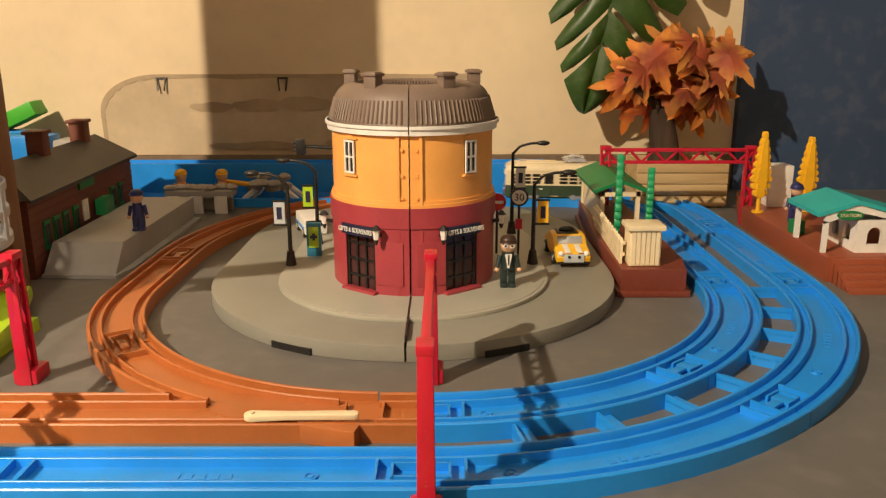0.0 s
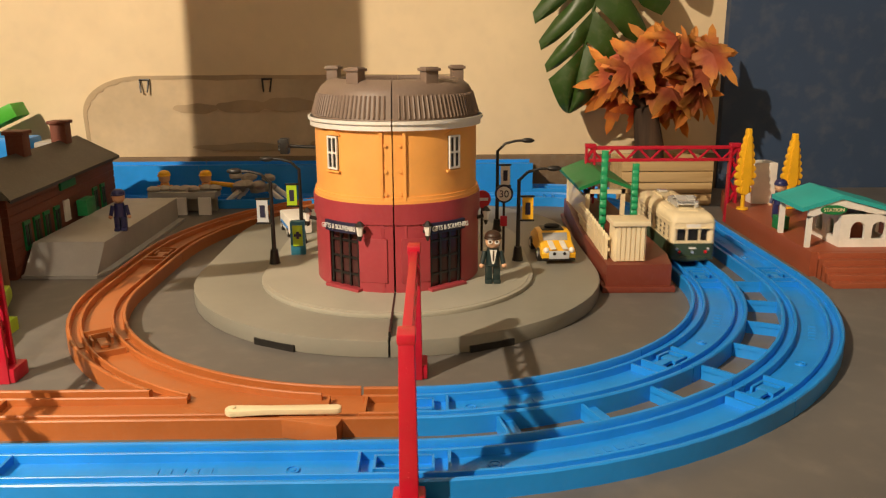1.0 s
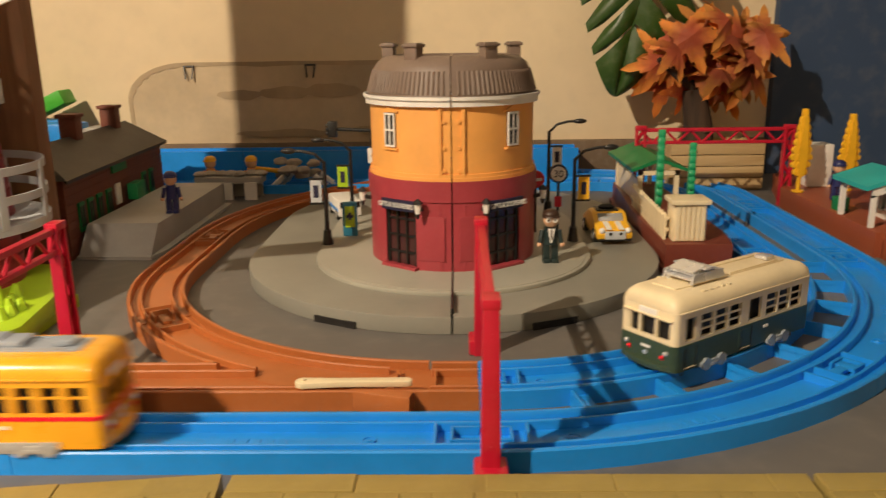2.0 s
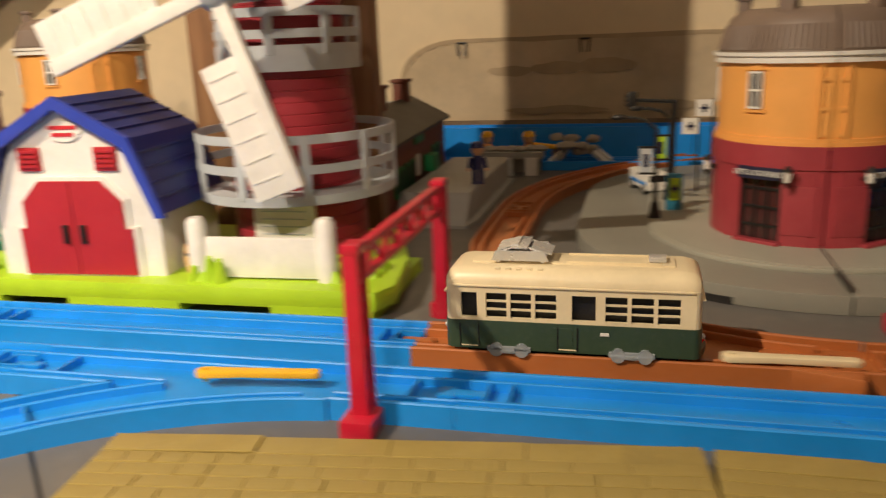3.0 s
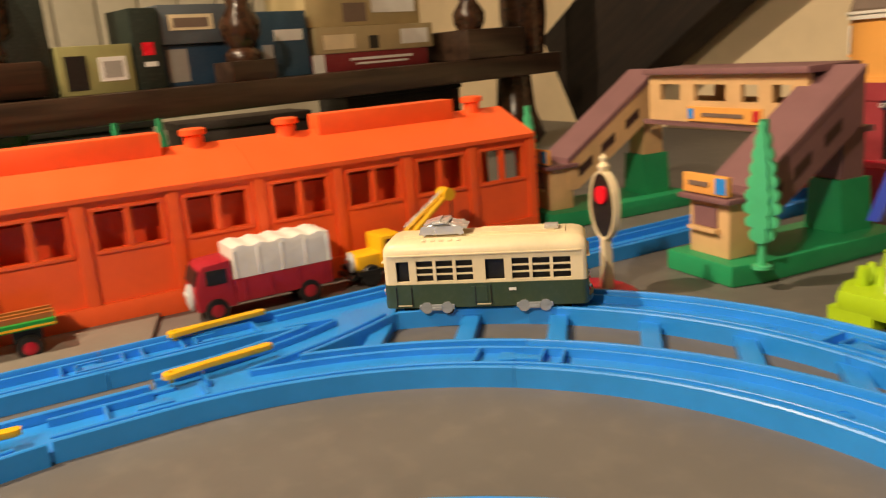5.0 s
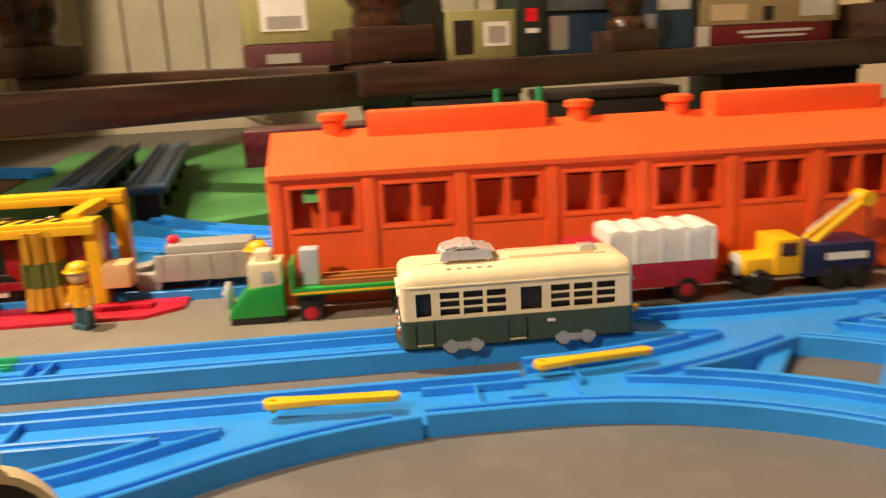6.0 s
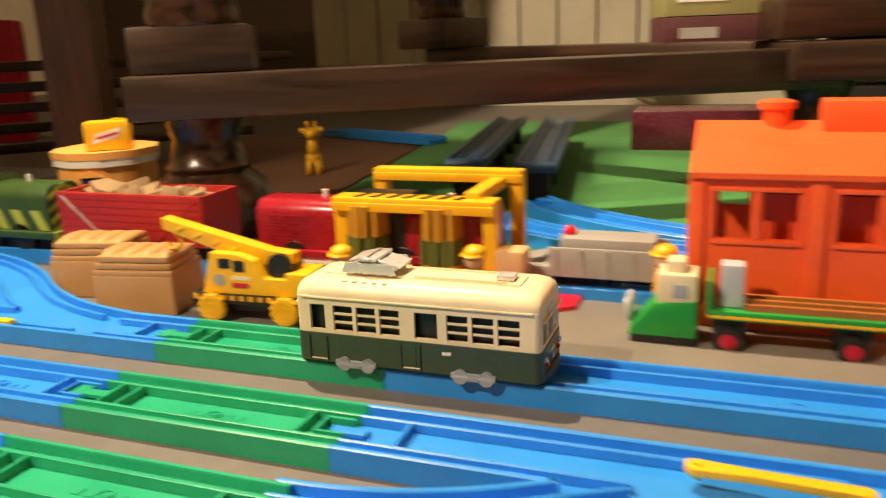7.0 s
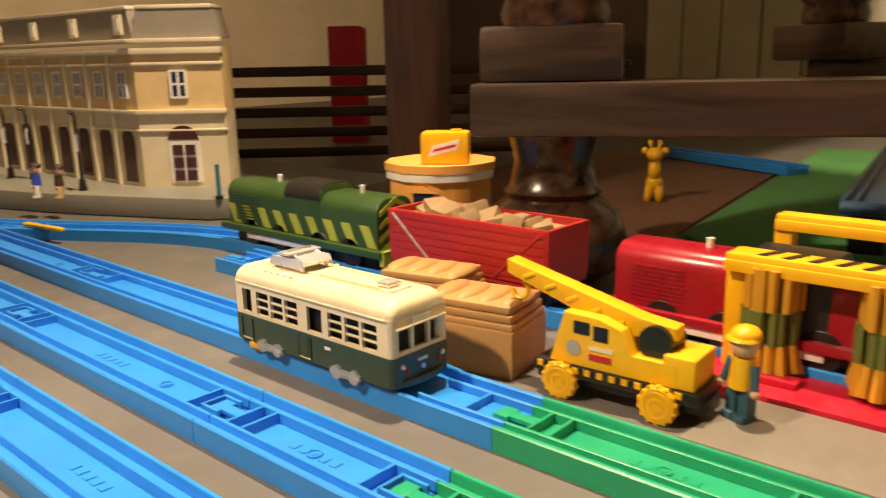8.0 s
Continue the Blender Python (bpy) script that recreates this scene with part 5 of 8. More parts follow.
SKIN = mat("skin_plastic", (0.7, 0.42, 0.26), 0.45, dirt=0)
COP = mat("navy_cloth_plastic", (0.02, 0.025, 0.12), 0.4, dirt=0)
HAIR = mat("dark_brown_plastic", (0.05, 0.025, 0.015), 0.45, dirt=0)
SUIT = mat("black_green_plastic", (0.015, 0.03, 0.03), 0.4, dirt=0)
TEAL = mat("teal_overall", (0.03, 0.09, 0.13), 0.45, dirt=0)
figure(pose(0.0585, 0.607, ZS), "toy_figure", "toy figure in a dark suit on the footway", SUIT, SUIT, SKIN, HAIR, h=0.044, shirt=WHITE)
figure(pose(-0.271, 0.744, 0.0258, 0, 0, 10), "toy_figure", "toy figure in navy uniform and cap on the grey platform", COP, COP, SKIN, COP, h=0.042)
figure(pose(0.352, 0.79, 0.0225, 0, 0, -15), "toy_figure", "toy figure in navy uniform on the station platform", COP, COP, SKIN, COP, h=0.042)


def wheel(parent, x, y, r, w, tyre, rim, z=None):
    z = r if z is None else z
    wob = part("wheel", lathe([(0, -w / 2), (r * 0.9, -w / 2), (r, -w * 0.3), (r, w * 0.3), (r * 0.9, w / 2), (0, w / 2)], 20), tyre, parent, m=pose(x, y, z, 0, 90, 0))
    part("rim", lathe([(0, -w / 2 - 0.0004), (r * 0.45, -w / 2 - 0.0004), (r * 0.6, -w / 2 + 0.0003), (r * 0.6, w / 2 - 0.0003), (r * 0.45, w / 2 + 0.0004), (0, w / 2 + 0.0004)], 16), rim, wob)


car = thing("toy_car", pose(0.117, 0.70, 0.0116, 0, 0, 2), "yellow toy sports car with white stripes and face", "toy car")
body = [(-0.033, 0.004), (-0.034, 0.009), (-0.031, 0.013), (-0.016, 0.0155), (-0.008, 0.022), (0.01, 0.0225), (0.022, 0.017), (0.031, 0.014), (0.033, 0.004)]
mm = Matrix(((0, 1, 0, -0.0145), (1, 0, 0, 0), (0, 0, 1, 0), (0, 0, 0, 1)))
part("body", prism(body, 0.029, mm, bevel=0.003), YELLOW, car)
part("windscreen", cube(-0.0105, 0.0105, -0.0004, 0.0004, -0.0038, 0.0038, 0.0003), SMOKE, car, m=pose(0, -0.0125, 0.0188, -42, 0, 0))
part("cockpit", cube(-0.0095, 0.0095, -0.004, 0.014, 0.0205, 0.0232, 0.001), BLACK, car)
for x in (-0.005, 0.005):
    part("bonnet_stripe", cube(x - 0.0022, x + 0.0022, -0.0105, 0.0105, -0.0003, 0.0004), WHITE, car, m=pose(0, -0.0235, 0.0146, 7, 0, 0))
part("face_plate", cube(-0.0085, 0.0085, -0.0352, -0.033, 0.005, 0.0118, 0.0008), PALEBLUE, car)
for x in (-0.0042, 0.0042):
    part("eye", rod(bmesh.new(), (x, -0.0351, 0.0098), (x, -0.0357, 0.0098), 0.0013), BLACK, car)
    part("headlamp", ball(bmesh.new(), (x * 2.5, -0.032, 0.0118), 0.0026, 10), WHITE, car)
part("bumper", cube(-0.0135, 0.0135, -0.0345, -0.031, 0.0035, 0.0055, 0.0007), BLACK, car)
part("roll_hoop", ball(bmesh.new(), (0, 0.004, 0.0245), 0.0045, 10, (1.6, 0.9, 0.6)), BLACK, car)
for x in (-0.0135, 0.0135):
    for y in (-0.02, 0.02):
        wheel(car, x, y, 0.0058, 0.005, BLACK, CHROME)
van = thing("toy_van", pose(-0.12, 0.79, 0.0116, 0, 0, 20), "small white and blue toy van parked at the kerb", "toy van")
part("body", cube(-0.011, 0.011, -0.025, 0.025, 0.004, 0.019, 0.002), WHITE, van)
part("cab_glass", cube(-0.0095, 0.0095, -0.0255, -0.02, 0.012, 0.018, 0.001), BLACK, van)
part("stripe", cube(-0.0113, 0.0113, -0.02, 0.02, 0.008, 0.011), BLUE, van)
for x in (-0.0095, 0.0095):
    for y in (-0.016, 0.016):
        wheel(van, x, y, 0.005, 0.004, BLACK, GREY)

# ---- station platforms on the east side ----
RUST = mat("rust_brown_plastic", (0.3, 0.075, 0.035), 0.42, dirt=0.06)
DKRUST = mat("dark_red_brown_plastic", (0.17, 0.035, 0.02), 0.42, dirt=0.06)
TURQ = mat("turquoise_plastic", (0.03, 0.42, 0.42), 0.4, dirt=0.04)
ROOFGREEN = mat("bottle_green_plastic", (0.008, 0.2, 0.06), 0.4, dirt=0.04)
pf = thing("platform_station", pose(0, 0, 0), "dark brown toy platform with cream fence, hut and green shelter", "toy station")
part("platform", slab([(0.149, 0.626), (0.2, 0.626), (0.206, 0.66), (0.206, 0.9), (0.16, 0.9), (0.149, 0.75)], 0.0, 0.0225, 0.0015), DKRUST, pf)
part("plinth", slab([(0.146, 0.623), (0.203, 0.623), (0.2085, 0.66), (0.2085, 0.902), (0.157, 0.902), (0.146, 0.75)], 0.0, 0.005, 0.001), DKRUST, pf)
hut = part("hut", cube(0.156, 0.181, 0.634, 0.654, 0.0225, 0.052, 0.0008), CREAM, pf)
for i in range(6):
    part("hut_board", cube(0.1575 + 0.0038 * i, 0.1605 + 0.0038 * i, 0.633, 0.6345, 0.0235, 0.0515), CREAM, hut)
part("hut_roof", cube(0.1535, 0.1835, 0.631, 0.657, 0.0515, 0.0555, 0.001), CREAM, pf)
for i in range(13):
    y = 0.645 + 0.0105 * i
    p = part("fence_pale", prism([(-0.0035, 0), (-0.0035, 0.017), (0, 0.021), (0.0035, 0.017), (0.0035, 0)], 0.002, Matrix.Translation((0.1525 + 0.0003 * i, y, 0.0225)) @ pose(0, 0, 0, 0, 0, 90)), CREAM, pf)
for z in (0.029, 0.038):
    part("fence_rail", cube(0.1525, 0.1545, 0.642, 0.775, z, z + 0.0025), CREAM, pf)
for x, y in ((0.162, 0.78), (0.196, 0.78), (0.162, 0.885), (0.196, 0.885)):
    part("shelter_post", cube(x - 0.002, x + 0.002, y - 0.002, y + 0.002, 0.022, 0.054), CREAM, pf)
part("shelter_wall", cube(0.161, 0.1635, 0.78, 0.885, 0.0225, 0.045), CREAM, pf)
part("shelter_beam", cube(0.16, 0.198, 0.778, 0.782, 0.05, 0.054), CREAM, pf)
for sg in (-1, 1):
    part("shelter_roof", prism([(0, 0.0665), (sg * 0.026, 0.0565), (sg * 0.026, 0.0535), (0, 0.063)], 0.12, pose(0.179, 0.775, 0)), ROOFGREEN, pf)
conifer(pose(0.16, 0.70, 0.0225, 0, 0, 80), 0.078, 0.009, EMERALD, "slim green toy poplar on the brown platform")
conifer(pose(0.188, 0.705, 0.0225, 0, 0, 80), 0.066, 0.009, EMERALD, "slim green toy poplar on the brown platform")
rp = thing("station", pose(0.01, 0.004, -0.0005), "orange-brown toy platform with white turquoise-roofed station house", "toy station")
part("platform", slab([(0.317, 0.66), (0.44, 0.66), (0.46, 0.68), (0.46, 0.95), (0.345, 0.95), (0.319, 0.86)], 0, 0.022, 0.0015), RUST, rp)
for i in range(5):
    part("step", cube(0.322, 0.40, 0.663 - 0.0075 * (i + 1), 0.665 - 0.0075 * i, 0, 0.0215 - 0.0042 * i, 0.0005), RUST, rp)
def arcade(width, centres, w, z0, z1, top):
    """A thin wall with round-headed openings, in x and z."""
    edge = [(0, z0)]
    for c in centres:
        edge += [(c - w / 2, z0), (c - w / 2, z1)] + [(c - w / 2 * math.cos(radians(30 * k)), z1 + w / 2 * math.sin(radians(30 * k))) for k in range(1, 6)] + [(c + w / 2, z1), (c + w / 2, z0)]
    return edge + [(width, z0), (width, top), (0, top)]


part("front_wall", prism(arcade(0.046, (0.015, 0.033), 0.012, 0.029, 0.038, 0.05), 0.003, pose(0.346, 0.6735, 0)), WHITE, rp)
part("front_parapet", cube(0.346, 0.392, 0.6735, 0.6765, 0.022, 0.0292), WHITE, rp)
for x in (0.3475, 0.3905):
    part("side_wall", prism(arcade(0.05, (0.014, 0.034), 0.012, 0.029, 0.038, 0.0495), 0.003, pose(x + 0.0015, 0.6767, 0, 0, 0, 90)), WHITE, rp)
    part("side_parapet", cube(x - 0.0015, x + 0.0015, 0.6767, 0.7265, 0.022, 0.0292), WHITE, rp)
part("back_wall", cube(0.346, 0.392, 0.7268, 0.73, 0.022, 0.0485), WHITE, rp)
part("inner_box", cube(0.355, 0.38, 0.69, 0.7, 0.022, 0.04), RUST, rp)
part("canopy_post", cube(0.318, 0.322, 0.6735, 0.6765, 0.022, 0.049), WHITE, rp)
part("canopy_post", cube(0.318, 0.322, 0.726, 0.73, 0.022, 0.053), WHITE, rp)
part("canopy_gable", prism([(0.318, 0.047), (0.318, 0.0545), (0.345, 0.0633), (0.395, 0.0495), (0.395, 0.046), (0.345, 0.057)], 0.003, pose(0, 0.6735, 0)), WHITE, rp)
for q in ([(0.312, 0.053), (0.345, 0.0635), (0.345, 0.067), (0.312, 0.0565)], [(0.345, 0.0635), (0.4, 0.049), (0.4, 0.0525), (0.345, 0.067)]):
    part("roof", prism(q, 0.062, pose(0, 0.672, 0)), TURQ, rp)
sb = part("station_sign", slab([(0.011 * math.cos(radians(a)), 0.004 * math.sin(radians(a))) for a in range(0, 360, 15)], 0, 0.0012), ROOFGREEN, rp, "dark green oval sign", m=pose(0.338, 0.6728, 0.0545, 90, 0, 0))
words("STATION", 0.0042, pose(0, 0, 0.0015), CREAM, sb)
part("rear_hut", cube(0.345, 0.37, 0.86, 0.885, 0.022, 0.066, 0.001), WHITE, rp)
part("ticket_box", cube(0.322, 0.333, 0.74, 0.752, 0.022, 0.034, 0.0006), ROOFGREEN, rp)
conifer(pose(0.334, 0.835, 0.022, 0, 0, 5), 0.082, 0.0135, YELLOW, "yellow moulded plastic toy poplar on the station platform")
conifer(pose(0.384, 0.84, 0.022, 0, 0, 5), 0.076, 0.0135, YELLOW, "yellow moulded plastic toy poplar on the station platform")

# ---- planter with a fake maple, and a big leaf ----
pc = thing("planter_crate", pose(0.291, 0.99, 0), "pale pine crate of four boards", "crate")
for z in range(4):
    part("board", cube(-0.054, 0.054, -0.032, -0.026, 0.003 + 0.0132 * z, 0.0152 + 0.0132 * z, 0.0008), RAWWOOD, pc)
    part("board", cube(-0.054, 0.054, 0.026, 0.032, 0.003 + 0.0132 * z, 0.0152 + 0.0132 * z, 0.0008), RAWWOOD, pc)
for x in (-0.051, 0.051):
    part("end_board", cube(x - 0.003, x + 0.003, -0.026, 0.026, 0, 0.054), RAWWOOD, pc)
part("bottom_board", cube(-0.048, 0.048, -0.026, 0.026, 0.0, 0.006), RAWWOOD, pc)
BARK = wood("dark_bark", (0.02, 0.011, 0.007), (0.08, 0.045, 0.025), 0.9, stretch=(8, 8, 1))
MAPLE = mat("autumn_leaf", (0.72, 0.3, 0.05), 0.6, vary=0.3, scale=25, each=0.3)


def leaf_tint(m, inner, outer, r0, r1):
    """Tint a leaf from its veined middle to its rim."""
    nt = m.node_tree
    co = nt.nodes.new("ShaderNodeTexCoord")
    far = nt.nodes.new("ShaderNodeVectorMath")
    far.operation = "LENGTH"
    nt.links.new(co.outputs["Object"], far.inputs[0])
    noise = nt.nodes.new("ShaderNodeTexNoise")
    noise.inputs["Scale"].default_value = 90
    nt.links.new(co.outputs["Object"], noise.inputs["Vector"])
    add = nt.nodes.new("ShaderNodeMath")
    add.operation = "MULTIPLY_ADD"
    add.inputs[1].default_value = 0.02
    nt.links.new(noise.outputs["Fac"], add.inputs[0])
    nt.links.new(far.outputs["Value"], add.inputs[2])
    ramp = nt.nodes.new("ShaderNodeMapRange")
    ramp.inputs["From Min"].default_value, ramp.inputs["From Max"].default_value = r0, r1
    nt.links.new(add.outputs[0], ramp.inputs["Value"])
    mix = nt.nodes.new("ShaderNodeMix")
    mix.data_type = "RGBA"
    mix.inputs["A"].default_value, mix.inputs["B"].default_value = (*inner, 1), (*outer, 1)
    nt.links.new(ramp.outputs["Result"], mix.inputs["Factor"])
    for n in nt.nodes:
        if n.type == "MIX" and n.blend_type == "MULTIPLY" and not n.inputs["A"].is_linked:
            nt.links.new(mix.outputs["Result"], n.inputs["A"])


leaf_tint(MAPLE, (0.5, 0.11, 0.05), (0.85, 0.38, 0.08), 0.02, 0.042)
LEAFG = mat("deep_green_leaf", (0.03, 0.075, 0.01), 0.4, vary=0.3, scale=20)
mp = thing("maple_bonsai", pose(0.272, 0.99, 0.0055), "artificial maple with orange autumn leaves in the crate", "artificial plant")
bm = bmesh.new()
for a, b, r0, r1 in (((0, 0, 0), (0.004, 0, 0.06), 0.024, 0.018), ((0.004, 0, 0.06), (-0.004, 0, 0.11), 0.018, 0.014), ((-0.004, 0, 0.11), (-0.05, -0.01, 0.145), 0.007, 0.003), ((-0.004, 0, 0.11), (0.04, -0.015, 0.165), 0.007, 0.003), ((-0.004, 0, 0.11), (0.0, 0.0, 0.18), 0.007, 0.003)):
    rod(bm, a, b, r0, r1, 10)
part("trunk", bm, BARK, mp)


def leaf_shape(s, lobes=5):
    pts = [(0, -0.1)]
    for i in range(lobes):
        a = -60 + 300 * i / (lobes - 1)
        for da, r in ((-32, 0.4), (-20, 0.62), (-13, 0.6), (-8, 0.82), (0, 1.0), (8, 0.82), (13, 0.6), (20, 0.62), (32, 0.4)):
            pts.append((math.cos(radians(a + da)) * r, math.sin(radians(a + da)) * r))
    return [(x * s, y * s) for x, y in pts]


random.seed(11)
leafs = []
for k in range(4):
    bm = bmesh.new()
    pts = leaf_shape(0.03 + 0.004 * k)
    c = bm.verts.new((0, 0, 0.004))
    ring = [bm.verts.new((x, y, -0.25 * (x * x + y * y) / 0.02 + random.uniform(-0.001, 0.001))) for x, y in pts]
    for i in range(len(ring)):
        bm.faces.new((c, ring[i], ring[(i + 1) % len(ring)]))
    bmesh.ops.solidify(bm, geom=bm.faces[:], thickness=0.0005)
    leafs.append(finish("leaf", bm, MAPLE, 60))
for i in range(40):
    a, k = random.uniform(0, 6.28), random.uniform(0.05, 1) ** 0.5
    x, z = 0.008 + math.cos(a) * 0.056 * k, 0.152 + math.sin(a) * 0.048 * k
    x += (z - 0.15) * 0.35
    y = random.uniform(-0.045, 0.03)
    ob = new("leaf", leafs[i % 4])
    ob.parent = mp
    ob.matrix_basis = pose(x, y, z, 62 + random.uniform(-40, 40), random.uniform(-45, 45), random.uniform(-35, 35)) @ pose(0, 0, 0, 0, 0, random.uniform(0, 360))
mo = thing("monstera", pose(0.2, 1.05, 0.0), "large split-leaved green house plant leaf hanging at the wall", "plant")


def rib(u):
    """The midrib from the stalk (0) to the tip (1)."""
    return Vector((0.045 - 0.064 * u, -0.03 - 0.016 * math.sin(math.pi * u), 0.43 - 0.324 * u))


def blade_edge(u, side):
    w = (0.125 if side < 0 else 0.11) * min(1.0, 0.75 + u) * (1 - u) ** 0.8
    return rib(u) + Vector((side * w, 0.02 * w / 0.1, -1.0 * w))


def lobe(bm, u0, u1, side, tip):
    """One lobe between two splits, cupped, its end rounded."""
    n, k = 8, 7
    rows = []
    for i in range(n + 1):
        v = i / n
        grip = min(1.0, 0.72 + 0.4 * math.sin(math.pi * v)) if not tip else 1.0
        r, e = rib(u0 + (u1 - u0) * v), blade_edge(u0 + (u1 - u0) * (0.08 + 0.84 * v if not tip else v), side)
        row = []
        for j in range(k + 1):
            f = j / k
            p = r.lerp(e, f * (grip if j else 1))
            p.y -= 0.008 * math.sin(math.pi * f) + 0.003 * math.sin(math.pi * v)
            row.append(bm.verts.new(p))
        rows.append(row)
    for a, b in zip(rows, rows[1:]):
        for j in range(k):
            bm.faces.new((a[j], a[j + 1], b[j + 1], b[j]))


bm = bmesh.new()
spine = [tuple(rib(k / 6)) for k in range(7)]
for side in (-1, 1):
    for u0, u1 in ((0.0, 0.15), (0.162, 0.31), (0.322, 0.47), (0.485, 0.61), (0.625, 0.735)):
        lobe(bm, u0, u1, side, False)
    lobe(bm, 0.745, 0.995, side, True)
bmesh.ops.triangulate(bm, faces=bm.faces[:])
bmesh.ops.solidify(bm, geom=bm.faces[:], thickness=0.0008)
part("leaf_blade", bm, LEAFG, mo)
bm = bmesh.new()
for a, b in zip(spine, spine[1:]):
    rod(bm, a, b, 0.0022, seg=8)
rod(bm, spine[0], (0.07, 0.035, 0.6), 0.003, seg=8)
part("stalk", bm, LEAFG, mo)

# ---- brown station house, grey platform, quarry corner on the west side ----
BRICK = mat("toy_brick_brown", (0.17, 0.05, 0.03), 0.6, vary=0.2, dirt=0.1)
gp = solid("grey_platform", slab([(-0.332, 0.676), (-0.268, 0.674), (-0.262, 0.70), (-0.262, 0.9), (-0.33, 0.9)], 0, 0.003), GREY, "grey plastic toy platform with a sloping end", "toy platform")
gp2 = prism([(0.675, 0.0), (0.70, 0.0255), (0.90, 0.0255), (0.90, 0.0)], 0.062, Matrix(((0, 1, 0, -0.331), (1, 0, 0, 0), (0, 0, 1, 0.0005), (0, 0, 0, 1))), bevel=0.0012)
pg = new("platform_top", finish("platform_top", gp2, GREY, 40))
pg.parent = gp
DARKROOF = mat("dark_house_roof", (0.06, 0.054, 0.048), 0.55, dirt=0.1)
hs = thing("station_house", pose(-0.334, 0.672, 0, 0, 0, 3), "brown brick toy station house with green windows and chimneys", "toy building")
part("wall", cube(-0.075, 0.0, 0.0, 0.258, 0, 0.068, 0.0008), BRICK, hs)
for k in range(9):
    part("brick_course", cube(-0.0754, 0.0004, -0.0004, 0.2584, 0.004 + 0.0072 * k, 0.0102 + 0.0072 * k), BRICK, hs)
gable = [(-0.075, 0.068), (-0.0375, 0.087), (0.0, 0.068)]
part("gable", prism(gable, 0.225, pose(0, 0.033, 0)), BRICK, hs)
for sg in (-1, 1):
    q = [(-0.0375, 0.0885), (-0.0375 + sg * 0.044, 0.066), (-0.0375 + sg * 0.044, 0.069), (-0.0375, 0.092)]
    bm = prism(q, 0.27, pose(0, -0.006, 0))
    for v in bm.verts:
        if v.co.y < 0.0 and abs(v.co.x + 0.0375) < 0.001:
            v.co.y += 0.04
    part("roof", bm, DARKROOF, hs)
bm = bmesh.new()
bm.faces.new([bm.verts.new(p) for p in ((-0.0815, -0.006, 0.0688), (0.0065, -0.006, 0.0688), (-0.0375, 0.034, 0.0918))])
bmesh.ops.solidify(bm, geom=bm.faces[:], thickness=0.003)
part("hip", bm, DARKROOF, hs)
for y in (0.12, 0.222):
    c = part("chimney", cube(-0.046, -0.03, y - 0.008, y + 0.008, 0.08, 0.112, 0.001), BRICK, hs)
    part("chimney_cap", cube(-0.048, -0.028, y - 0.01, y + 0.01, 0.109, 0.1125, 0.0008), BRICK, c)
for i, y in enumerate((0.028, 0.048, 0.069, 0.092, 0.192, 0.215)):
    z0 = 0.02 if i not in (2, 3) else 0.008
    w = part("window", cube(0.0004, 0.0022, y - 0.006, y + 0.006, z0, 0.045), ROOFGREEN, hs)
    for yy in (-0.003, 0.003):
        part("pane", cube(0.0018, 0.0026, y + yy - 0.002, y + yy + 0.002, z0 + 0.004, 0.042), BLACK, w)
part("name_board", cube(0.0005, 0.0025, 0.105, 0.142, 0.057, 0.064), ROOFGREEN, hs)
part("poster", cube(0.0004, 0.002, 0.11, 0.122, 0.026, 0.046), WHITE, hs)
part("bench", cube(0.003, 0.013, 0.135, 0.16, 0.026, 0.042, 0.001), ROOFGREEN, hs)
STONE = mat("grey_toy_stone", (0.4, 0.36, 0.31), 0.7, vary=0.25, dirt=0.1)
random.seed(21)


def boulder(bm, at, r):
    v = bmesh.ops.create_icosphere(bm, subdivisions=2, radius=r, matrix=Matrix.Translation(at))["verts"]
    for q in v:
        d = q.co - Vector(at)
        d *= 0.8 + 0.35 * noise.noise(q.co * 90)
        d.z *= 0.6
        q.co = Vector(at) + d


qb = thing("quarry_stand", pose(-0.268, 0.945, 0), "grey toy stand with boulders on white legs", "toy stand")
part("table", cube(-0.045, 0.032, -0.012, 0.015, 0.018, 0.026, 0.001), GREY, qb)
for x in (-0.035, -0.008, 0.02):
    part("leg", cube(x - 0.007, x + 0.007, -0.015, -0.011, 0.0, 0.02), WHITE, qb)
part("stand_back", cube(-0.04, 0.028, 0.008, 0.014, 0.0, 0.019), GREY, qb)
for i in range(7):
    bm = bmesh.new()
    boulder(bm, (-0.04 + 0.0115 * i, random.uniform(-0.006, 0.006), 0.0285), 0.009)
    part("boulder", bm, STONE, qb)
for x in (-0.037, 0.012):
    figure(pose(-0.268 + x, 0.972, 0), "toy_figure", "toy figure in orange with yellow hard hat", PEACH, TEAL, SKIN, YELLOW, h=0.05)
rk = thing("rock_heap", pose(-0.2, 0.985, 0), "heap of grey toy boulders on splayed white legs", "toy rocks")
for x, y in ((-0.03, -0.008), (0.03, -0.008), (-0.022, 0.012), (0.034, 0.012)):
    part("leg", rod(bmesh.new(), (x * 1.35, y, 0), (x * 0.6, y, 0.02), 0.0035, seg=6), WHITE, rk)
for i in range(12):
    bm = bmesh.new()
    boulder(bm, (random.uniform(-0.028, 0.028), random.uniform(-0.012, 0.012), 0.02 + 0.0075 * (i % 3)), 0.012 - 0.001 * (i % 3))
    part("boulder", bm, STONE, rk)
part("yellow_jib", rod(bmesh.new(), (-0.055, 0, 0.028), (-0.02, 0, 0.024), 0.003), YELLOW, rk)
tr = thing("toy_lorry", pose(-0.5, 0.99, 0.0), "blue and white toy lorry on a box near the wall", "toy lorry")
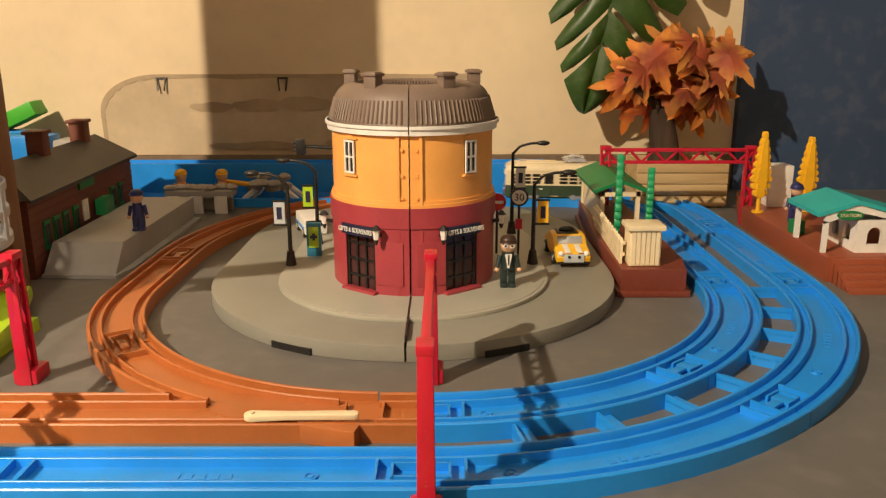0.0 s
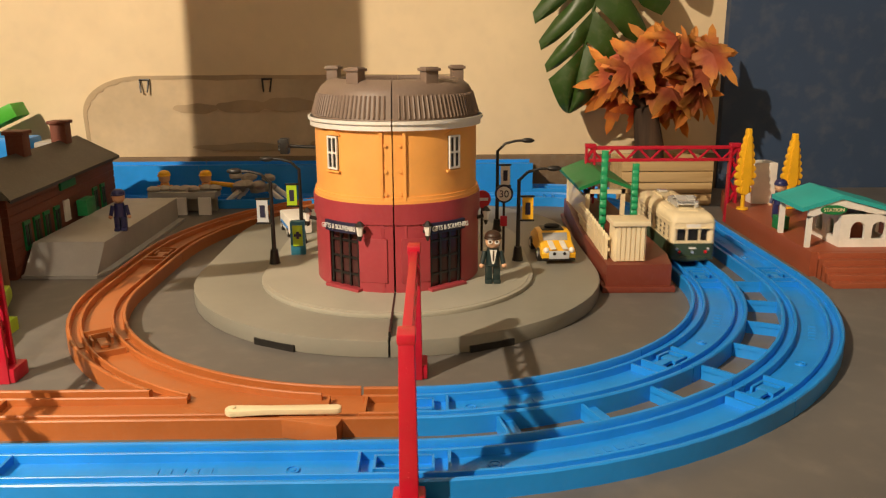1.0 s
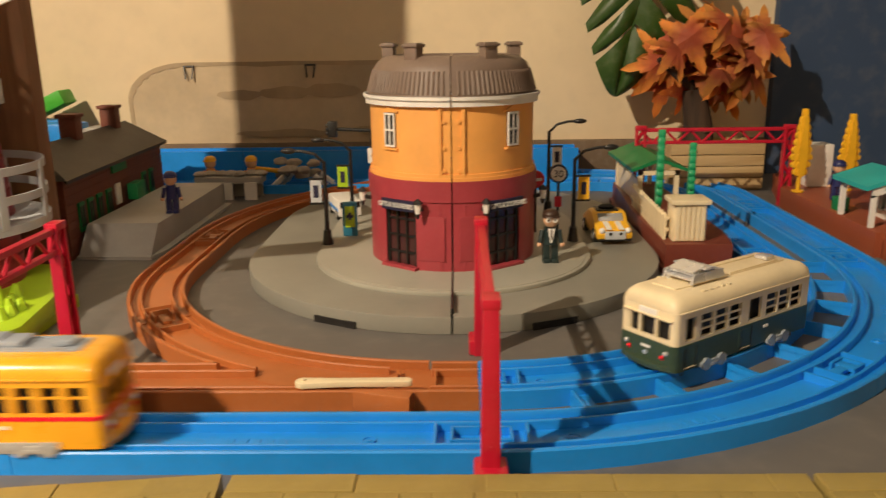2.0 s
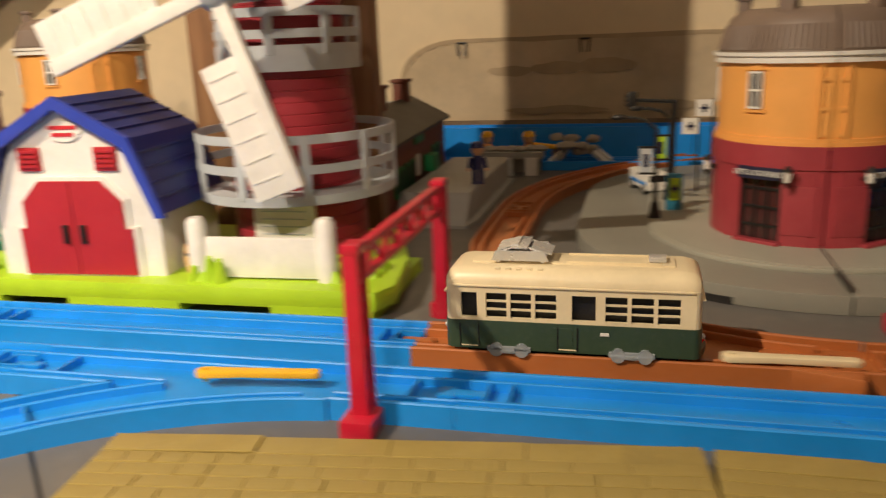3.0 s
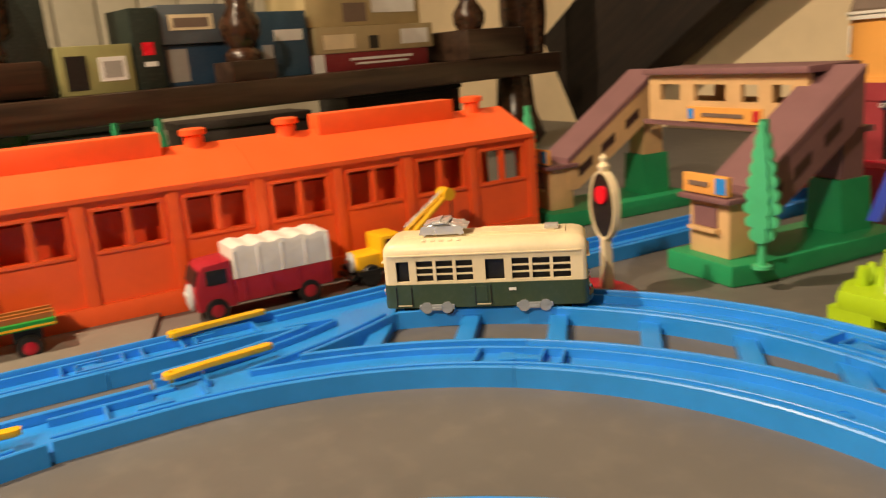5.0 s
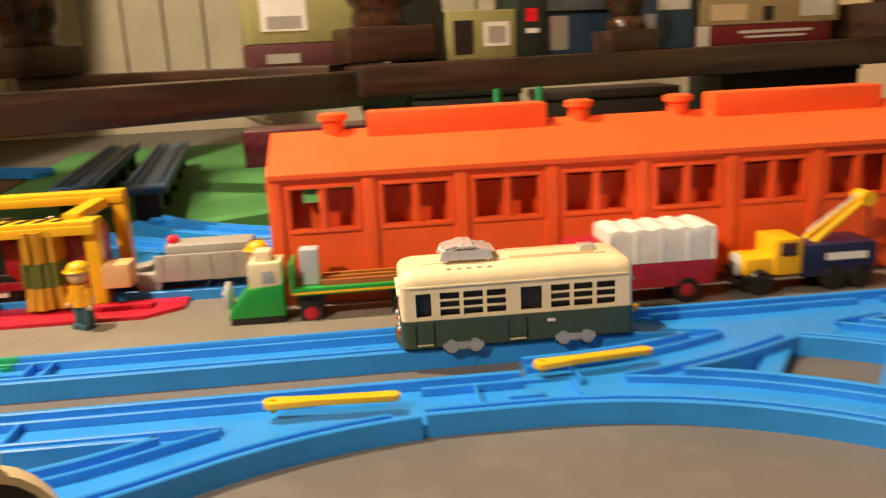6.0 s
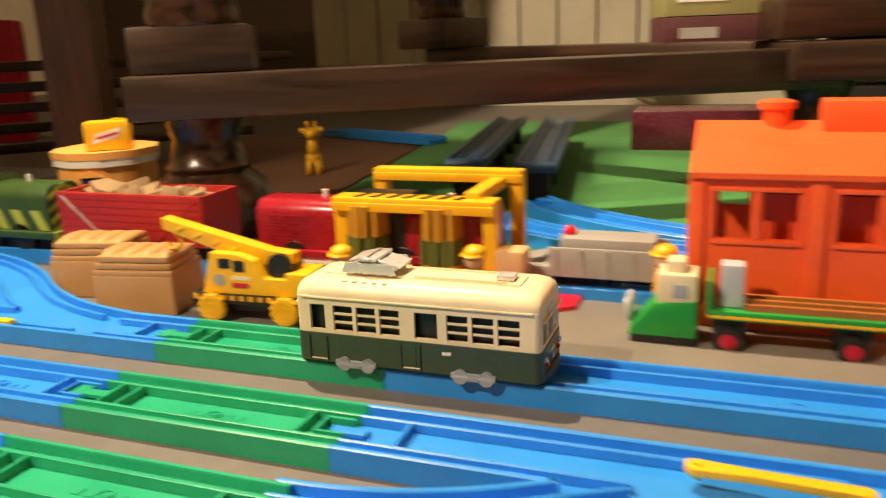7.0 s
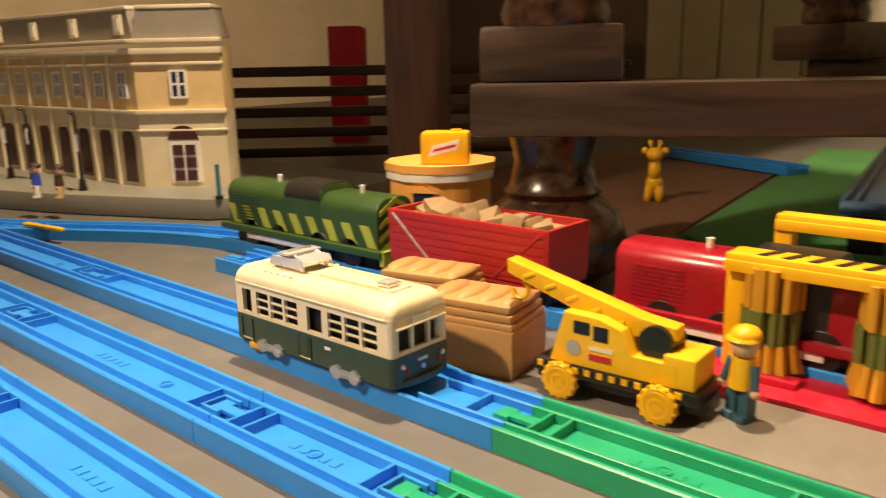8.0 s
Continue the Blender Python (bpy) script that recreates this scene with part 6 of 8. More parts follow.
part("box_stand", cube(-0.08, 0.08, -0.03, 0.03, 0, 0.045), BLACK, tr)
part("trailer", cube(-0.075, 0.04, -0.018, 0.018, 0.055, 0.085, 0.004), BLUE, tr)
part("cab", cube(0.045, 0.075, -0.018, 0.018, 0.055, 0.08, 0.004), GREY, tr)
for x in (-0.05, -0.02, 0.055):
    part("wheel", rod(bmesh.new(), (x, -0.019, 0.053), (x, 0.019, 0.053), 0.008), BLACK, tr)
tp = thing("toy_dumper", pose(-0.535, 1.047, 0.0), "green toy tipper with its body raised", "toy lorry")
part("box_stand", cube(-0.03, 0.03, -0.02, 0.025, 0, 0.074), BLACK, tp)
part("chassis", cube(-0.026, 0.03, -0.015, 0.015, 0.0738, 0.084, 0.002), BLUE, tp)
part("tipper_body", cube(-0.03, 0.03, -0.017, 0.017, -0.008, 0.01, 0.002), mat("leaf_green_plastic", (0.05, 0.4, 0.02), 0.4), tp, m=pose(0.006, 0, 0.1, 0, -24, 0))
# ---- the orange engine shed ----
shed = thing("engine_shed", pose(-0.834, 0.001, 0, 0, 0, 90), "long orange plastic toy engine shed with paired windows", "toy building")
L = 0.465
BAY = 0.0572
# local x runs along the shed, local y goes to the back
holes = []
for i in range(8):
    a = 0.0125 + BAY * i + (0.002 if i > 3 else 0.0)
    holes += [(a, a + 0.017, 0.051, 0.0755), (a + 0.022, a + 0.039, 0.051, 0.0755)]
for y, nm in ((0.003, "front_wall"), (0.09, "back_wall")):
    bm = bmesh.new()
    frame_wall(bm, 0, L, 0, 0.084, y, 0.003, holes if y < 0.01 else holes[:2])
    w = part(nm, bm, ORANGE, shed)
    if y < 0.01:
        for i in range(8):
            a = holes[2 * i][0]
            fr = part("window_frame", cube(a - 0.0025, a + 0.0415, -0.0012, 0.0003, 0.0757, 0.078, 0.0004), ORANGE, w)
            part("window_sill", cube(a - 0.0025, a + 0.0415, -0.0014, 0.0003, 0.0482, 0.0507, 0.0004), ORANGE, w)
            for x in (a - 0.0022, a + 0.0195, a + 0.0412):
                part("window_post", cube(x - 0.0011, x + 0.0011, -0.0011, 0.0003, 0.0505, 0.076), ORANGE, w)
        for i in range(9):
            x = 0.003 + BAY * i + (0.002 if i > 4 else 0.001 if i == 4 else 0.0)
            part("pilaster", cube(x - 0.004, x + 0.004, -0.0022, 0.0003, 0.0, 0.084, 0.0006), ORANGE, w)
        part("plinth", cube(0, L, -0.0028, 0.0002, 0, 0.016, 0.0006), ORANGE, w)
for x in (0.0, L - 0.004):
    part("end_wall", prism([(0, 0.0), (0, 0.084), (0.0, 0.084), (0.045, 0.102), (0.09, 0.084), (0.09, 0.0), (0.07, 0.0), (0.07, 0.07), (0.02, 0.07), (0.02, 0.0)], 0.004, Matrix(((0, 1, 0, x), (1, 0, 0, 0), (0, 0, 1, 0), (0, 0, 0, 1)))), ORANGE, shed)
for sg in (-1, 1):
    q = [(0.045, 0.103), (0.045 + sg * 0.049, 0.0825), (0.045 + sg * 0.049, 0.0855), (0.045, 0.1065)]
    for k in range(2):
        part("roof", prism(q, L / 2, Matrix(((0, 1, 0, -0.0005 + k * (L / 2 + 0.0002)), (1, 0, 0, 0), (0, 0, 1, 0), (0, 0, 0, 1)))), ORANGE, shed)
for k in range(2):
    o = k * L / 2
    part("ridge_vent", cube(o + 0.062, o + 0.18, 0.034, 0.056, 0.1, 0.1175, 0.0015), ORANGE, shed)
    for x in (o + 0.04, o + 0.204):
        c = part("roof_pot", lathe([(0, 0.1), (0.007, 0.1), (0.007, 0.112), (0.0095, 0.113), (0.0095, 0.1165), (0.007, 0.1175), (0, 0.1175)], 16, at=(x, 0.045, 0)), ORANGE, shed)
part("inner_floor", cube(0.004, L - 0.004, 0.004, 0.086, 0.0, 0.002), ORANGE, shed)
# Added board behind the windows; its red stands for the lit inside.
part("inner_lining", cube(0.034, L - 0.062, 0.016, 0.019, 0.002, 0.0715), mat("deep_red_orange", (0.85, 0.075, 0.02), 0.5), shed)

# ---- road vehicles before the shed (fronts to -y) ----
def face(parent, m, r=0.0065):
    f = part("face_plate", ball(bmesh.new(), (0, 0, 0), r, 14, (1, 0.35, 1.15)), PALEBLUE, parent, "pale grey plain face plate", m=m)
    for x in (-0.35, 0.35):
        part("eye", ball(bmesh.new(), (x * r, -r * 0.33, r * 0.3), r * 0.2, 8, (1, 0.5, 1)), WHITE, f)
    return f


lorry = thing("toy_lorry", pose(-0.805, 0.217, 0.0, 0, 0, 0) @ Matrix.Scale(0.94, 4), "maroon toy lorry with a ribbed white tarpaulin", "toy lorry")
LM = mat("crimson_plastic", (0.36, 0.015, 0.03), 0.36, dirt=0.03)
part("bed", cube(-0.0165, 0.0165, -0.02, 0.05, 0.011, 0.0275, 0.001), LM, lorry)
for i in range(4):
    for s in (-1, 1):
        part("bed_rib", cube(s * 0.0168 - 0.0006, s * 0.0168 + 0.0006, -0.014 + 0.019 * i, -0.0125 + 0.019 * i, 0.012, 0.027), LM, lorry)
cab = [(-0.046, 0.009), (-0.047, 0.022), (-0.042, 0.038), (-0.04, 0.04), (-0.021, 0.0415), (-0.02, 0.009)]
part("cab", prism(cab, 0.032, Matrix(((0, 1, 0, -0.016), (1, 0, 0, 0), (0, 0, 1, 0), (0, 0, 0, 1))), bevel=0.0015), LM, lorry)
for s in (-1, 1):
    part("side_window", cube(s * 0.0162 - 0.0006, s * 0.0162 + 0.0006, -0.039, -0.025, 0.0265, 0.0365, 0.0004), BLACK, lorry)
part("windscreen", cube(-0.0135, 0.0135, -0.0006, 0.0006, -0.005, 0.005), BLACK, lorry, m=pose(0, -0.0448, 0.032, -18, 0, 0))
face(lorry, pose(0, -0.0475, 0.017), 0.0085)
bm = bmesh.new()
n = 24
pts = [(-0.02 + 0.07 * i / n, 0.049 + 0.0017 * math.sin(math.pi * 5 * i / n) ** 2) for i in range(n + 1)]
tarp = [(-0.02, 0.027)] + pts + [(0.05, 0.027)]
part("tarpaulin", prism(tarp, 0.034, Matrix(((0, 1, 0, -0.017), (1, 0, 0, 0), (0, 0, 1, 0), (0, 0, 0, 1))), bevel=0.0025), WHITE, lorry)
for i in range(5):
    for s in (-1, 1):
        part("tarp_fold", rod(bmesh.new(), (s * 0.0168, -0.0185 + 0.0168 * i, 0.028), (s * 0.0168, -0.0185 + 0.0168 * i, 0.047), 0.0013, seg=6), WHITE, lorry)
for x in (-0.014, 0.014):
    for y in (-0.034, 0.032):
        wheel(lorry, x, y, 0.0085, 0.006, BLACK, LM)

tow = thing("toy_tow_truck", pose(-0.806, 0.327, 0.0), "yellow and navy toy breakdown lorry with crane arm", "toy lorry")
NV = mat("navy_blue_paint", (0.012, 0.018, 0.07), 0.3, dirt=0.02)
part("bed", cube(-0.014, 0.014, -0.006, 0.04, 0.009, 0.029, 0.001), NV, tow)
part("bonnet", cube(-0.0115, 0.0115, -0.042, -0.022, 0.011, 0.0225, 0.0025), YELLOW, tow)
part("cab", cube(-0.0135, 0.0135, -0.024, -0.0065, 0.011, 0.034, 0.0022), YELLOW, tow)
for s in (-1, 1):
    part("side_window", cube(s * 0.0137 - 0.0005, s * 0.0137 + 0.0005, -0.0205, -0.0105, 0.0235, 0.0315, 0.0003), SMOKE_DARK, tow)
    part("side_letters", cube(s * 0.0142 - 0.0003, s * 0.0142 + 0.0003, 0.008, 0.034, 0.019, 0.0235), WHITEINK, tow)
    part("mudguard", cube(s * 0.013 - 0.003, s * 0.013 + 0.003, -0.044, -0.026, 0.009, 0.0125, 0.001), BLACK, tow)
face(tow, pose(0, -0.0425, 0.0165), 0.0068)
part("bumper", cube(-0.013, 0.013, -0.048, -0.044, 0.006, 0.009, 0.001), BLACK, tow)
for s in (-1, 1):
    part("crane_arm", rod(bmesh.new(), (s * 0.005, 0.004, 0.028), (s * 0.003, 0.037, 0.053), 0.0024, 0.0018), YELLOW, tow)
part("crane_head", rod(bmesh.new(), (-0.006, 0.038, 0.0535), (0.006, 0.038, 0.0535), 0.0048, seg=16), YELLOW, tow)
part("crane_cable", rod(bmesh.new(), (0, 0.002, 0.034), (0, 0.036, 0.057), 0.0009, seg=6), CHROME, tow)
part("cable_drop", rod(bmesh.new(), (0, 0.042, 0.052), (0, 0.0425, 0.03), 0.0007, seg=6), BLACK, tow)
for x in (-0.012, 0.012):
    for y in (-0.033, 0.014, 0.031):
        wheel(tow, x, y, 0.0078, 0.006, BLACK, BLACK)

GR = mat("bright_green_paint", (0.01, 0.3, 0.05), 0.3, dirt=0.02)
tri = thing("toy_three_wheeler", pose(-0.812, 0.0, 0.0), "green toy three-wheeler with flat trailer", "toy lorry")
nose = [(-0.026, 0.006), (-0.024, 0.012), (-0.013, 0.0245), (0.008, 0.0265), (0.008, 0.006)]
part("body", prism(nose, 0.024, Matrix(((0, 1, 0, -0.012), (1, 0, 0, 0), (0, 0, 1, 0), (0, 0, 0, 1))), bevel=0.0025), GR, tri)
part("skirt", cube(-0.0125, 0.0125, -0.024, 0.008, 0.003, 0.0075, 0.0015), BLACK, tri)
part("cab_top", cube(-0.0105, 0.0105, -0.012, 0.0075, 0.0235, 0.0395, 0.002), CREAM, tri)
part("roof_hump", cube(-0.0065, 0.0065, -0.008, 0.002, 0.038, 0.0455, 0.0018), CREAM, tri)
for s in (-1, 1):
    part("side_window", cube(s * 0.0107 - 0.0005, s * 0.0107 + 0.0005, -0.004, 0.0035, 0.0275, 0.0345, 0.0005), SMOKE, tri)
face(tri, pose(0, -0.0255, 0.0185), 0.0075)
part("trailer_bed", cube(-0.0125, 0.0125, 0.013, 0.094, 0.0185, 0.023, 0.0006), GR, tri)
part("trailer_edge", cube(-0.0129, 0.0129, 0.013, 0.094, 0.0195, 0.0208), YELLOW, tri)
part("head_board", cube(-0.0125, 0.0125, 0.012, 0.0145, 0.02, 0.038, 0.0006), GR, tri)
for x in (-0.008, 0.0, 0.008):
    part("deck_rail", cube(x - 0.0012, x + 0.0012, 0.03, 0.093, 0.023, 0.0262), BROWN, tri)
part("block_load", cube(-0.006, 0.006, 0.018, 0.029, 0.023, 0.0445, 0.0012), PALEBLUE, tri)
for y in (0.023, 0.078):
    part("underframe", cube(-0.009, 0.009, y - 0.008, y + 0.008, 0.011, 0.0187), BLACK, tri)
    for x in (-0.0105, 0.0105):
        wheel(tri, x, y, 0.0075, 0.0045, BLACK, RED)

# ---- rail crane on the ground beside the rails ----
crane = thing("toy_crane", pose(-0.796, -0.239, 0.0, 0, 0, 3) @ Matrix.Scale(0.89, 4), "yellow toy mobile crane with black hazard edge", "toy crane")
part("chassis", cube(-0.0155, 0.0155, -0.042, 0.046, 0.012, 0.0185, 0.0008), BLACK, crane)
for s in (-1, 1):
    for i in range(12):
        part("hazard_mark", cube(s * 0.0157 - 0.0004, s * 0.0157 + 0.0004, -0.04 + 0.0068 * i, -0.0368 + 0.0068 * i, 0.0148, 0.018), YELLOW, crane)
part("under_block", cube(-0.009, 0.009, -0.044, 0.048, 0.006, 0.0125), BLACK, crane)
cabp = [(-0.034, 0.0185), (-0.026, 0.046), (-0.006, 0.0455), (0.006, 0.0415), (0.012, 0.03), (0.034, 0.03), (0.035, 0.0185)]
part("cab", prism(cabp, 0.028, Matrix(((0, 1, 0, -0.014), (1, 0, 0, 0), (0, 0, 1, 0), (0, 0, 0, 1))), bevel=0.0012), YELLOW, crane)
for s in (-1, 1):
    part("cab_window", cube(s * 0.0141 - 0.0005, s * 0.0141 + 0.0005, -0.02, -0.011, 0.036, 0.0425, 0.0003), BLACK, crane)
    part("cab_window", cube(s * 0.0141 - 0.0005, s * 0.0141 + 0.0005, -0.009, -0.001, 0.034, 0.0415, 0.0003), BLACK, crane)
    part("badge", rod(bmesh.new(), (s * 0.0138, -0.02, 0.028), (s * 0.0145, -0.02, 0.028), 0.004, seg=18), GREY, crane)
    part("red_label", cube(s * 0.0141 - 0.0005, s * 0.0141 + 0.0005, -0.011, 0.001, 0.0235, 0.0265), REDINK, crane)
    part("yellow_label", cube(s * 0.0141 - 0.0004, s * 0.0141 + 0.0004, -0.011, 0.002, 0.0285, 0.031), CREAM, crane)
part("counterweight", cube(-0.0135, 0.0135, 0.027, 0.043, 0.0185, 0.034, 0.0012), YELLOW, crane)
part("winch", rod(bmesh.new(), (-0.009, 0.021, 0.037), (0.009, 0.021, 0.037), 0.0085, seg=18), BLACK, crane)
jib = part("jib", prism([(-0.066, 0.0585), (-0.066, 0.066), (0.012, 0.047), (0.03, 0.045), (0.03, 0.0385), (0.0, 0.0365)], 0.011, Matrix(((0, 1, 0, -0.0055), (1, 0, 0, 0), (0, 0, 1, 0), (0, 0, 0, 1))), bevel=0.0008), YELLOW, crane)
for s in (-1, 1):
    for i in range(5):
        y = -0.055 + 0.013 * i
        z = 0.0575 - 0.0042 * i
        part("jib_web", rod(bmesh.new(), (s * 0.0054, y, z), (s * 0.0054, y + 0.0065, z + 0.003), 0.0013, seg=6), YELLOW, jib)
hk = [(0.0052 * math.cos(radians(70 - 24 * i)), 0.0052 * math.sin(radians(70 - 24 * i))) for i in range(11)]
hook = bmesh.new()
prev = None
for u, w in [(0.0, 0.011)] + hk:
    ring = [hook.verts.new((0.0017 * math.cos(radians(60 * j)), -0.061 + u * (1 + 0.3 * math.sin(radians(60 * j)) * 0.9), 0.049 + w * (1 + 0.3 * math.sin(radians(60 * j)) * 0.9))) for j in range(6)]
    if prev:
        for j in range(6):
            hook.faces.new((prev[j], prev[(j + 1) % 6], ring[(j + 1) % 6], ring[j]))
    prev = ring
bmesh.ops.recalc_face_normals(hook, faces=hook.faces)
part("hook", hook, YELLOW, crane)
for x in (-0.0165, 0.0165):
    for y in (-0.026, 0.027):
        w = part("wheel", lathe([(0, -0.0024), (0.0086, -0.0024), (0.0094, -0.0016), (0.0094, 0.0016), (0.0086, 0.0024), (0, 0.0024)], 28), YELLOW, crane, m=pose(x, y, 0.0099, 0, 90, 0))
        for i in range(14):
            a = radians(i * 360 / 14)
            part("tread", cube(-0.0006, 0.0006, -0.0008, 0.0008, -0.0022, 0.0022), YELLOW, w, m=pose(0.0093 * math.cos(a), 0.0093 * math.sin(a), 0, 0, 0, math.degrees(a)))
        for r in (0.0065, 0.003):
            part("wheel_ring", lathe([(r - 0.0006, -0.0028), (r + 0.0006, -0.0028), (r + 0.0006, 0.0028), (r - 0.0006, 0.0028), (r - 0.0006, -0.0028)], 24), YELLOW, w)

# ---- crates ----
WOODP = mat("light_brown_plastic", (0.5, 0.27, 0.1), 0.5, dirt=0.05)
for x, y, rz, lab in ((-0.797, -0.319, 10, "close to the rails"), (-0.819, -0.375, 12, "beside another load")):
    c = thing("cargo_block", pose(x, y, 0, 0, 0, rz), "light brown moulded toy sack load, %s" % lab, "toy cargo", "cargo blocks")
    part("box", cube(-0.02, 0.02, -0.026, 0.026, 0, 0.024, 0.0008), WOODP, c)
    for k in range(3):
        part("sack_layer", cube(-0.0195 + 0.0008 * k, 0.0195 - 0.0008 * k, -0.0255 + 0.001 * k, 0.0255 - 0.001 * k, 0.0236 + 0.0042 * k, 0.0276 + 0.0042 * k, 0.0014), WOODP, c)
    for i in range(4):
        part("sack", ball(bmesh.new(), (0, -0.019 + 0.0127 * i, 0.0355), 0.0075, 12, (2.2, 0.85, 0.42)), WOODP, c)

# ---- wash gantry with brushes, and its workmen ----
wash = thing("wash_plant", pose(-0.868, -0.165, 0), "yellow toy train wash on a red base with brushes", "toy wash plant")
part("base", slab([(0.043, -0.05), (0.043, 0.085), (0.028, 0.106), (-0.062, 0.106), (-0.062, -0.066), (0.022, -0.066)], 0, 0.0062, 0.0015), RED, wash)
for y in (-0.02, 0.06, 0.078):
    part("base_block", cube(0.02, 0.03, y - 0.009, y + 0.009, 0.006, 0.0095, 0.001), RED, wash)
for x, z, wd in ((0.012, 0.0625, 0.009), (-0.05, 0.0705, 0.006)):
    fr = part("frame_top", cube(x - wd, x + wd, -0.05, 0.056, z - 0.005, z, 0.0015), YELLOW, wash)
    for y in (-0.046, 0.052):
        part("frame_leg", cube(x - 0.005, x + 0.005, y - 0.0045, y + 0.0045, 0.005, z - 0.002, 0.0012), YELLOW, fr)
    part("frame_lip", cube(x + wd - 0.002, x + wd + 0.001, -0.05, 0.056, z - 0.0085, z - 0.003, 0.0006), YELLOW, fr)
    if x > 0:
        for i in range(7):
            part("hazard_stripe", prism([(0, 0), (0.004, 0), (0.0085, 0.012), (0.0045, 0.012)], 0.0006, Matrix(((0, 0, -1, x + 0.006), (1, 0, 0, -0.036 + 0.011 * i), (0, 1, 0, z - 0.0001), (0, 0, 0, 1)))), BLACK, fr)
part("cross_bar", cube(-0.05, 0.012, 0.035, 0.045, 0.059, 0.066, 0.001), YELLOW, wash)
part("water_block", cube(0.004, 0.022, 0.056, 0.074, 0.018, 0.034, 0.0025), TAN, wash)
BRUSH = mat("brush_plastic", (0.55, 0.28, 0.02), 0.6, dirt=0.05)
BRUSHG = mat("brush_green_band", (0.12, 0.16, 0.03), 0.6, dirt=0.05)
random.seed(31)
for y in (-0.03, 0.02):
    for z0, z1, mm, r in ((0.007, 0.022, BRUSH, 0.0165), (0.022, 0.038, BRUSHG, 0.0145), (0.038, 0.0575, BRUSH, 0.0155)):
        b = part("brush", rod(bmesh.new(), (0.012, y, z0), (0.012, y, z1), 0.0085, 0.0085, 12), mm, wash)
        low = z0 < 0.01
        for i in range(15):
            a = radians(24 * i + random.uniform(-7, 7))
            rr = 0.0108 + random.uniform(-0.0008, 0.0012)
            foot = rr + (random.uniform(0.001, 0.004) if low else 0)
            part("bristle_tuft", rod(bmesh.new(), (0.012 + math.cos(a) * foot, y + math.sin(a) * foot, z0 + (random.uniform(0, 0.002) if low else 0)), (0.012 + math.cos(a) * rr, y + math.sin(a) * rr, z1), 0.0029 if low else 0.0024, 0.0024, 6), mm, b)
figure(pose(-0.803, -0.187, 0.0034, 0, 0, 70), "toy_figure", "toy workman with yellow hard hat on the grey apron", YELLOW, TEAL, SKIN, YELLOW, 1, h=0.045)
figure(pose(-0.818, -0.112, 0.0034, 0, 0, 60), "toy_figure", "toy workman with yellow hard hat on the grey apron", MUSTARD, TEAL, SKIN, YELLOW, h=0.045)

# ---- rolling stock on the yard road ----
def diesel(m, label, paint, stripes=None):
    t = thing("toy_locomotive", m, label, "toy locomotive", "toy locomotives")
    hood = arch(0.03, 0.05, 0.009, 0.02)
    for y0, y1, nm, hh in ((-0.075, -0.012, "bonnet", 0.0), (0.022, 0.072, "bonnet", 0.0), (-0.0125, 0.0225, "cab", 0.004)):
        p = [(x, z + (hh if z > 0.03 else 0)) for x, z in hood]
        part(nm, prism(p, y1 - y0, pose(0, y0, 0), bevel=0.0012), paint if nm == "bonnet" else (paint if stripes else BLACK), t)
    part("cab_roof", prism([(x * 1.02, z + 0.0045) for x, z in arch(0.03, 0.05, 0.009, 0.04)], 0.034, pose(0, -0.012, 0)), BLACK, t)
    part("footplate", cube(-0.019, 0.019, -0.08, 0.077, 0.0165, 0.021, 0.0008), paint, t)
    part("underframe", cube(-0.012, 0.012, -0.07, 0.067, 0.008, 0.017), BLACK, t)
    for y in (-0.05, -0.02, 0.02, 0.048):
        for x in (-0.0135, 0.0135):
            wheel(t, x, y, 0.0095, 0.004, BLACK, BLACK, z=0.0165)
    for s in (-1, 1):
        part("coupling_rod", cube(s * 0.0165 - 0.001, s * 0.0165 + 0.001, -0.052, 0.022, 0.0125, 0.0165, 0.0008), WHITE, t)
        for i in range(9):
            part("louvre", cube(s * 0.0151 - 0.0004, s * 0.0151 + 0.0004, -0.066, -0.04, 0.024 + 0.002 * i, 0.0251 + 0.002 * i), paint, t)
        if stripes:
            for i in range(9):
                y = -0.074 + 0.0165 * i
                part("wasp_stripe", prism([(0, 0.0215), (0.0075, 0.0215), (0.001, 0.034), (-0.0065, 0.034)], 0.0006, Matrix(((0, 1, 0, s * 0.0152 - 0.0003), (1, 0, 0, y + 0.006), (0, 0, 1, 0), (0, 0, 0, 1)))), stripes, t)
    if stripes:
        for i in range(4):
            for s in (-1, 1):
                part("chevron", prism([(0, 0.024 + 0.0075 * i), (s * 0.013, 0.0175 + 0.0075 * i), (s * 0.013, 0.0205 + 0.0075 * i), (0, 0.0275 + 0.0075 * i)], 0.0008, pose(0, 0.0716, 0)), stripes, t)
    part("buffer_beam", cube(-0.017, 0.017, 0.075, 0.0785, 0.012, 0.021), stripes or paint, t)
    for y in (-0.035, 0.045):
        part("whistle", rod(bmesh.new(), (0, y, 0.049), (0, y, 0.0545), 0.0016), WHITE, t)
    return t


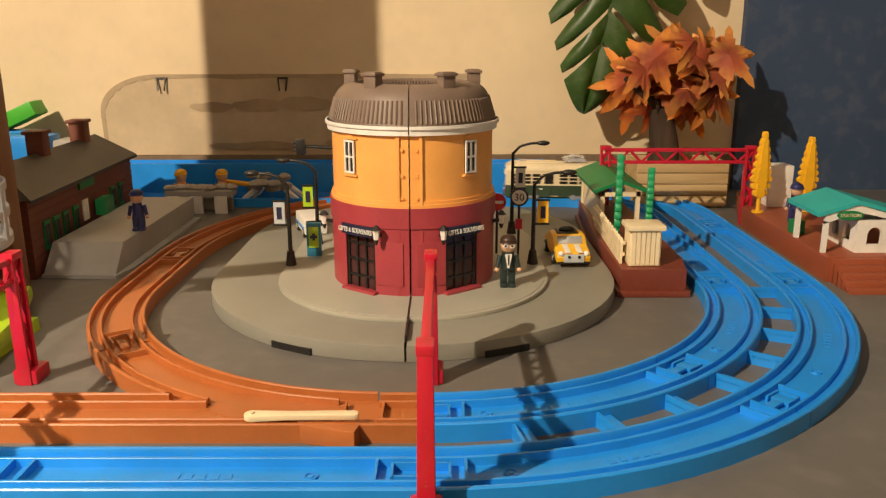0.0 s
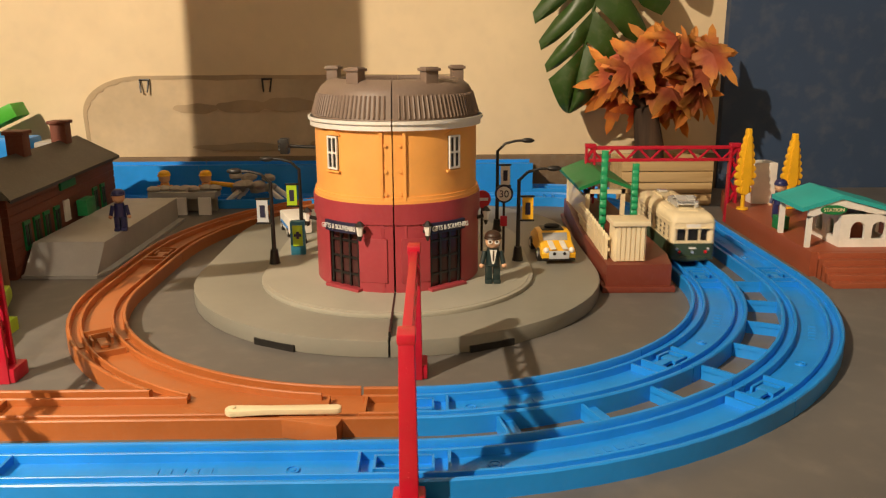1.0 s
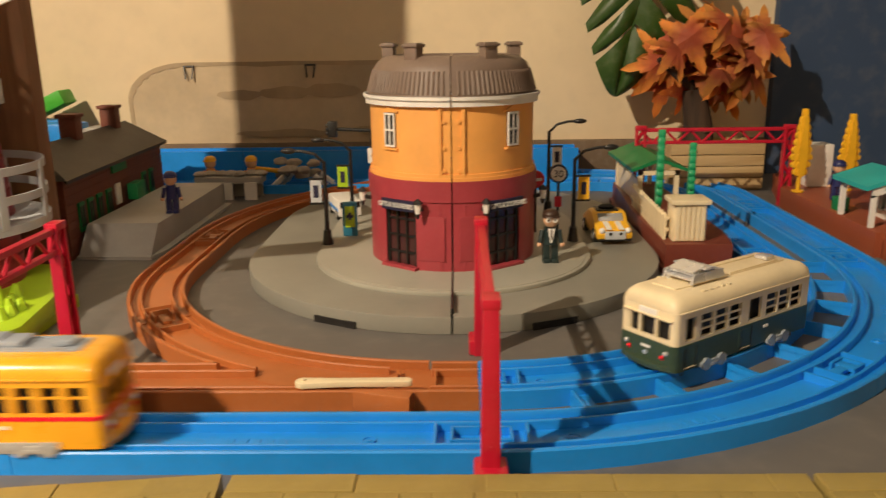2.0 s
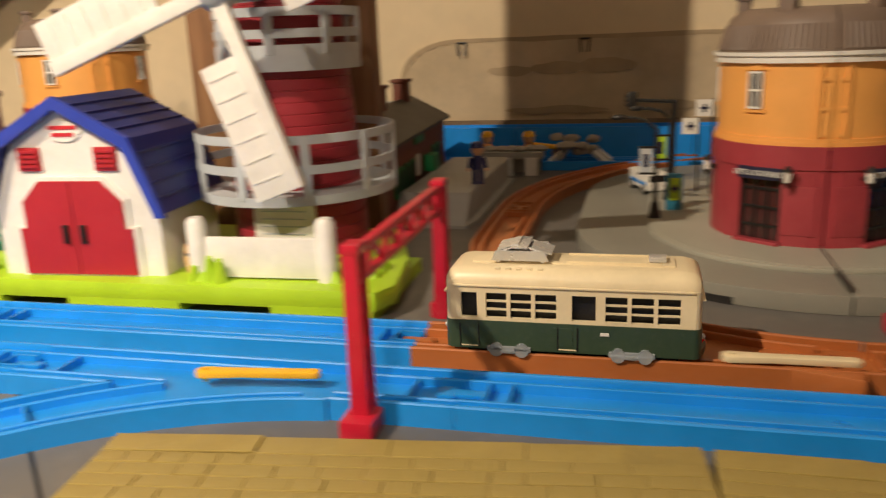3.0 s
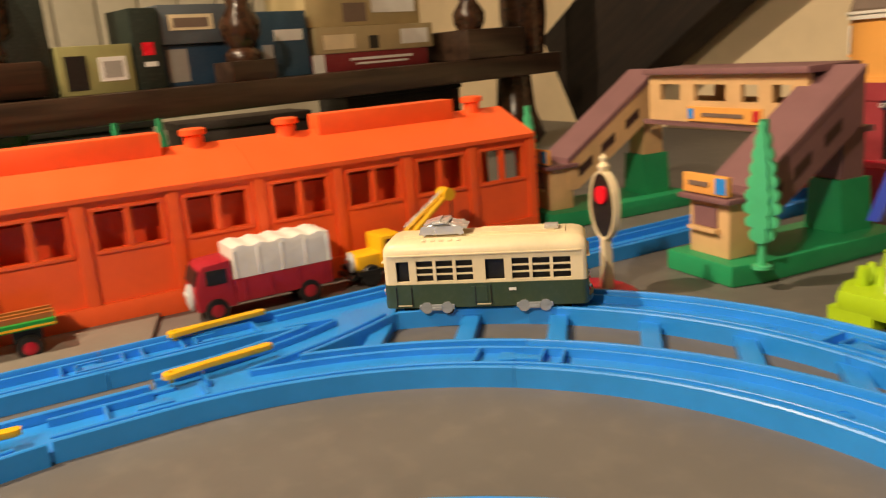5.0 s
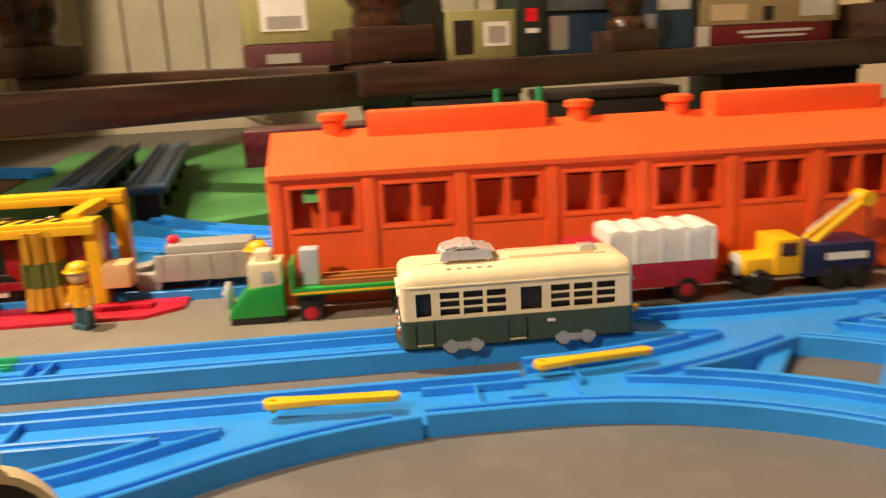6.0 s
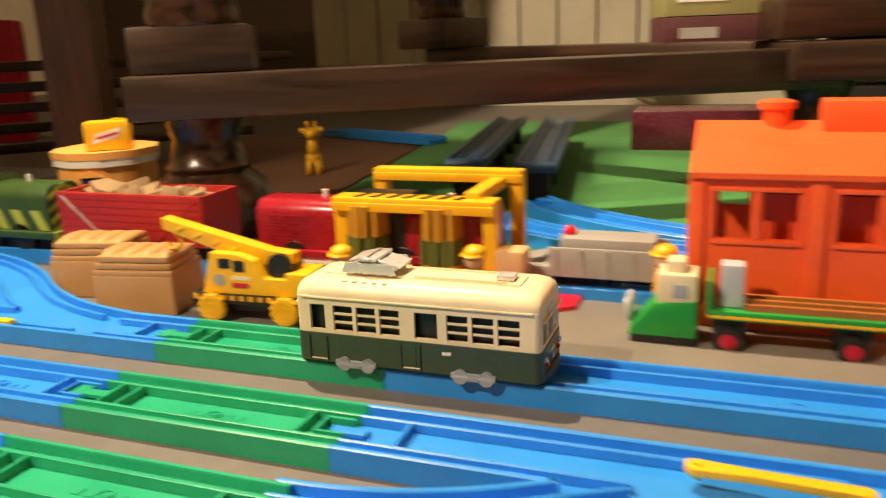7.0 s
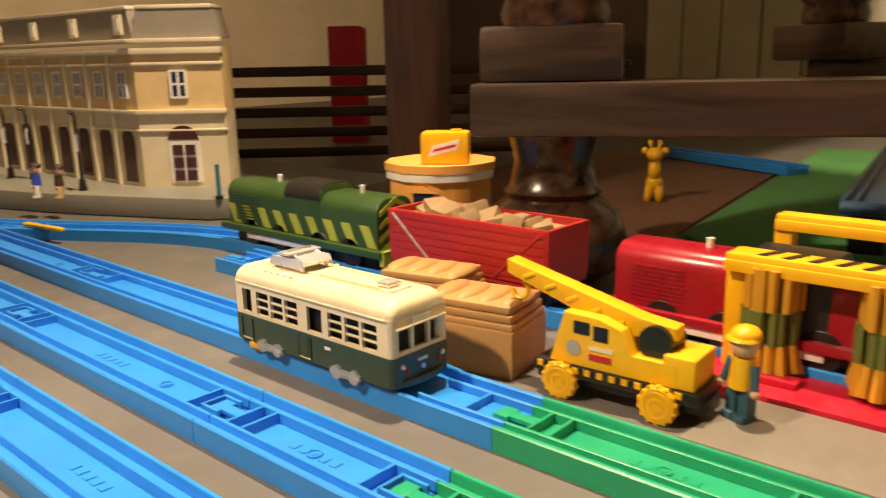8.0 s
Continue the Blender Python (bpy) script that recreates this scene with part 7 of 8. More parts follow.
OLIVE = mat("olive_green_paint", (0.03, 0.075, 0.018), 0.35, dirt=0.03)
WASP = mat("lime_stripe_paint", (0.4, 0.45, 0.06), 0.4, dirt=0.03)
CRIM = mat("crimson_loco_paint", (0.3, 0.008, 0.02), 0.25, dirt=0.02)
XY = -0.878
diesel(pose(XY, -0.196, 0) @ Matrix.Scale(1.12, 4), "crimson toy shunting locomotive in the wash", CRIM)
diesel(pose(XY, -0.5485, 0) @ Matrix.Scale(1.2, 4), "olive green toy locomotive with lime warning stripes", OLIVE, WASP)
wg = thing("open_wagon", pose(XY, -0.383, 0) @ Matrix.Scale(1.14, 4), "red toy open wagon loaded with brown stones", "toy wagon")
WR = mat("wagon_red", (0.42, 0.02, 0.02), 0.42, dirt=0.05)
for s in (-1, 1):
    sd = part("side", prism([(-0.055, 0.021), (-0.056, 0.05), (0.056, 0.05), (0.055, 0.021)], 0.0025, Matrix(((0, 1, 0, s * 0.018 - 0.00125), (1, 0, 0, 0), (0, 0, 1, 0), (0, 0, 0, 1)))), WR, wg)
    for i in range(6):
        part("plank_line", cube(s * 0.0194 - 0.0004, s * 0.0194 + 0.0004, -0.054, 0.054, 0.0235 + 0.0045 * i, 0.0268 + 0.0045 * i), WR, sd)
    for a, b in ((-0.052, -0.022), (0.052, 0.022)):
        part("brace", rod(bmesh.new(), (s * 0.0196, a, 0.048), (s * 0.0196, b, 0.022), 0.0009, seg=6), GREY if a < 0 else WR, sd)
    part("end", cube(-0.018, 0.018, s * 0.0545 - 0.0012, s * 0.0545 + 0.0012, 0.021, 0.05), WR, wg)
part("floor", cube(-0.018, 0.018, -0.055, 0.055, 0.018, 0.0225), WR, wg)
part("underframe", cube(-0.011, 0.011, -0.05, 0.05, 0.009, 0.0185), BLACK, wg)
for y in (-0.033, 0.033):
    for x in (-0.0135, 0.0135):
        wheel(wg, x, y, 0.008, 0.004, BLACK, BLACK, z=0.015)
ROCK = mat("brown_stone_load", (0.3, 0.2, 0.1), 0.7, vary=0.3)
random.seed(41)
for i in range(12):
    d = random.uniform(0.006, 0.010)
    part("stone", cube(-d, d, -d * 0.8, d * 0.8, -d * 0.6, d * 0.6, 0.0012), ROCK, wg, m=pose(random.uniform(-0.008, 0.008), -0.044 + 0.008 * i, 0.045 + random.uniform(0, 0.004), random.uniform(-25, 25), random.uniform(-25, 25), random.uniform(0, 90)))
part("load_bed", cube(-0.0165, 0.0165, -0.053, 0.053, 0.022, 0.046), ROCK, wg)
f = thing("flat_wagon", pose(XY, -0.045, 0), "grey toy well wagon with low sides", "toy wagon")
part("frame", cube(-0.0165, 0.0165, -0.052, 0.05, 0.016, 0.022, 0.001), GREY, f)
for s in (-1, 1):
    q = part("side", cube(s * 0.0165 - 0.001, s * 0.0165 + 0.001, -0.035, 0.032, 0.016, 0.034, 0.0008), GREY, f)
    for i in range(5):
        part("side_rib", cube(s * 0.0176 - 0.0006, s * 0.0176 + 0.0006, -0.032 + 0.015 * i, -0.029 + 0.015 * i, 0.017, 0.033), GREY, q)
part("top_box", cube(-0.012, 0.012, -0.028, 0.026, 0.022, 0.0385, 0.001), GREY, f)
part("stem", prism([(-0.07, 0.016), (-0.05, 0.016), (-0.04, 0.026), (-0.05, 0.024), (-0.068, 0.02)], 0.02, Matrix(((0, 1, 0, -0.01), (1, 0, 0, 0), (0, 0, 1, 0), (0, 0, 0, 1)))), GREY, f)
for yy in (-0.04, 0.038):
    for x in (-0.0135, 0.0135):
        wheel(f, x, yy, 0.008, 0.004, GREY, GREY, z=0.015)
part("red_button", ball(bmesh.new(), (0, -0.025, 0.04), 0.004, 10), REDLAMP, f)
figure(pose(-0.848, -0.012, 0.0), "toy_figure", "toy figure with yellow hat beside the wagon", MUSTARD, TEAL, SKIN, YELLOW, h=0.047)

# ---- small round building with a yellow box, giraffe ----
rb = thing("kiosk_building", pose(-0.955, -0.487, 0, 0, 0, 0) @ Matrix.Diagonal((1.12, 1.12, 0.97, 1)), "small orange toy building with white band", "toy building")
part("wall", lathe([(0.0, 0), (0.036, 0), (0.036, 0.066), (0.0, 0.066)], 10), PEACH, rb)
part("white_band", lathe([(0.03, 0.066), (0.0385, 0.066), (0.0385, 0.0725), (0.03, 0.0725)], 10), WHITE, rb)
part("top", lathe([(0.0, 0.0725), (0.0395, 0.0725), (0.0395, 0.0785), (0.0, 0.0785)], 10), PEACH, rb)
w = part("window", cube(-0.007, 0.007, -0.0015, 0.001, 0.044, 0.058), NV, rb, m=pose(0, 0, 0, 0, 0, 112) @ pose(0, -0.035, 0))
part("window_pediment", prism([(-0.01, 0.058), (0, 0.064), (0.01, 0.058)], 0.003, pose(0, -0.003, 0)), PEACH, w)
yb = thing("yellow_box", pose(-0.942, -0.47, 0.0761, 0, 0, 125), "small yellow toy box with a white and red label", "box")
part("body", cube(-0.018, 0.018, -0.011, 0.011, 0, 0.024, 0.003), YELLOW, yb)
lb = part("label_patch", prism([(-0.012, 0.006), (0.009, 0.011), (0.012, 0.019), (-0.009, 0.014)], 0.0006, pose(0, -0.0115, 0)), WHITE, yb)
part("print_bar", prism([(-0.0085, 0.0095), (0.0085, 0.0135), (0.009, 0.0155), (-0.008, 0.0115)], 0.0006, pose(0, -0.0119, 0)), REDINK, lb)
part("lid_knob", cube(0.004, 0.012, -0.003, 0.003, 0.0235, 0.0255, 0.0006), YELLOW, yb)
gir = solid("toy_giraffe", bmesh.new(), YELLOW, "small yellow toy giraffe with brown spots", "toy animal", m=pose(-1.255, -0.456, 0.003, 0, 0, 115) @ Matrix.Scale(1.2, 4))
bm = bmesh.new()
for k in (-1, 1):
    for y in (-0.005, 0.006):
        rod(bm, (k * 0.005, y, 0), (k * 0.004, y, 0.014), 0.0032, seg=8)
ball(bm, (0, 0.001, 0.016), 0.0085, 12, (0.9, 1.1, 0.9))
rod(bm, (0, -0.001, 0.018), (0, -0.003, 0.036), 0.0055, 0.0048, 10)
ball(bm, (0, -0.005, 0.041), 0.0072, 12, (1, 1.15, 0.85))
for k in (-1, 1):
    ball(bm, (k * 0.0085, -0.002, 0.044), 0.0032, 8)
    rod(bm, (k * 0.003, -0.002, 0.045), (k * 0.004, -0.002, 0.051), 0.0014, seg=6)
    ball(bm, (k * 0.004, -0.002, 0.0515), 0.002, 8)
bm.to_mesh(gir.data)
bm.free()
gir.data.shade_smooth()

# ---- grey-blue ramp rails on the mat ----
DULL = mat("dusty_blue_plastic", (0.045, 0.12, 0.24), 0.45, dirt=0.15)
for i, (x, y) in enumerate(((-1.13, -0.222), (-1.12, -0.15))):
    t = thing("ramp_track", pose(x, y, 0.032, 0, 0, 188.8), "dusty blue toy track raised on dark piers over the mat", "toy track", "ramp tracks")
    part("rail_bed", sweep(RAIL, course(0, 0, 0, ("l", 0.42))), DULL, t)
    for k in range(5):
        part("pier", cube(0.0 + 0.1 * k, 0.018 + 0.1 * k, -0.012, 0.012, -0.0285, 0.001), BLACK, t)
    for k in (-1, 1):
        part("edge_tube", rod(bmesh.new(), (0.004, k * 0.0185, 0.0095), (0.42, k * 0.0185, 0.0095), 0.0022), DULL, t)
    part("end_cap", rod(bmesh.new(), (0.003, -0.019, 0.006), (0.003, 0.019, 0.006), 0.0055, seg=14), DULL, t)
MATBLUE = "blue toy track curving over the green mat"
rails(course(-1.055, -0.2, 40, ("a", 0.3, 50), ("l", 0.25)), BLUE, MATBLUE, z=0.0042)
rails(course(-1.1, -0.15, 40, ("a", 0.36, 50), ("l", 0.25)), BLUE, MATBLUE, z=0.0042)
rails(course(-1.62, -0.62, 65, ("l", 0.25)), BLUE, "blue toy track on the brown mat", z=0.0045, marks=False)

# ---- table stretchers, legs, block ----
def plank(name, a, b, w, z0, z1, label, category, material=None):
    a, b = Vector((*a, 0)), Vector((*b, 0))
    d = b - a
    m = pose(a.x, a.y, 0, 0, 0, math.degrees(math.atan2(d.y, d.x)))
    return solid(name, cube(0, d.length, -w / 2, w / 2, z0, z1, 0.0025), material or DARKWOOD, label, category, m=m)


GLOSSWOOD = wood("polished_dark_wood", (0.012, 0.006, 0.004), (0.07, 0.03, 0.015), 0.2)
GREYWOOD = wood("worn_grey_wood", (0.018, 0.01, 0.007), (0.06, 0.034, 0.022), 0.3)
table = thing("table", pose(0, 0, 0), "heavy dark wooden table with turned legs and low stretchers", "table")


def table_part(name, bm, material, m, smooth=40, label=""):
    return part(name, bm, material, table, label, smooth=smooth, m=m)


def bar(a, b, w, z0, z1, material, label=""):
    d = Vector((b[0] - a[0], b[1] - a[1], 0))
    table_part("stretcher", cube(0, d.length, -w / 2, w / 2, z0, z1, 0.0025), material, pose(a[0], a[1], 0, 0, 0, math.degrees(math.atan2(d.y, d.x))), label=label)


bar((-0.905, -0.41), (-1.175, 0.09), 0.05, 0.104, 0.137, GREYWOOD, "worn greyish stretcher")
bar((-1.155, 0.05), (-1.36, 0.86), 0.1, 0.112, 0.142, GREYWOOD, "worn greyish stretcher")
bar((-1.17, 0.04), (-1.36, -0.33), 0.045, 0.125, 0.144, DARKWOOD)
LX, LY = -0.948, -0.378
table_part("leg_block", cube(-0.045, 0.045, -0.035, 0.035, 0.137, 0.172, 0.004), GREYWOOD, pose(LX, LY, 0, 0, 0, -61))
table_part("bun_foot", lathe([(0, 0.0), (0.03, 0.0), (0.047, 0.012), (0.052, 0.03), (0.045, 0.05), (0.032, 0.06), (0.034, 0.064), (0.03, 0.068), (0.026, 0.085), (0.032, 0.1045), (0, 0.1045)], 36), GLOSSWOOD, pose(LX, LY, 0), 60)
LEG = [(0, 0.1715), (0.034, 0.1715), (0.036, 0.18), (0.033, 0.19), (0.042, 0.2), (0.043, 0.23), (0.03, 0.3), (0.025, 0.7), (0, 0.7)]
table_part("turned_leg", lathe(LEG, 36), GLOSSWOOD, pose(LX, LY, 0), 60)
for x, y, turn in ((-1.345, -0.318, 62), (-1.19, 0.085, -75)):
    table_part("leg_block", cube(-0.045, 0.045, -0.035, 0.035, 0.1437, 0.178, 0.004), DARKWOOD, pose(x, y, 0, 0, 0, turn))
    if y > 0:
        table_part("bun_foot", lathe([(0, 0), (0.03, 0), (0.045, 0.014), (0.048, 0.034), (0.036, 0.056), (0.026, 0.07), (0.024, 0.09), (0.032, 0.113), (0, 0.113)], 30), GLOSSWOOD, pose(x, y, 0), 60)
    table_part("turned_leg", lathe([(r * 0.86, z + 0.006) for r, z in LEG], 36), GLOSSWOOD, pose(x, y, 0), 60)
# Unseen slab added over the legs, cut to shade the panelling and floor.
table_part("tabletop", slab([(-0.96, -0.95), (-0.93, -0.33), (-1.08, -0.33), (-1.12, -0.45), (-1.75, -0.45), (-1.75, -0.95)], 0.7, 0.735, 0.003), DARKWOOD, pose(0, 0, 0))
table_part("turned_leg", lathe([(0, 0.1415), (0.03, 0.1415), (0.036, 0.2), (0.025, 0.7), (0, 0.7)], 30), GLOSSWOOD, pose(-1.35, 0.83, 0), 60)
table_part("bun_foot", lathe([(0, 0), (0.03, 0), (0.045, 0.02), (0.03, 0.06), (0.026, 0.1125), (0, 0.1125)], 30), GLOSSWOOD, pose(-1.34, 0.8, 0), 60)
table_part("leg_block", cube(-0.06, 0.06, -0.05, 0.05, 0.1415, 0.183, 0.004), GREYWOOD, pose(-1.325, 0.72, 0, 0, 0, 104))
solid("wood_post", cube(-0.035, 0.035, -0.025, 0.025, 0, 0.75, 0.003), wood("red_brown_wood", (0.035, 0.014, 0.008), (0.1, 0.04, 0.022), 0.45, stretch=(10, 10, 1)), "upright reddish-brown wooden post", "post", m=pose(-1.075, -0.62, 0, 0, 0, 30))

# things on the shelf-like stretcher: books and games
def on_bar(along_bar, back):
    """A place on the long stretcher: metres from its near end and behind its front edge."""
    return -1.107 - 0.2454 * along_bar - 0.9694 * back, 0.062 + 0.9694 * along_bar - 0.2454 * back


def carton(start, end, back, z0, z1, colour, label, patches=(), deep=0.06):
    """A box on the stretcher with printed patches (x0, x1, z0, z1, material) on its front, as shares of it."""
    x, y = on_bar(start, back)
    b = thing("boxed_game", pose(x, y, z0, 0, 0, 104.2), label, "box", "boxes on the stretcher")
    w, h = end - start, z1 - z0
    part("box", cube(0, w, 0, deep, 0, h, 0.001), mat("box_card", colour, 0.5), b)
    for i, (x0, x1, h0, h1, m) in enumerate(patches):
        part("label_patch", cube(w * x0, w * x1, -0.0006 - 0.0002 * i, 0.0006, h * h0, h * h1), m, b)


CARDRED = mat("dark_red_card", (0.2, 0.012, 0.02), 0.5)
OLIVECARD = (0.3, 0.29, 0.12)
carton(-0.085, 0.05, 0.105, 0.142, 0.166, (0.09, 0.025, 0.03), "dark maroon glossy box lying on the stretcher", [(0.1, 0.35, 0.2, 0.6, GREY)], 0.09)
carton(-0.085, 0.052, 0.105, 0.1665, 0.215, OLIVECARD, "olive card box lying on a maroon box", [(0.08, 0.42, 0.25, 0.9, WHITEINK), (0.12, 0.38, 0.3, 0.55, GREY)], 0.09)
carton(0.058, 0.1, 0.05, 0.142, 0.24, (0.012, 0.02, 0.016), "tall black box on the stretcher")
carton(0.103, 0.178, 0.045, 0.142, 0.19, OLIVECARD, "olive card box with a black picture and label", [(0.08, 0.36, 0.1, 0.8, BLACK), (0.52, 0.9, 0.25, 0.75, WHITEINK), (0.58, 0.84, 0.32, 0.66, GREY)])
carton(0.181, 0.212, 0.045, 0.142, 0.225, (0.01, 0.02, 0.016), "tall black box with a small red flower mark", [(0.3, 0.7, 0.42, 0.58, REDLAMP), (0.3, 0.75, 0.28, 0.34, WHITEINK)])
carton(0.216, 0.31, 0.055, 0.142, 0.186, (0.02, 0.06, 0.12), "blue box lying on the stretcher", [(0.05, 0.3, 0.1, 0.9, GREY)])
carton(0.214, 0.33, 0.05, 0.1865, 0.228, (0.09, 0.11, 0.13), "grey blue box lying on a blue box", [(0.1, 0.55, 0.35, 0.75, CREAM), (0.14, 0.5, 0.42, 0.66, SLATE)])
carton(0.334, 0.402, 0.05, 0.142, 0.218, (0.02, 0.07, 0.13), "blue box with a pale panel", [(0.05, 0.25, 0.05, 0.5, PALEBLUE), (0.3, 0.9, 0.55, 0.72, WHITEINK)])
carton(0.406, 0.6, 0.05, 0.142, 0.164, (0.2, 0.012, 0.02), "dark red flat box lying on the stretcher", [(0.0, 0.09, 0.0, 1.0, WHITEINK), (0.3, 0.85, 0.55, 0.7, WHITEINK), (0.35, 0.8, 0.3, 0.42, WHITEINK)], 0.09)
carton(0.415, 0.612, 0.05, 0.1645, 0.197, (0.45, 0.36, 0.2), "cream card box lying on a red box", [(0.42, 0.5, 0.1, 0.6, BLACK), (0.7, 0.95, 0.2, 0.8, WHITEINK), (0.05, 0.3, 0.15, 0.7, CREAM)], 0.09)
carton(0.41, 0.6, 0.06, 0.1975, 0.25, (0.42, 0.33, 0.17), "cream card box on top of another", [(0.3, 0.5, 0.1, 0.55, SLATE), (0.55, 0.95, 0.3, 0.9, WHITEINK)], 0.09)
for k in (0.296, 0.66):
    x, y = on_bar(k, 0.024)
    t = thing("turned_spindle", pose(x, y, 0.1418), "dark turned wooden spindle on a worn block", "spindle", "turned spindles")
    part("block", cube(-0.028, 0.028, -0.021, 0.021, 0, 0.022, 0.002), GREYWOOD, t, m=pose(0, 0, 0, 0, 0, 104))
    part("spindle", lathe([(0, 0.0215), (0.02, 0.0215), (0.021, 0.03), (0.014, 0.036), (0.022, 0.05), (0.023, 0.064), (0.012, 0.08), (0.016, 0.1), (0.014, 0.26), (0, 0.26)], 28), GLOSSWOOD, t, smooth=60)
# panelled wall beyond, and dim shapes under the table
pw = tagged(new("wall_panelling"), "pale upright panelling in shade beyond the table", "wall", kind="structure")
for i in range(24):
    part("panel", cube(-2.2, -2.18, -0.95 + 0.085 * i, -0.869 + 0.085 * i, 0.1, 1.2, 0.003), PANEL, pw)
part("panel_frame", cube(-2.22, -2.2, -0.96, 1.2, 0.0, 1.25), PANEL, pw)
solid("maroon_box", cube(-0.09, 0.09, -0.04, 0.04, 0.0, 0.055, 0.003), mat("glossy_maroon", (0.09, 0.012, 0.025), 0.2), "dark maroon glossy box beyond the shed", "box", m=pose(-1.52, -0.02, 0, 0, 0, 90))
# Added filler for the dark clutter; its shade is put into near-black colour.
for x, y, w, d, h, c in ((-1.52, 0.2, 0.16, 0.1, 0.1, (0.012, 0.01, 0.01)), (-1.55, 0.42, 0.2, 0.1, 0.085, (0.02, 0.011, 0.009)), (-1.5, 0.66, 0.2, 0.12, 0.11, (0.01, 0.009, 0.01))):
    b = thing("filler_box", pose(x, y, 0), "near-black filler box for the dark clutter behind the long shed", "crate", "dark crates")
    dark = mat("near_black", c, 0.6)
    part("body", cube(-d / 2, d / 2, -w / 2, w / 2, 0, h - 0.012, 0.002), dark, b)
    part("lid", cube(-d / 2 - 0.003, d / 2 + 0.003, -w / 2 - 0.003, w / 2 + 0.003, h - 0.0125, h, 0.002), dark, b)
solid("red_box", cube(-0.055, 0.055, -0.03, 0.03, 0.0, 0.215, 0.004), RED, "red plastic box deep under the table", "box", m=pose(-1.556, -1.253, 0, 0, 0, 40))
for i in range(5):
    plank("floor_slat", (-1.05 - 0.03 * i, -1.15 + 0.02 * i), (-1.5, -0.7 + 0.02 * i), 0.02, 0.02 + 0.028 * i, 0.034 + 0.028 * i, "dark wooden slat of a low rack", "rack slat")
for x, y, hh in ((-1.0, 0.17, 0.12), (-1.0, 0.205, 0.12)):
    conifer(pose(x, y, 0.0, 0, 0, 60), hh, 0.012, EMERALD, "green toy tree behind the shed")
bm = bmesh.new()
cp = [(-2.1, -0.3 + 0.02 * i, 0.03 + 0.018 * math.sin(i * 0.55)) for i in range(9)]
for a, b in zip(cp, cp[1:]):
    rod(bm, a, b, 0.005, seg=8)
solid("cable", bm, CREAM, "pale electric cable hanging beyond the table", "cable")
bk = plank("leaning_beam", (0, 0), (0.95, 0), 0.08, -0.095, 0.095, "blackened wooden beam leaning at the wall", "beam", wood("blackened_wood", (0.005, 0.0035, 0.003), (0.022, 0.012, 0.008), 0.75))
bk.matrix_basis = pose(-1.47, 1.03, 0.084, 0, -31, 0)
solid("wall_back_left", cube(-3.2, -1.35, 1.09, 1.16, 0, 1.6), PLASTER, "plain plaster wall in shade", "wall", kind="structure")

# ---- long cream terrace with slate mansards ----
STUCCO = mat("cream_stucco_plastic", (0.72, 0.52, 0.26), 0.5, dirt=0.06)
STUCCOL = mat("pale_stucco_plastic", (0.72, 0.63, 0.45), 0.5, dirt=0.06)
GREYROOF = mat("grey_mansard", (0.27, 0.24, 0.2), 0.55, dirt=0.1)
ter = thing("terrace_building", pose(-0.977, -0.814, 0.0079) @ Matrix.Diagonal((1.3, 1.3, 1.16, 1)), "long cream toy terrace with arched ground floor", "toy building")
part("plate", slab([(0.2, -0.4), (0.1, -0.09), (0.045, 0.035), (-0.01, 0.085), (-0.13, 0.085), (-0.13, -0.4)], -0.006, 0.012, 0.001), PLATEGREY, ter)


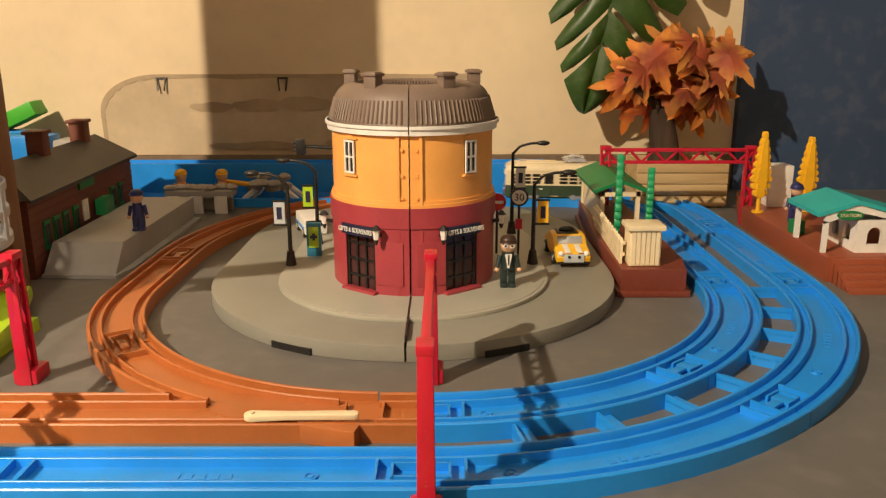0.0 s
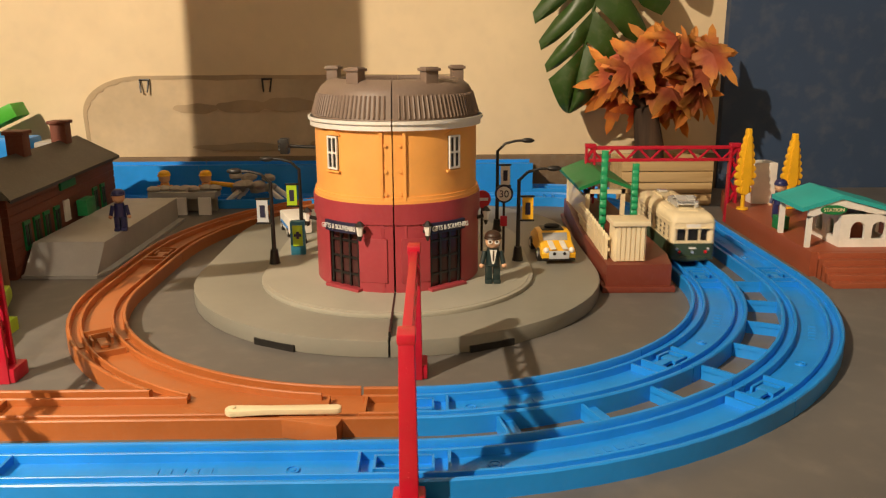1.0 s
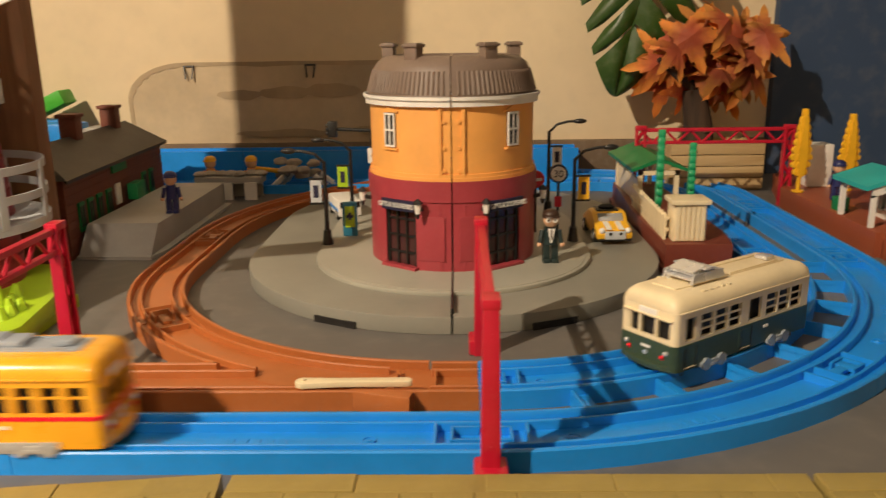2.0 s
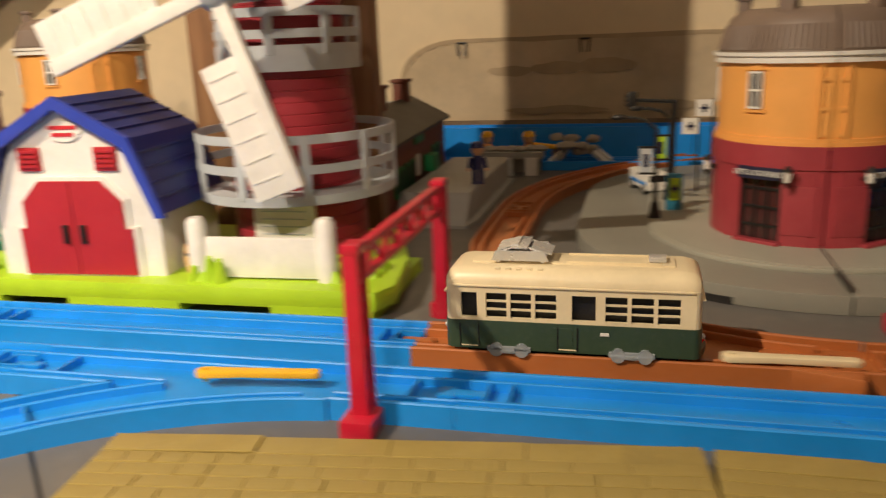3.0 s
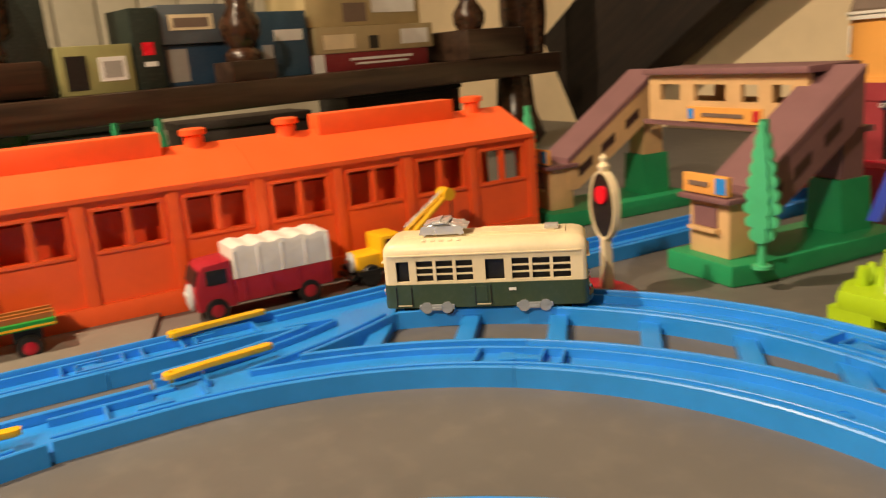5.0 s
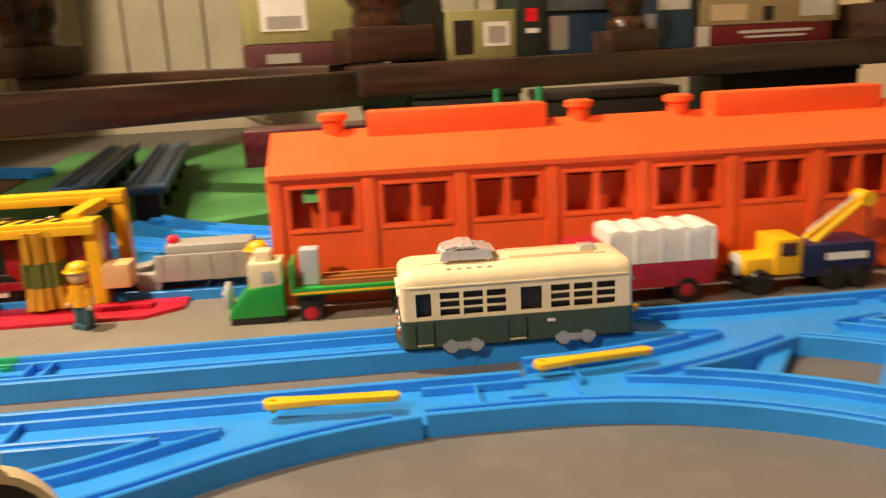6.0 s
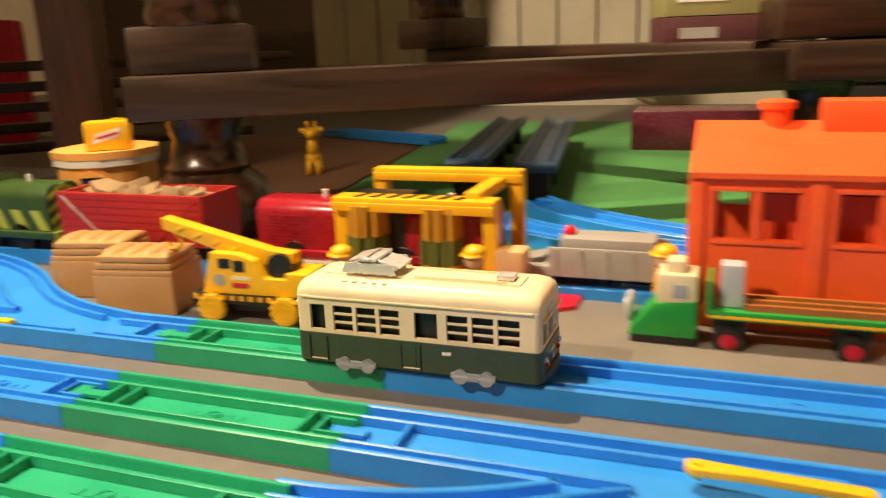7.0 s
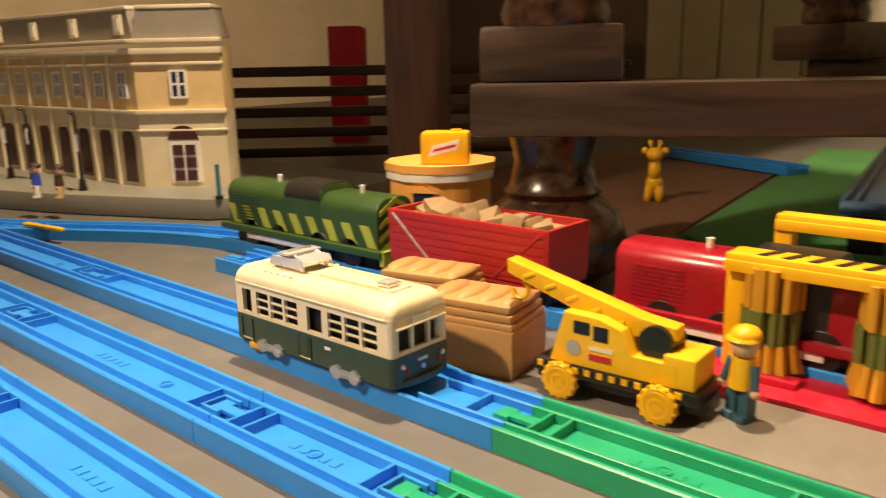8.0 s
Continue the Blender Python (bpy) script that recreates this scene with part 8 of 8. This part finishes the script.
def facade(m, width, bays, door):
    n = 0
    w0 = part("ground_wall", cube(0, width, 0, 0.03, 0.0, 0.07), STUCCOL, ter, m=m)
    part("upper_wall", cube(0, width, 0.0005, 0.03, 0.07, 0.128), STUCCO, w0)
    for z, d, h in ((0.068, 0.003, 0.004), (0.052, 0.0016, 0.002), (0.122, 0.003, 0.006), (0.132, 0.0045, 0.004), (0.112, 0.0015, 0.003)):
        part("cornice", cube(-0.001, width + 0.001, -d, 0.004, z, z + h, 0.0006), STUCCOL, w0)
    for i in range(bays):
        c = width * (i + 0.5) / bays
        hw = 0.009 if not door else 0.013
        a = part("arch", prism([(c - hw, 0.004), (c - hw, 0.044)] + [(c - hw * math.cos(radians(18 * k)), 0.044 + hw * math.sin(radians(18 * k))) for k in range(11)] + [(c + hw, 0.004)], 0.0012, pose(0, -0.0008, 0)), SMOKE_DARK if not door else WHITE, w0)
        part("arch_fan", prism([(c - hw, 0.0445)] + [(c - hw * math.cos(radians(18 * k)), 0.0445 + hw * math.sin(radians(18 * k))) for k in range(11)], 0.0006, pose(0, -0.0012, 0)), SMOKE_DARK, a)
        if door:
            for zz in (0.006, 0.018, 0.03):
                for xx in (-0.0095, 0.001):
                    part("door_pane", cube(c + xx, c + xx + 0.0085, -0.0016, -0.0004, zz, zz + 0.0095), SMOKE_DARK, a)
        if not door:
            part("pilaster", cube(width * i / bays - 0.002, width * i / bays + 0.002, -0.0028, 0.001, 0.0, 0.128), STUCCOL, w0)
        ww = 0.0062
        wi = part("window", cube(c - ww, c + ww, -0.0006, 0.001, 0.083, 0.107), NV, w0)
        for xx in (-ww, 0, ww):
            part("window_frame", cube(c + xx - 0.001, c + xx + 0.001, -0.0016, 0.0, 0.0825, 0.1075), WHITE, wi)
        for zz in (0.083, 0.095, 0.107):
            part("window_frame", cube(c - ww, c + ww, -0.0015, 0.0, zz - 0.001, zz + 0.001), WHITE, wi)
        if not door and i % 2 == 0:
            dm = part("dormer", cube(c - 0.006, c + 0.006, 0.0, 0.012, 0.14, 0.158, 0.0008), STUCCOL, w0)
            part("dormer_window", cube(c - 0.0035, c + 0.0035, -0.0008, 0.0004, 0.143, 0.154), WHITE, dm)
    part("mansard", prism([(0.0, 0.136), (0.006, 0.163), (width - 0.006, 0.163), (width, 0.136)], 0.03, pose(0, 0.002, 0)), GREYROOF, w0)
    part("ridge_cap", cube(0.005, width - 0.005, 0.001, 0.033, 0.162, 0.1655, 0.0008), STUCCOL, w0)


facade(pose(0.04, -0.062, 0.012, 0, 0, 130), 0.0725, 1, True)
facade(pose(0.0534, -0.3186, 0.012, 0, 0, 93), 0.257, 7, False)
for x, y in ((-0.873, -0.932), (-0.879, -1.074), (-0.868, -1.112)):
    street_lamp(pose(x, y, 0.0219, 0, 0, 60), "black toy street lamp before the terrace", 0.076, sign=PALEBLUE)
figure(pose(-0.823, -0.925, 0.0219, 0, 0, 60), "toy_figure", "toy figure in blue before the terrace", ROYAL, WHITE, SKIN, HAIR, h=0.04)
figure(pose(-0.836, -0.902, 0.0219, 0, 0, 60), "toy_figure", "toy figure in brown before the terrace", HAIR, TAN, SKIN, HAIR, h=0.038)
bol = thing("bollard", pose(-0.93, -0.76, 0.0219), "slim teal bollard on the street plate", "bollard")
part("post", rod(bmesh.new(), (0, 0, 0), (0, 0, 0.034), 0.0022), mat("teal_plastic", (0.03, 0.2, 0.25), 0.4), bol)
part("foot", rod(bmesh.new(), (0, 0, 0), (0, 0, 0.003), 0.004), BLACK, bol)
# ---- what moves ----
TRAM_WAY = course(-0.3, yi + 0.345, 0, ("l", 0.532 - 0.09), ("a", 0.09, -90), ("l", 0.255), ("a", 0.2295, -90), ("l", 0.5), ("a", 0.2385, 90), ("l", 0.9))
YELLOW_WAY = course(-0.9, YF, 0, ("l", 0.9), ("a", 0.289, 90), ("l", 0.39), ("a", 0.16, 90), ("l", 0.6))


def along(way, s):
    """The place and heading s metres along a course."""
    for (x, y, a), (u, v, b) in zip(way, way[1:]):
        d = math.hypot(u - x, v - y)
        if s <= d or (u, v, b) == way[-1]:
            k = s / d
            return x + (u - x) * k, y + (v - y) * k, a + (b - a) * k
        s -= d
    return way[-1]


def ride(way, keys, half, ends=0.0):
    rows = []
    for t, s in keys:
        x0, y0, _ = along(way, s - half)
        x1, y1, _ = along(way, s + half)
        rows.append((t, pose((x0 + x1) / 2, (y0 + y1) / 2, 0.0, 0, 0, math.degrees(math.atan2(y1 - y0, x1 - x0)) + ends)))
    return rows


def motions():
    walk(green_tram, ride(TRAM_WAY, TRAM_KEYS, 0.028, 180))
    walk(yellow_tram, ride(YELLOW_WAY, YELLOW_KEYS, 0.028))


# seconds and metres along the way
TRAM_KEYS = [(0, 0.443), (0.3, 0.529), (0.6, 0.615), (0.9, 0.712), (1.2, 0.807), (1.5, 0.9008), (1.8, 0.995), (2.1, 1.0871), (2.3, 1.1479), (2.6, 1.2395), (3, 1.3595), (3.5, 1.5135), (4, 1.6645), (4.5, 1.7965), (4.75, 1.8545), (5, 1.9125), (5.25, 1.9665), (5.5, 2.0185), (5.8, 2.0765), (6, 2.1145), (6.5, 2.2205), (7, 2.3545), (7.5, 2.4925), (8, 2.6105)]
YELLOW_KEYS = [(0, 0.12), (1.2, 0.43), (2.3, 0.781), (2.5, 0.845), (3.0, 1.001), (3.3, 1.0919), (3.6, 1.1727), (3.9, 1.2535), (4.2, 1.3444), (4.5, 1.4245), (5, 1.5645), (5.4, 1.6845), (5.8, 1.8045), (6.2, 1.9245), (8, 2.3045)]
motions()
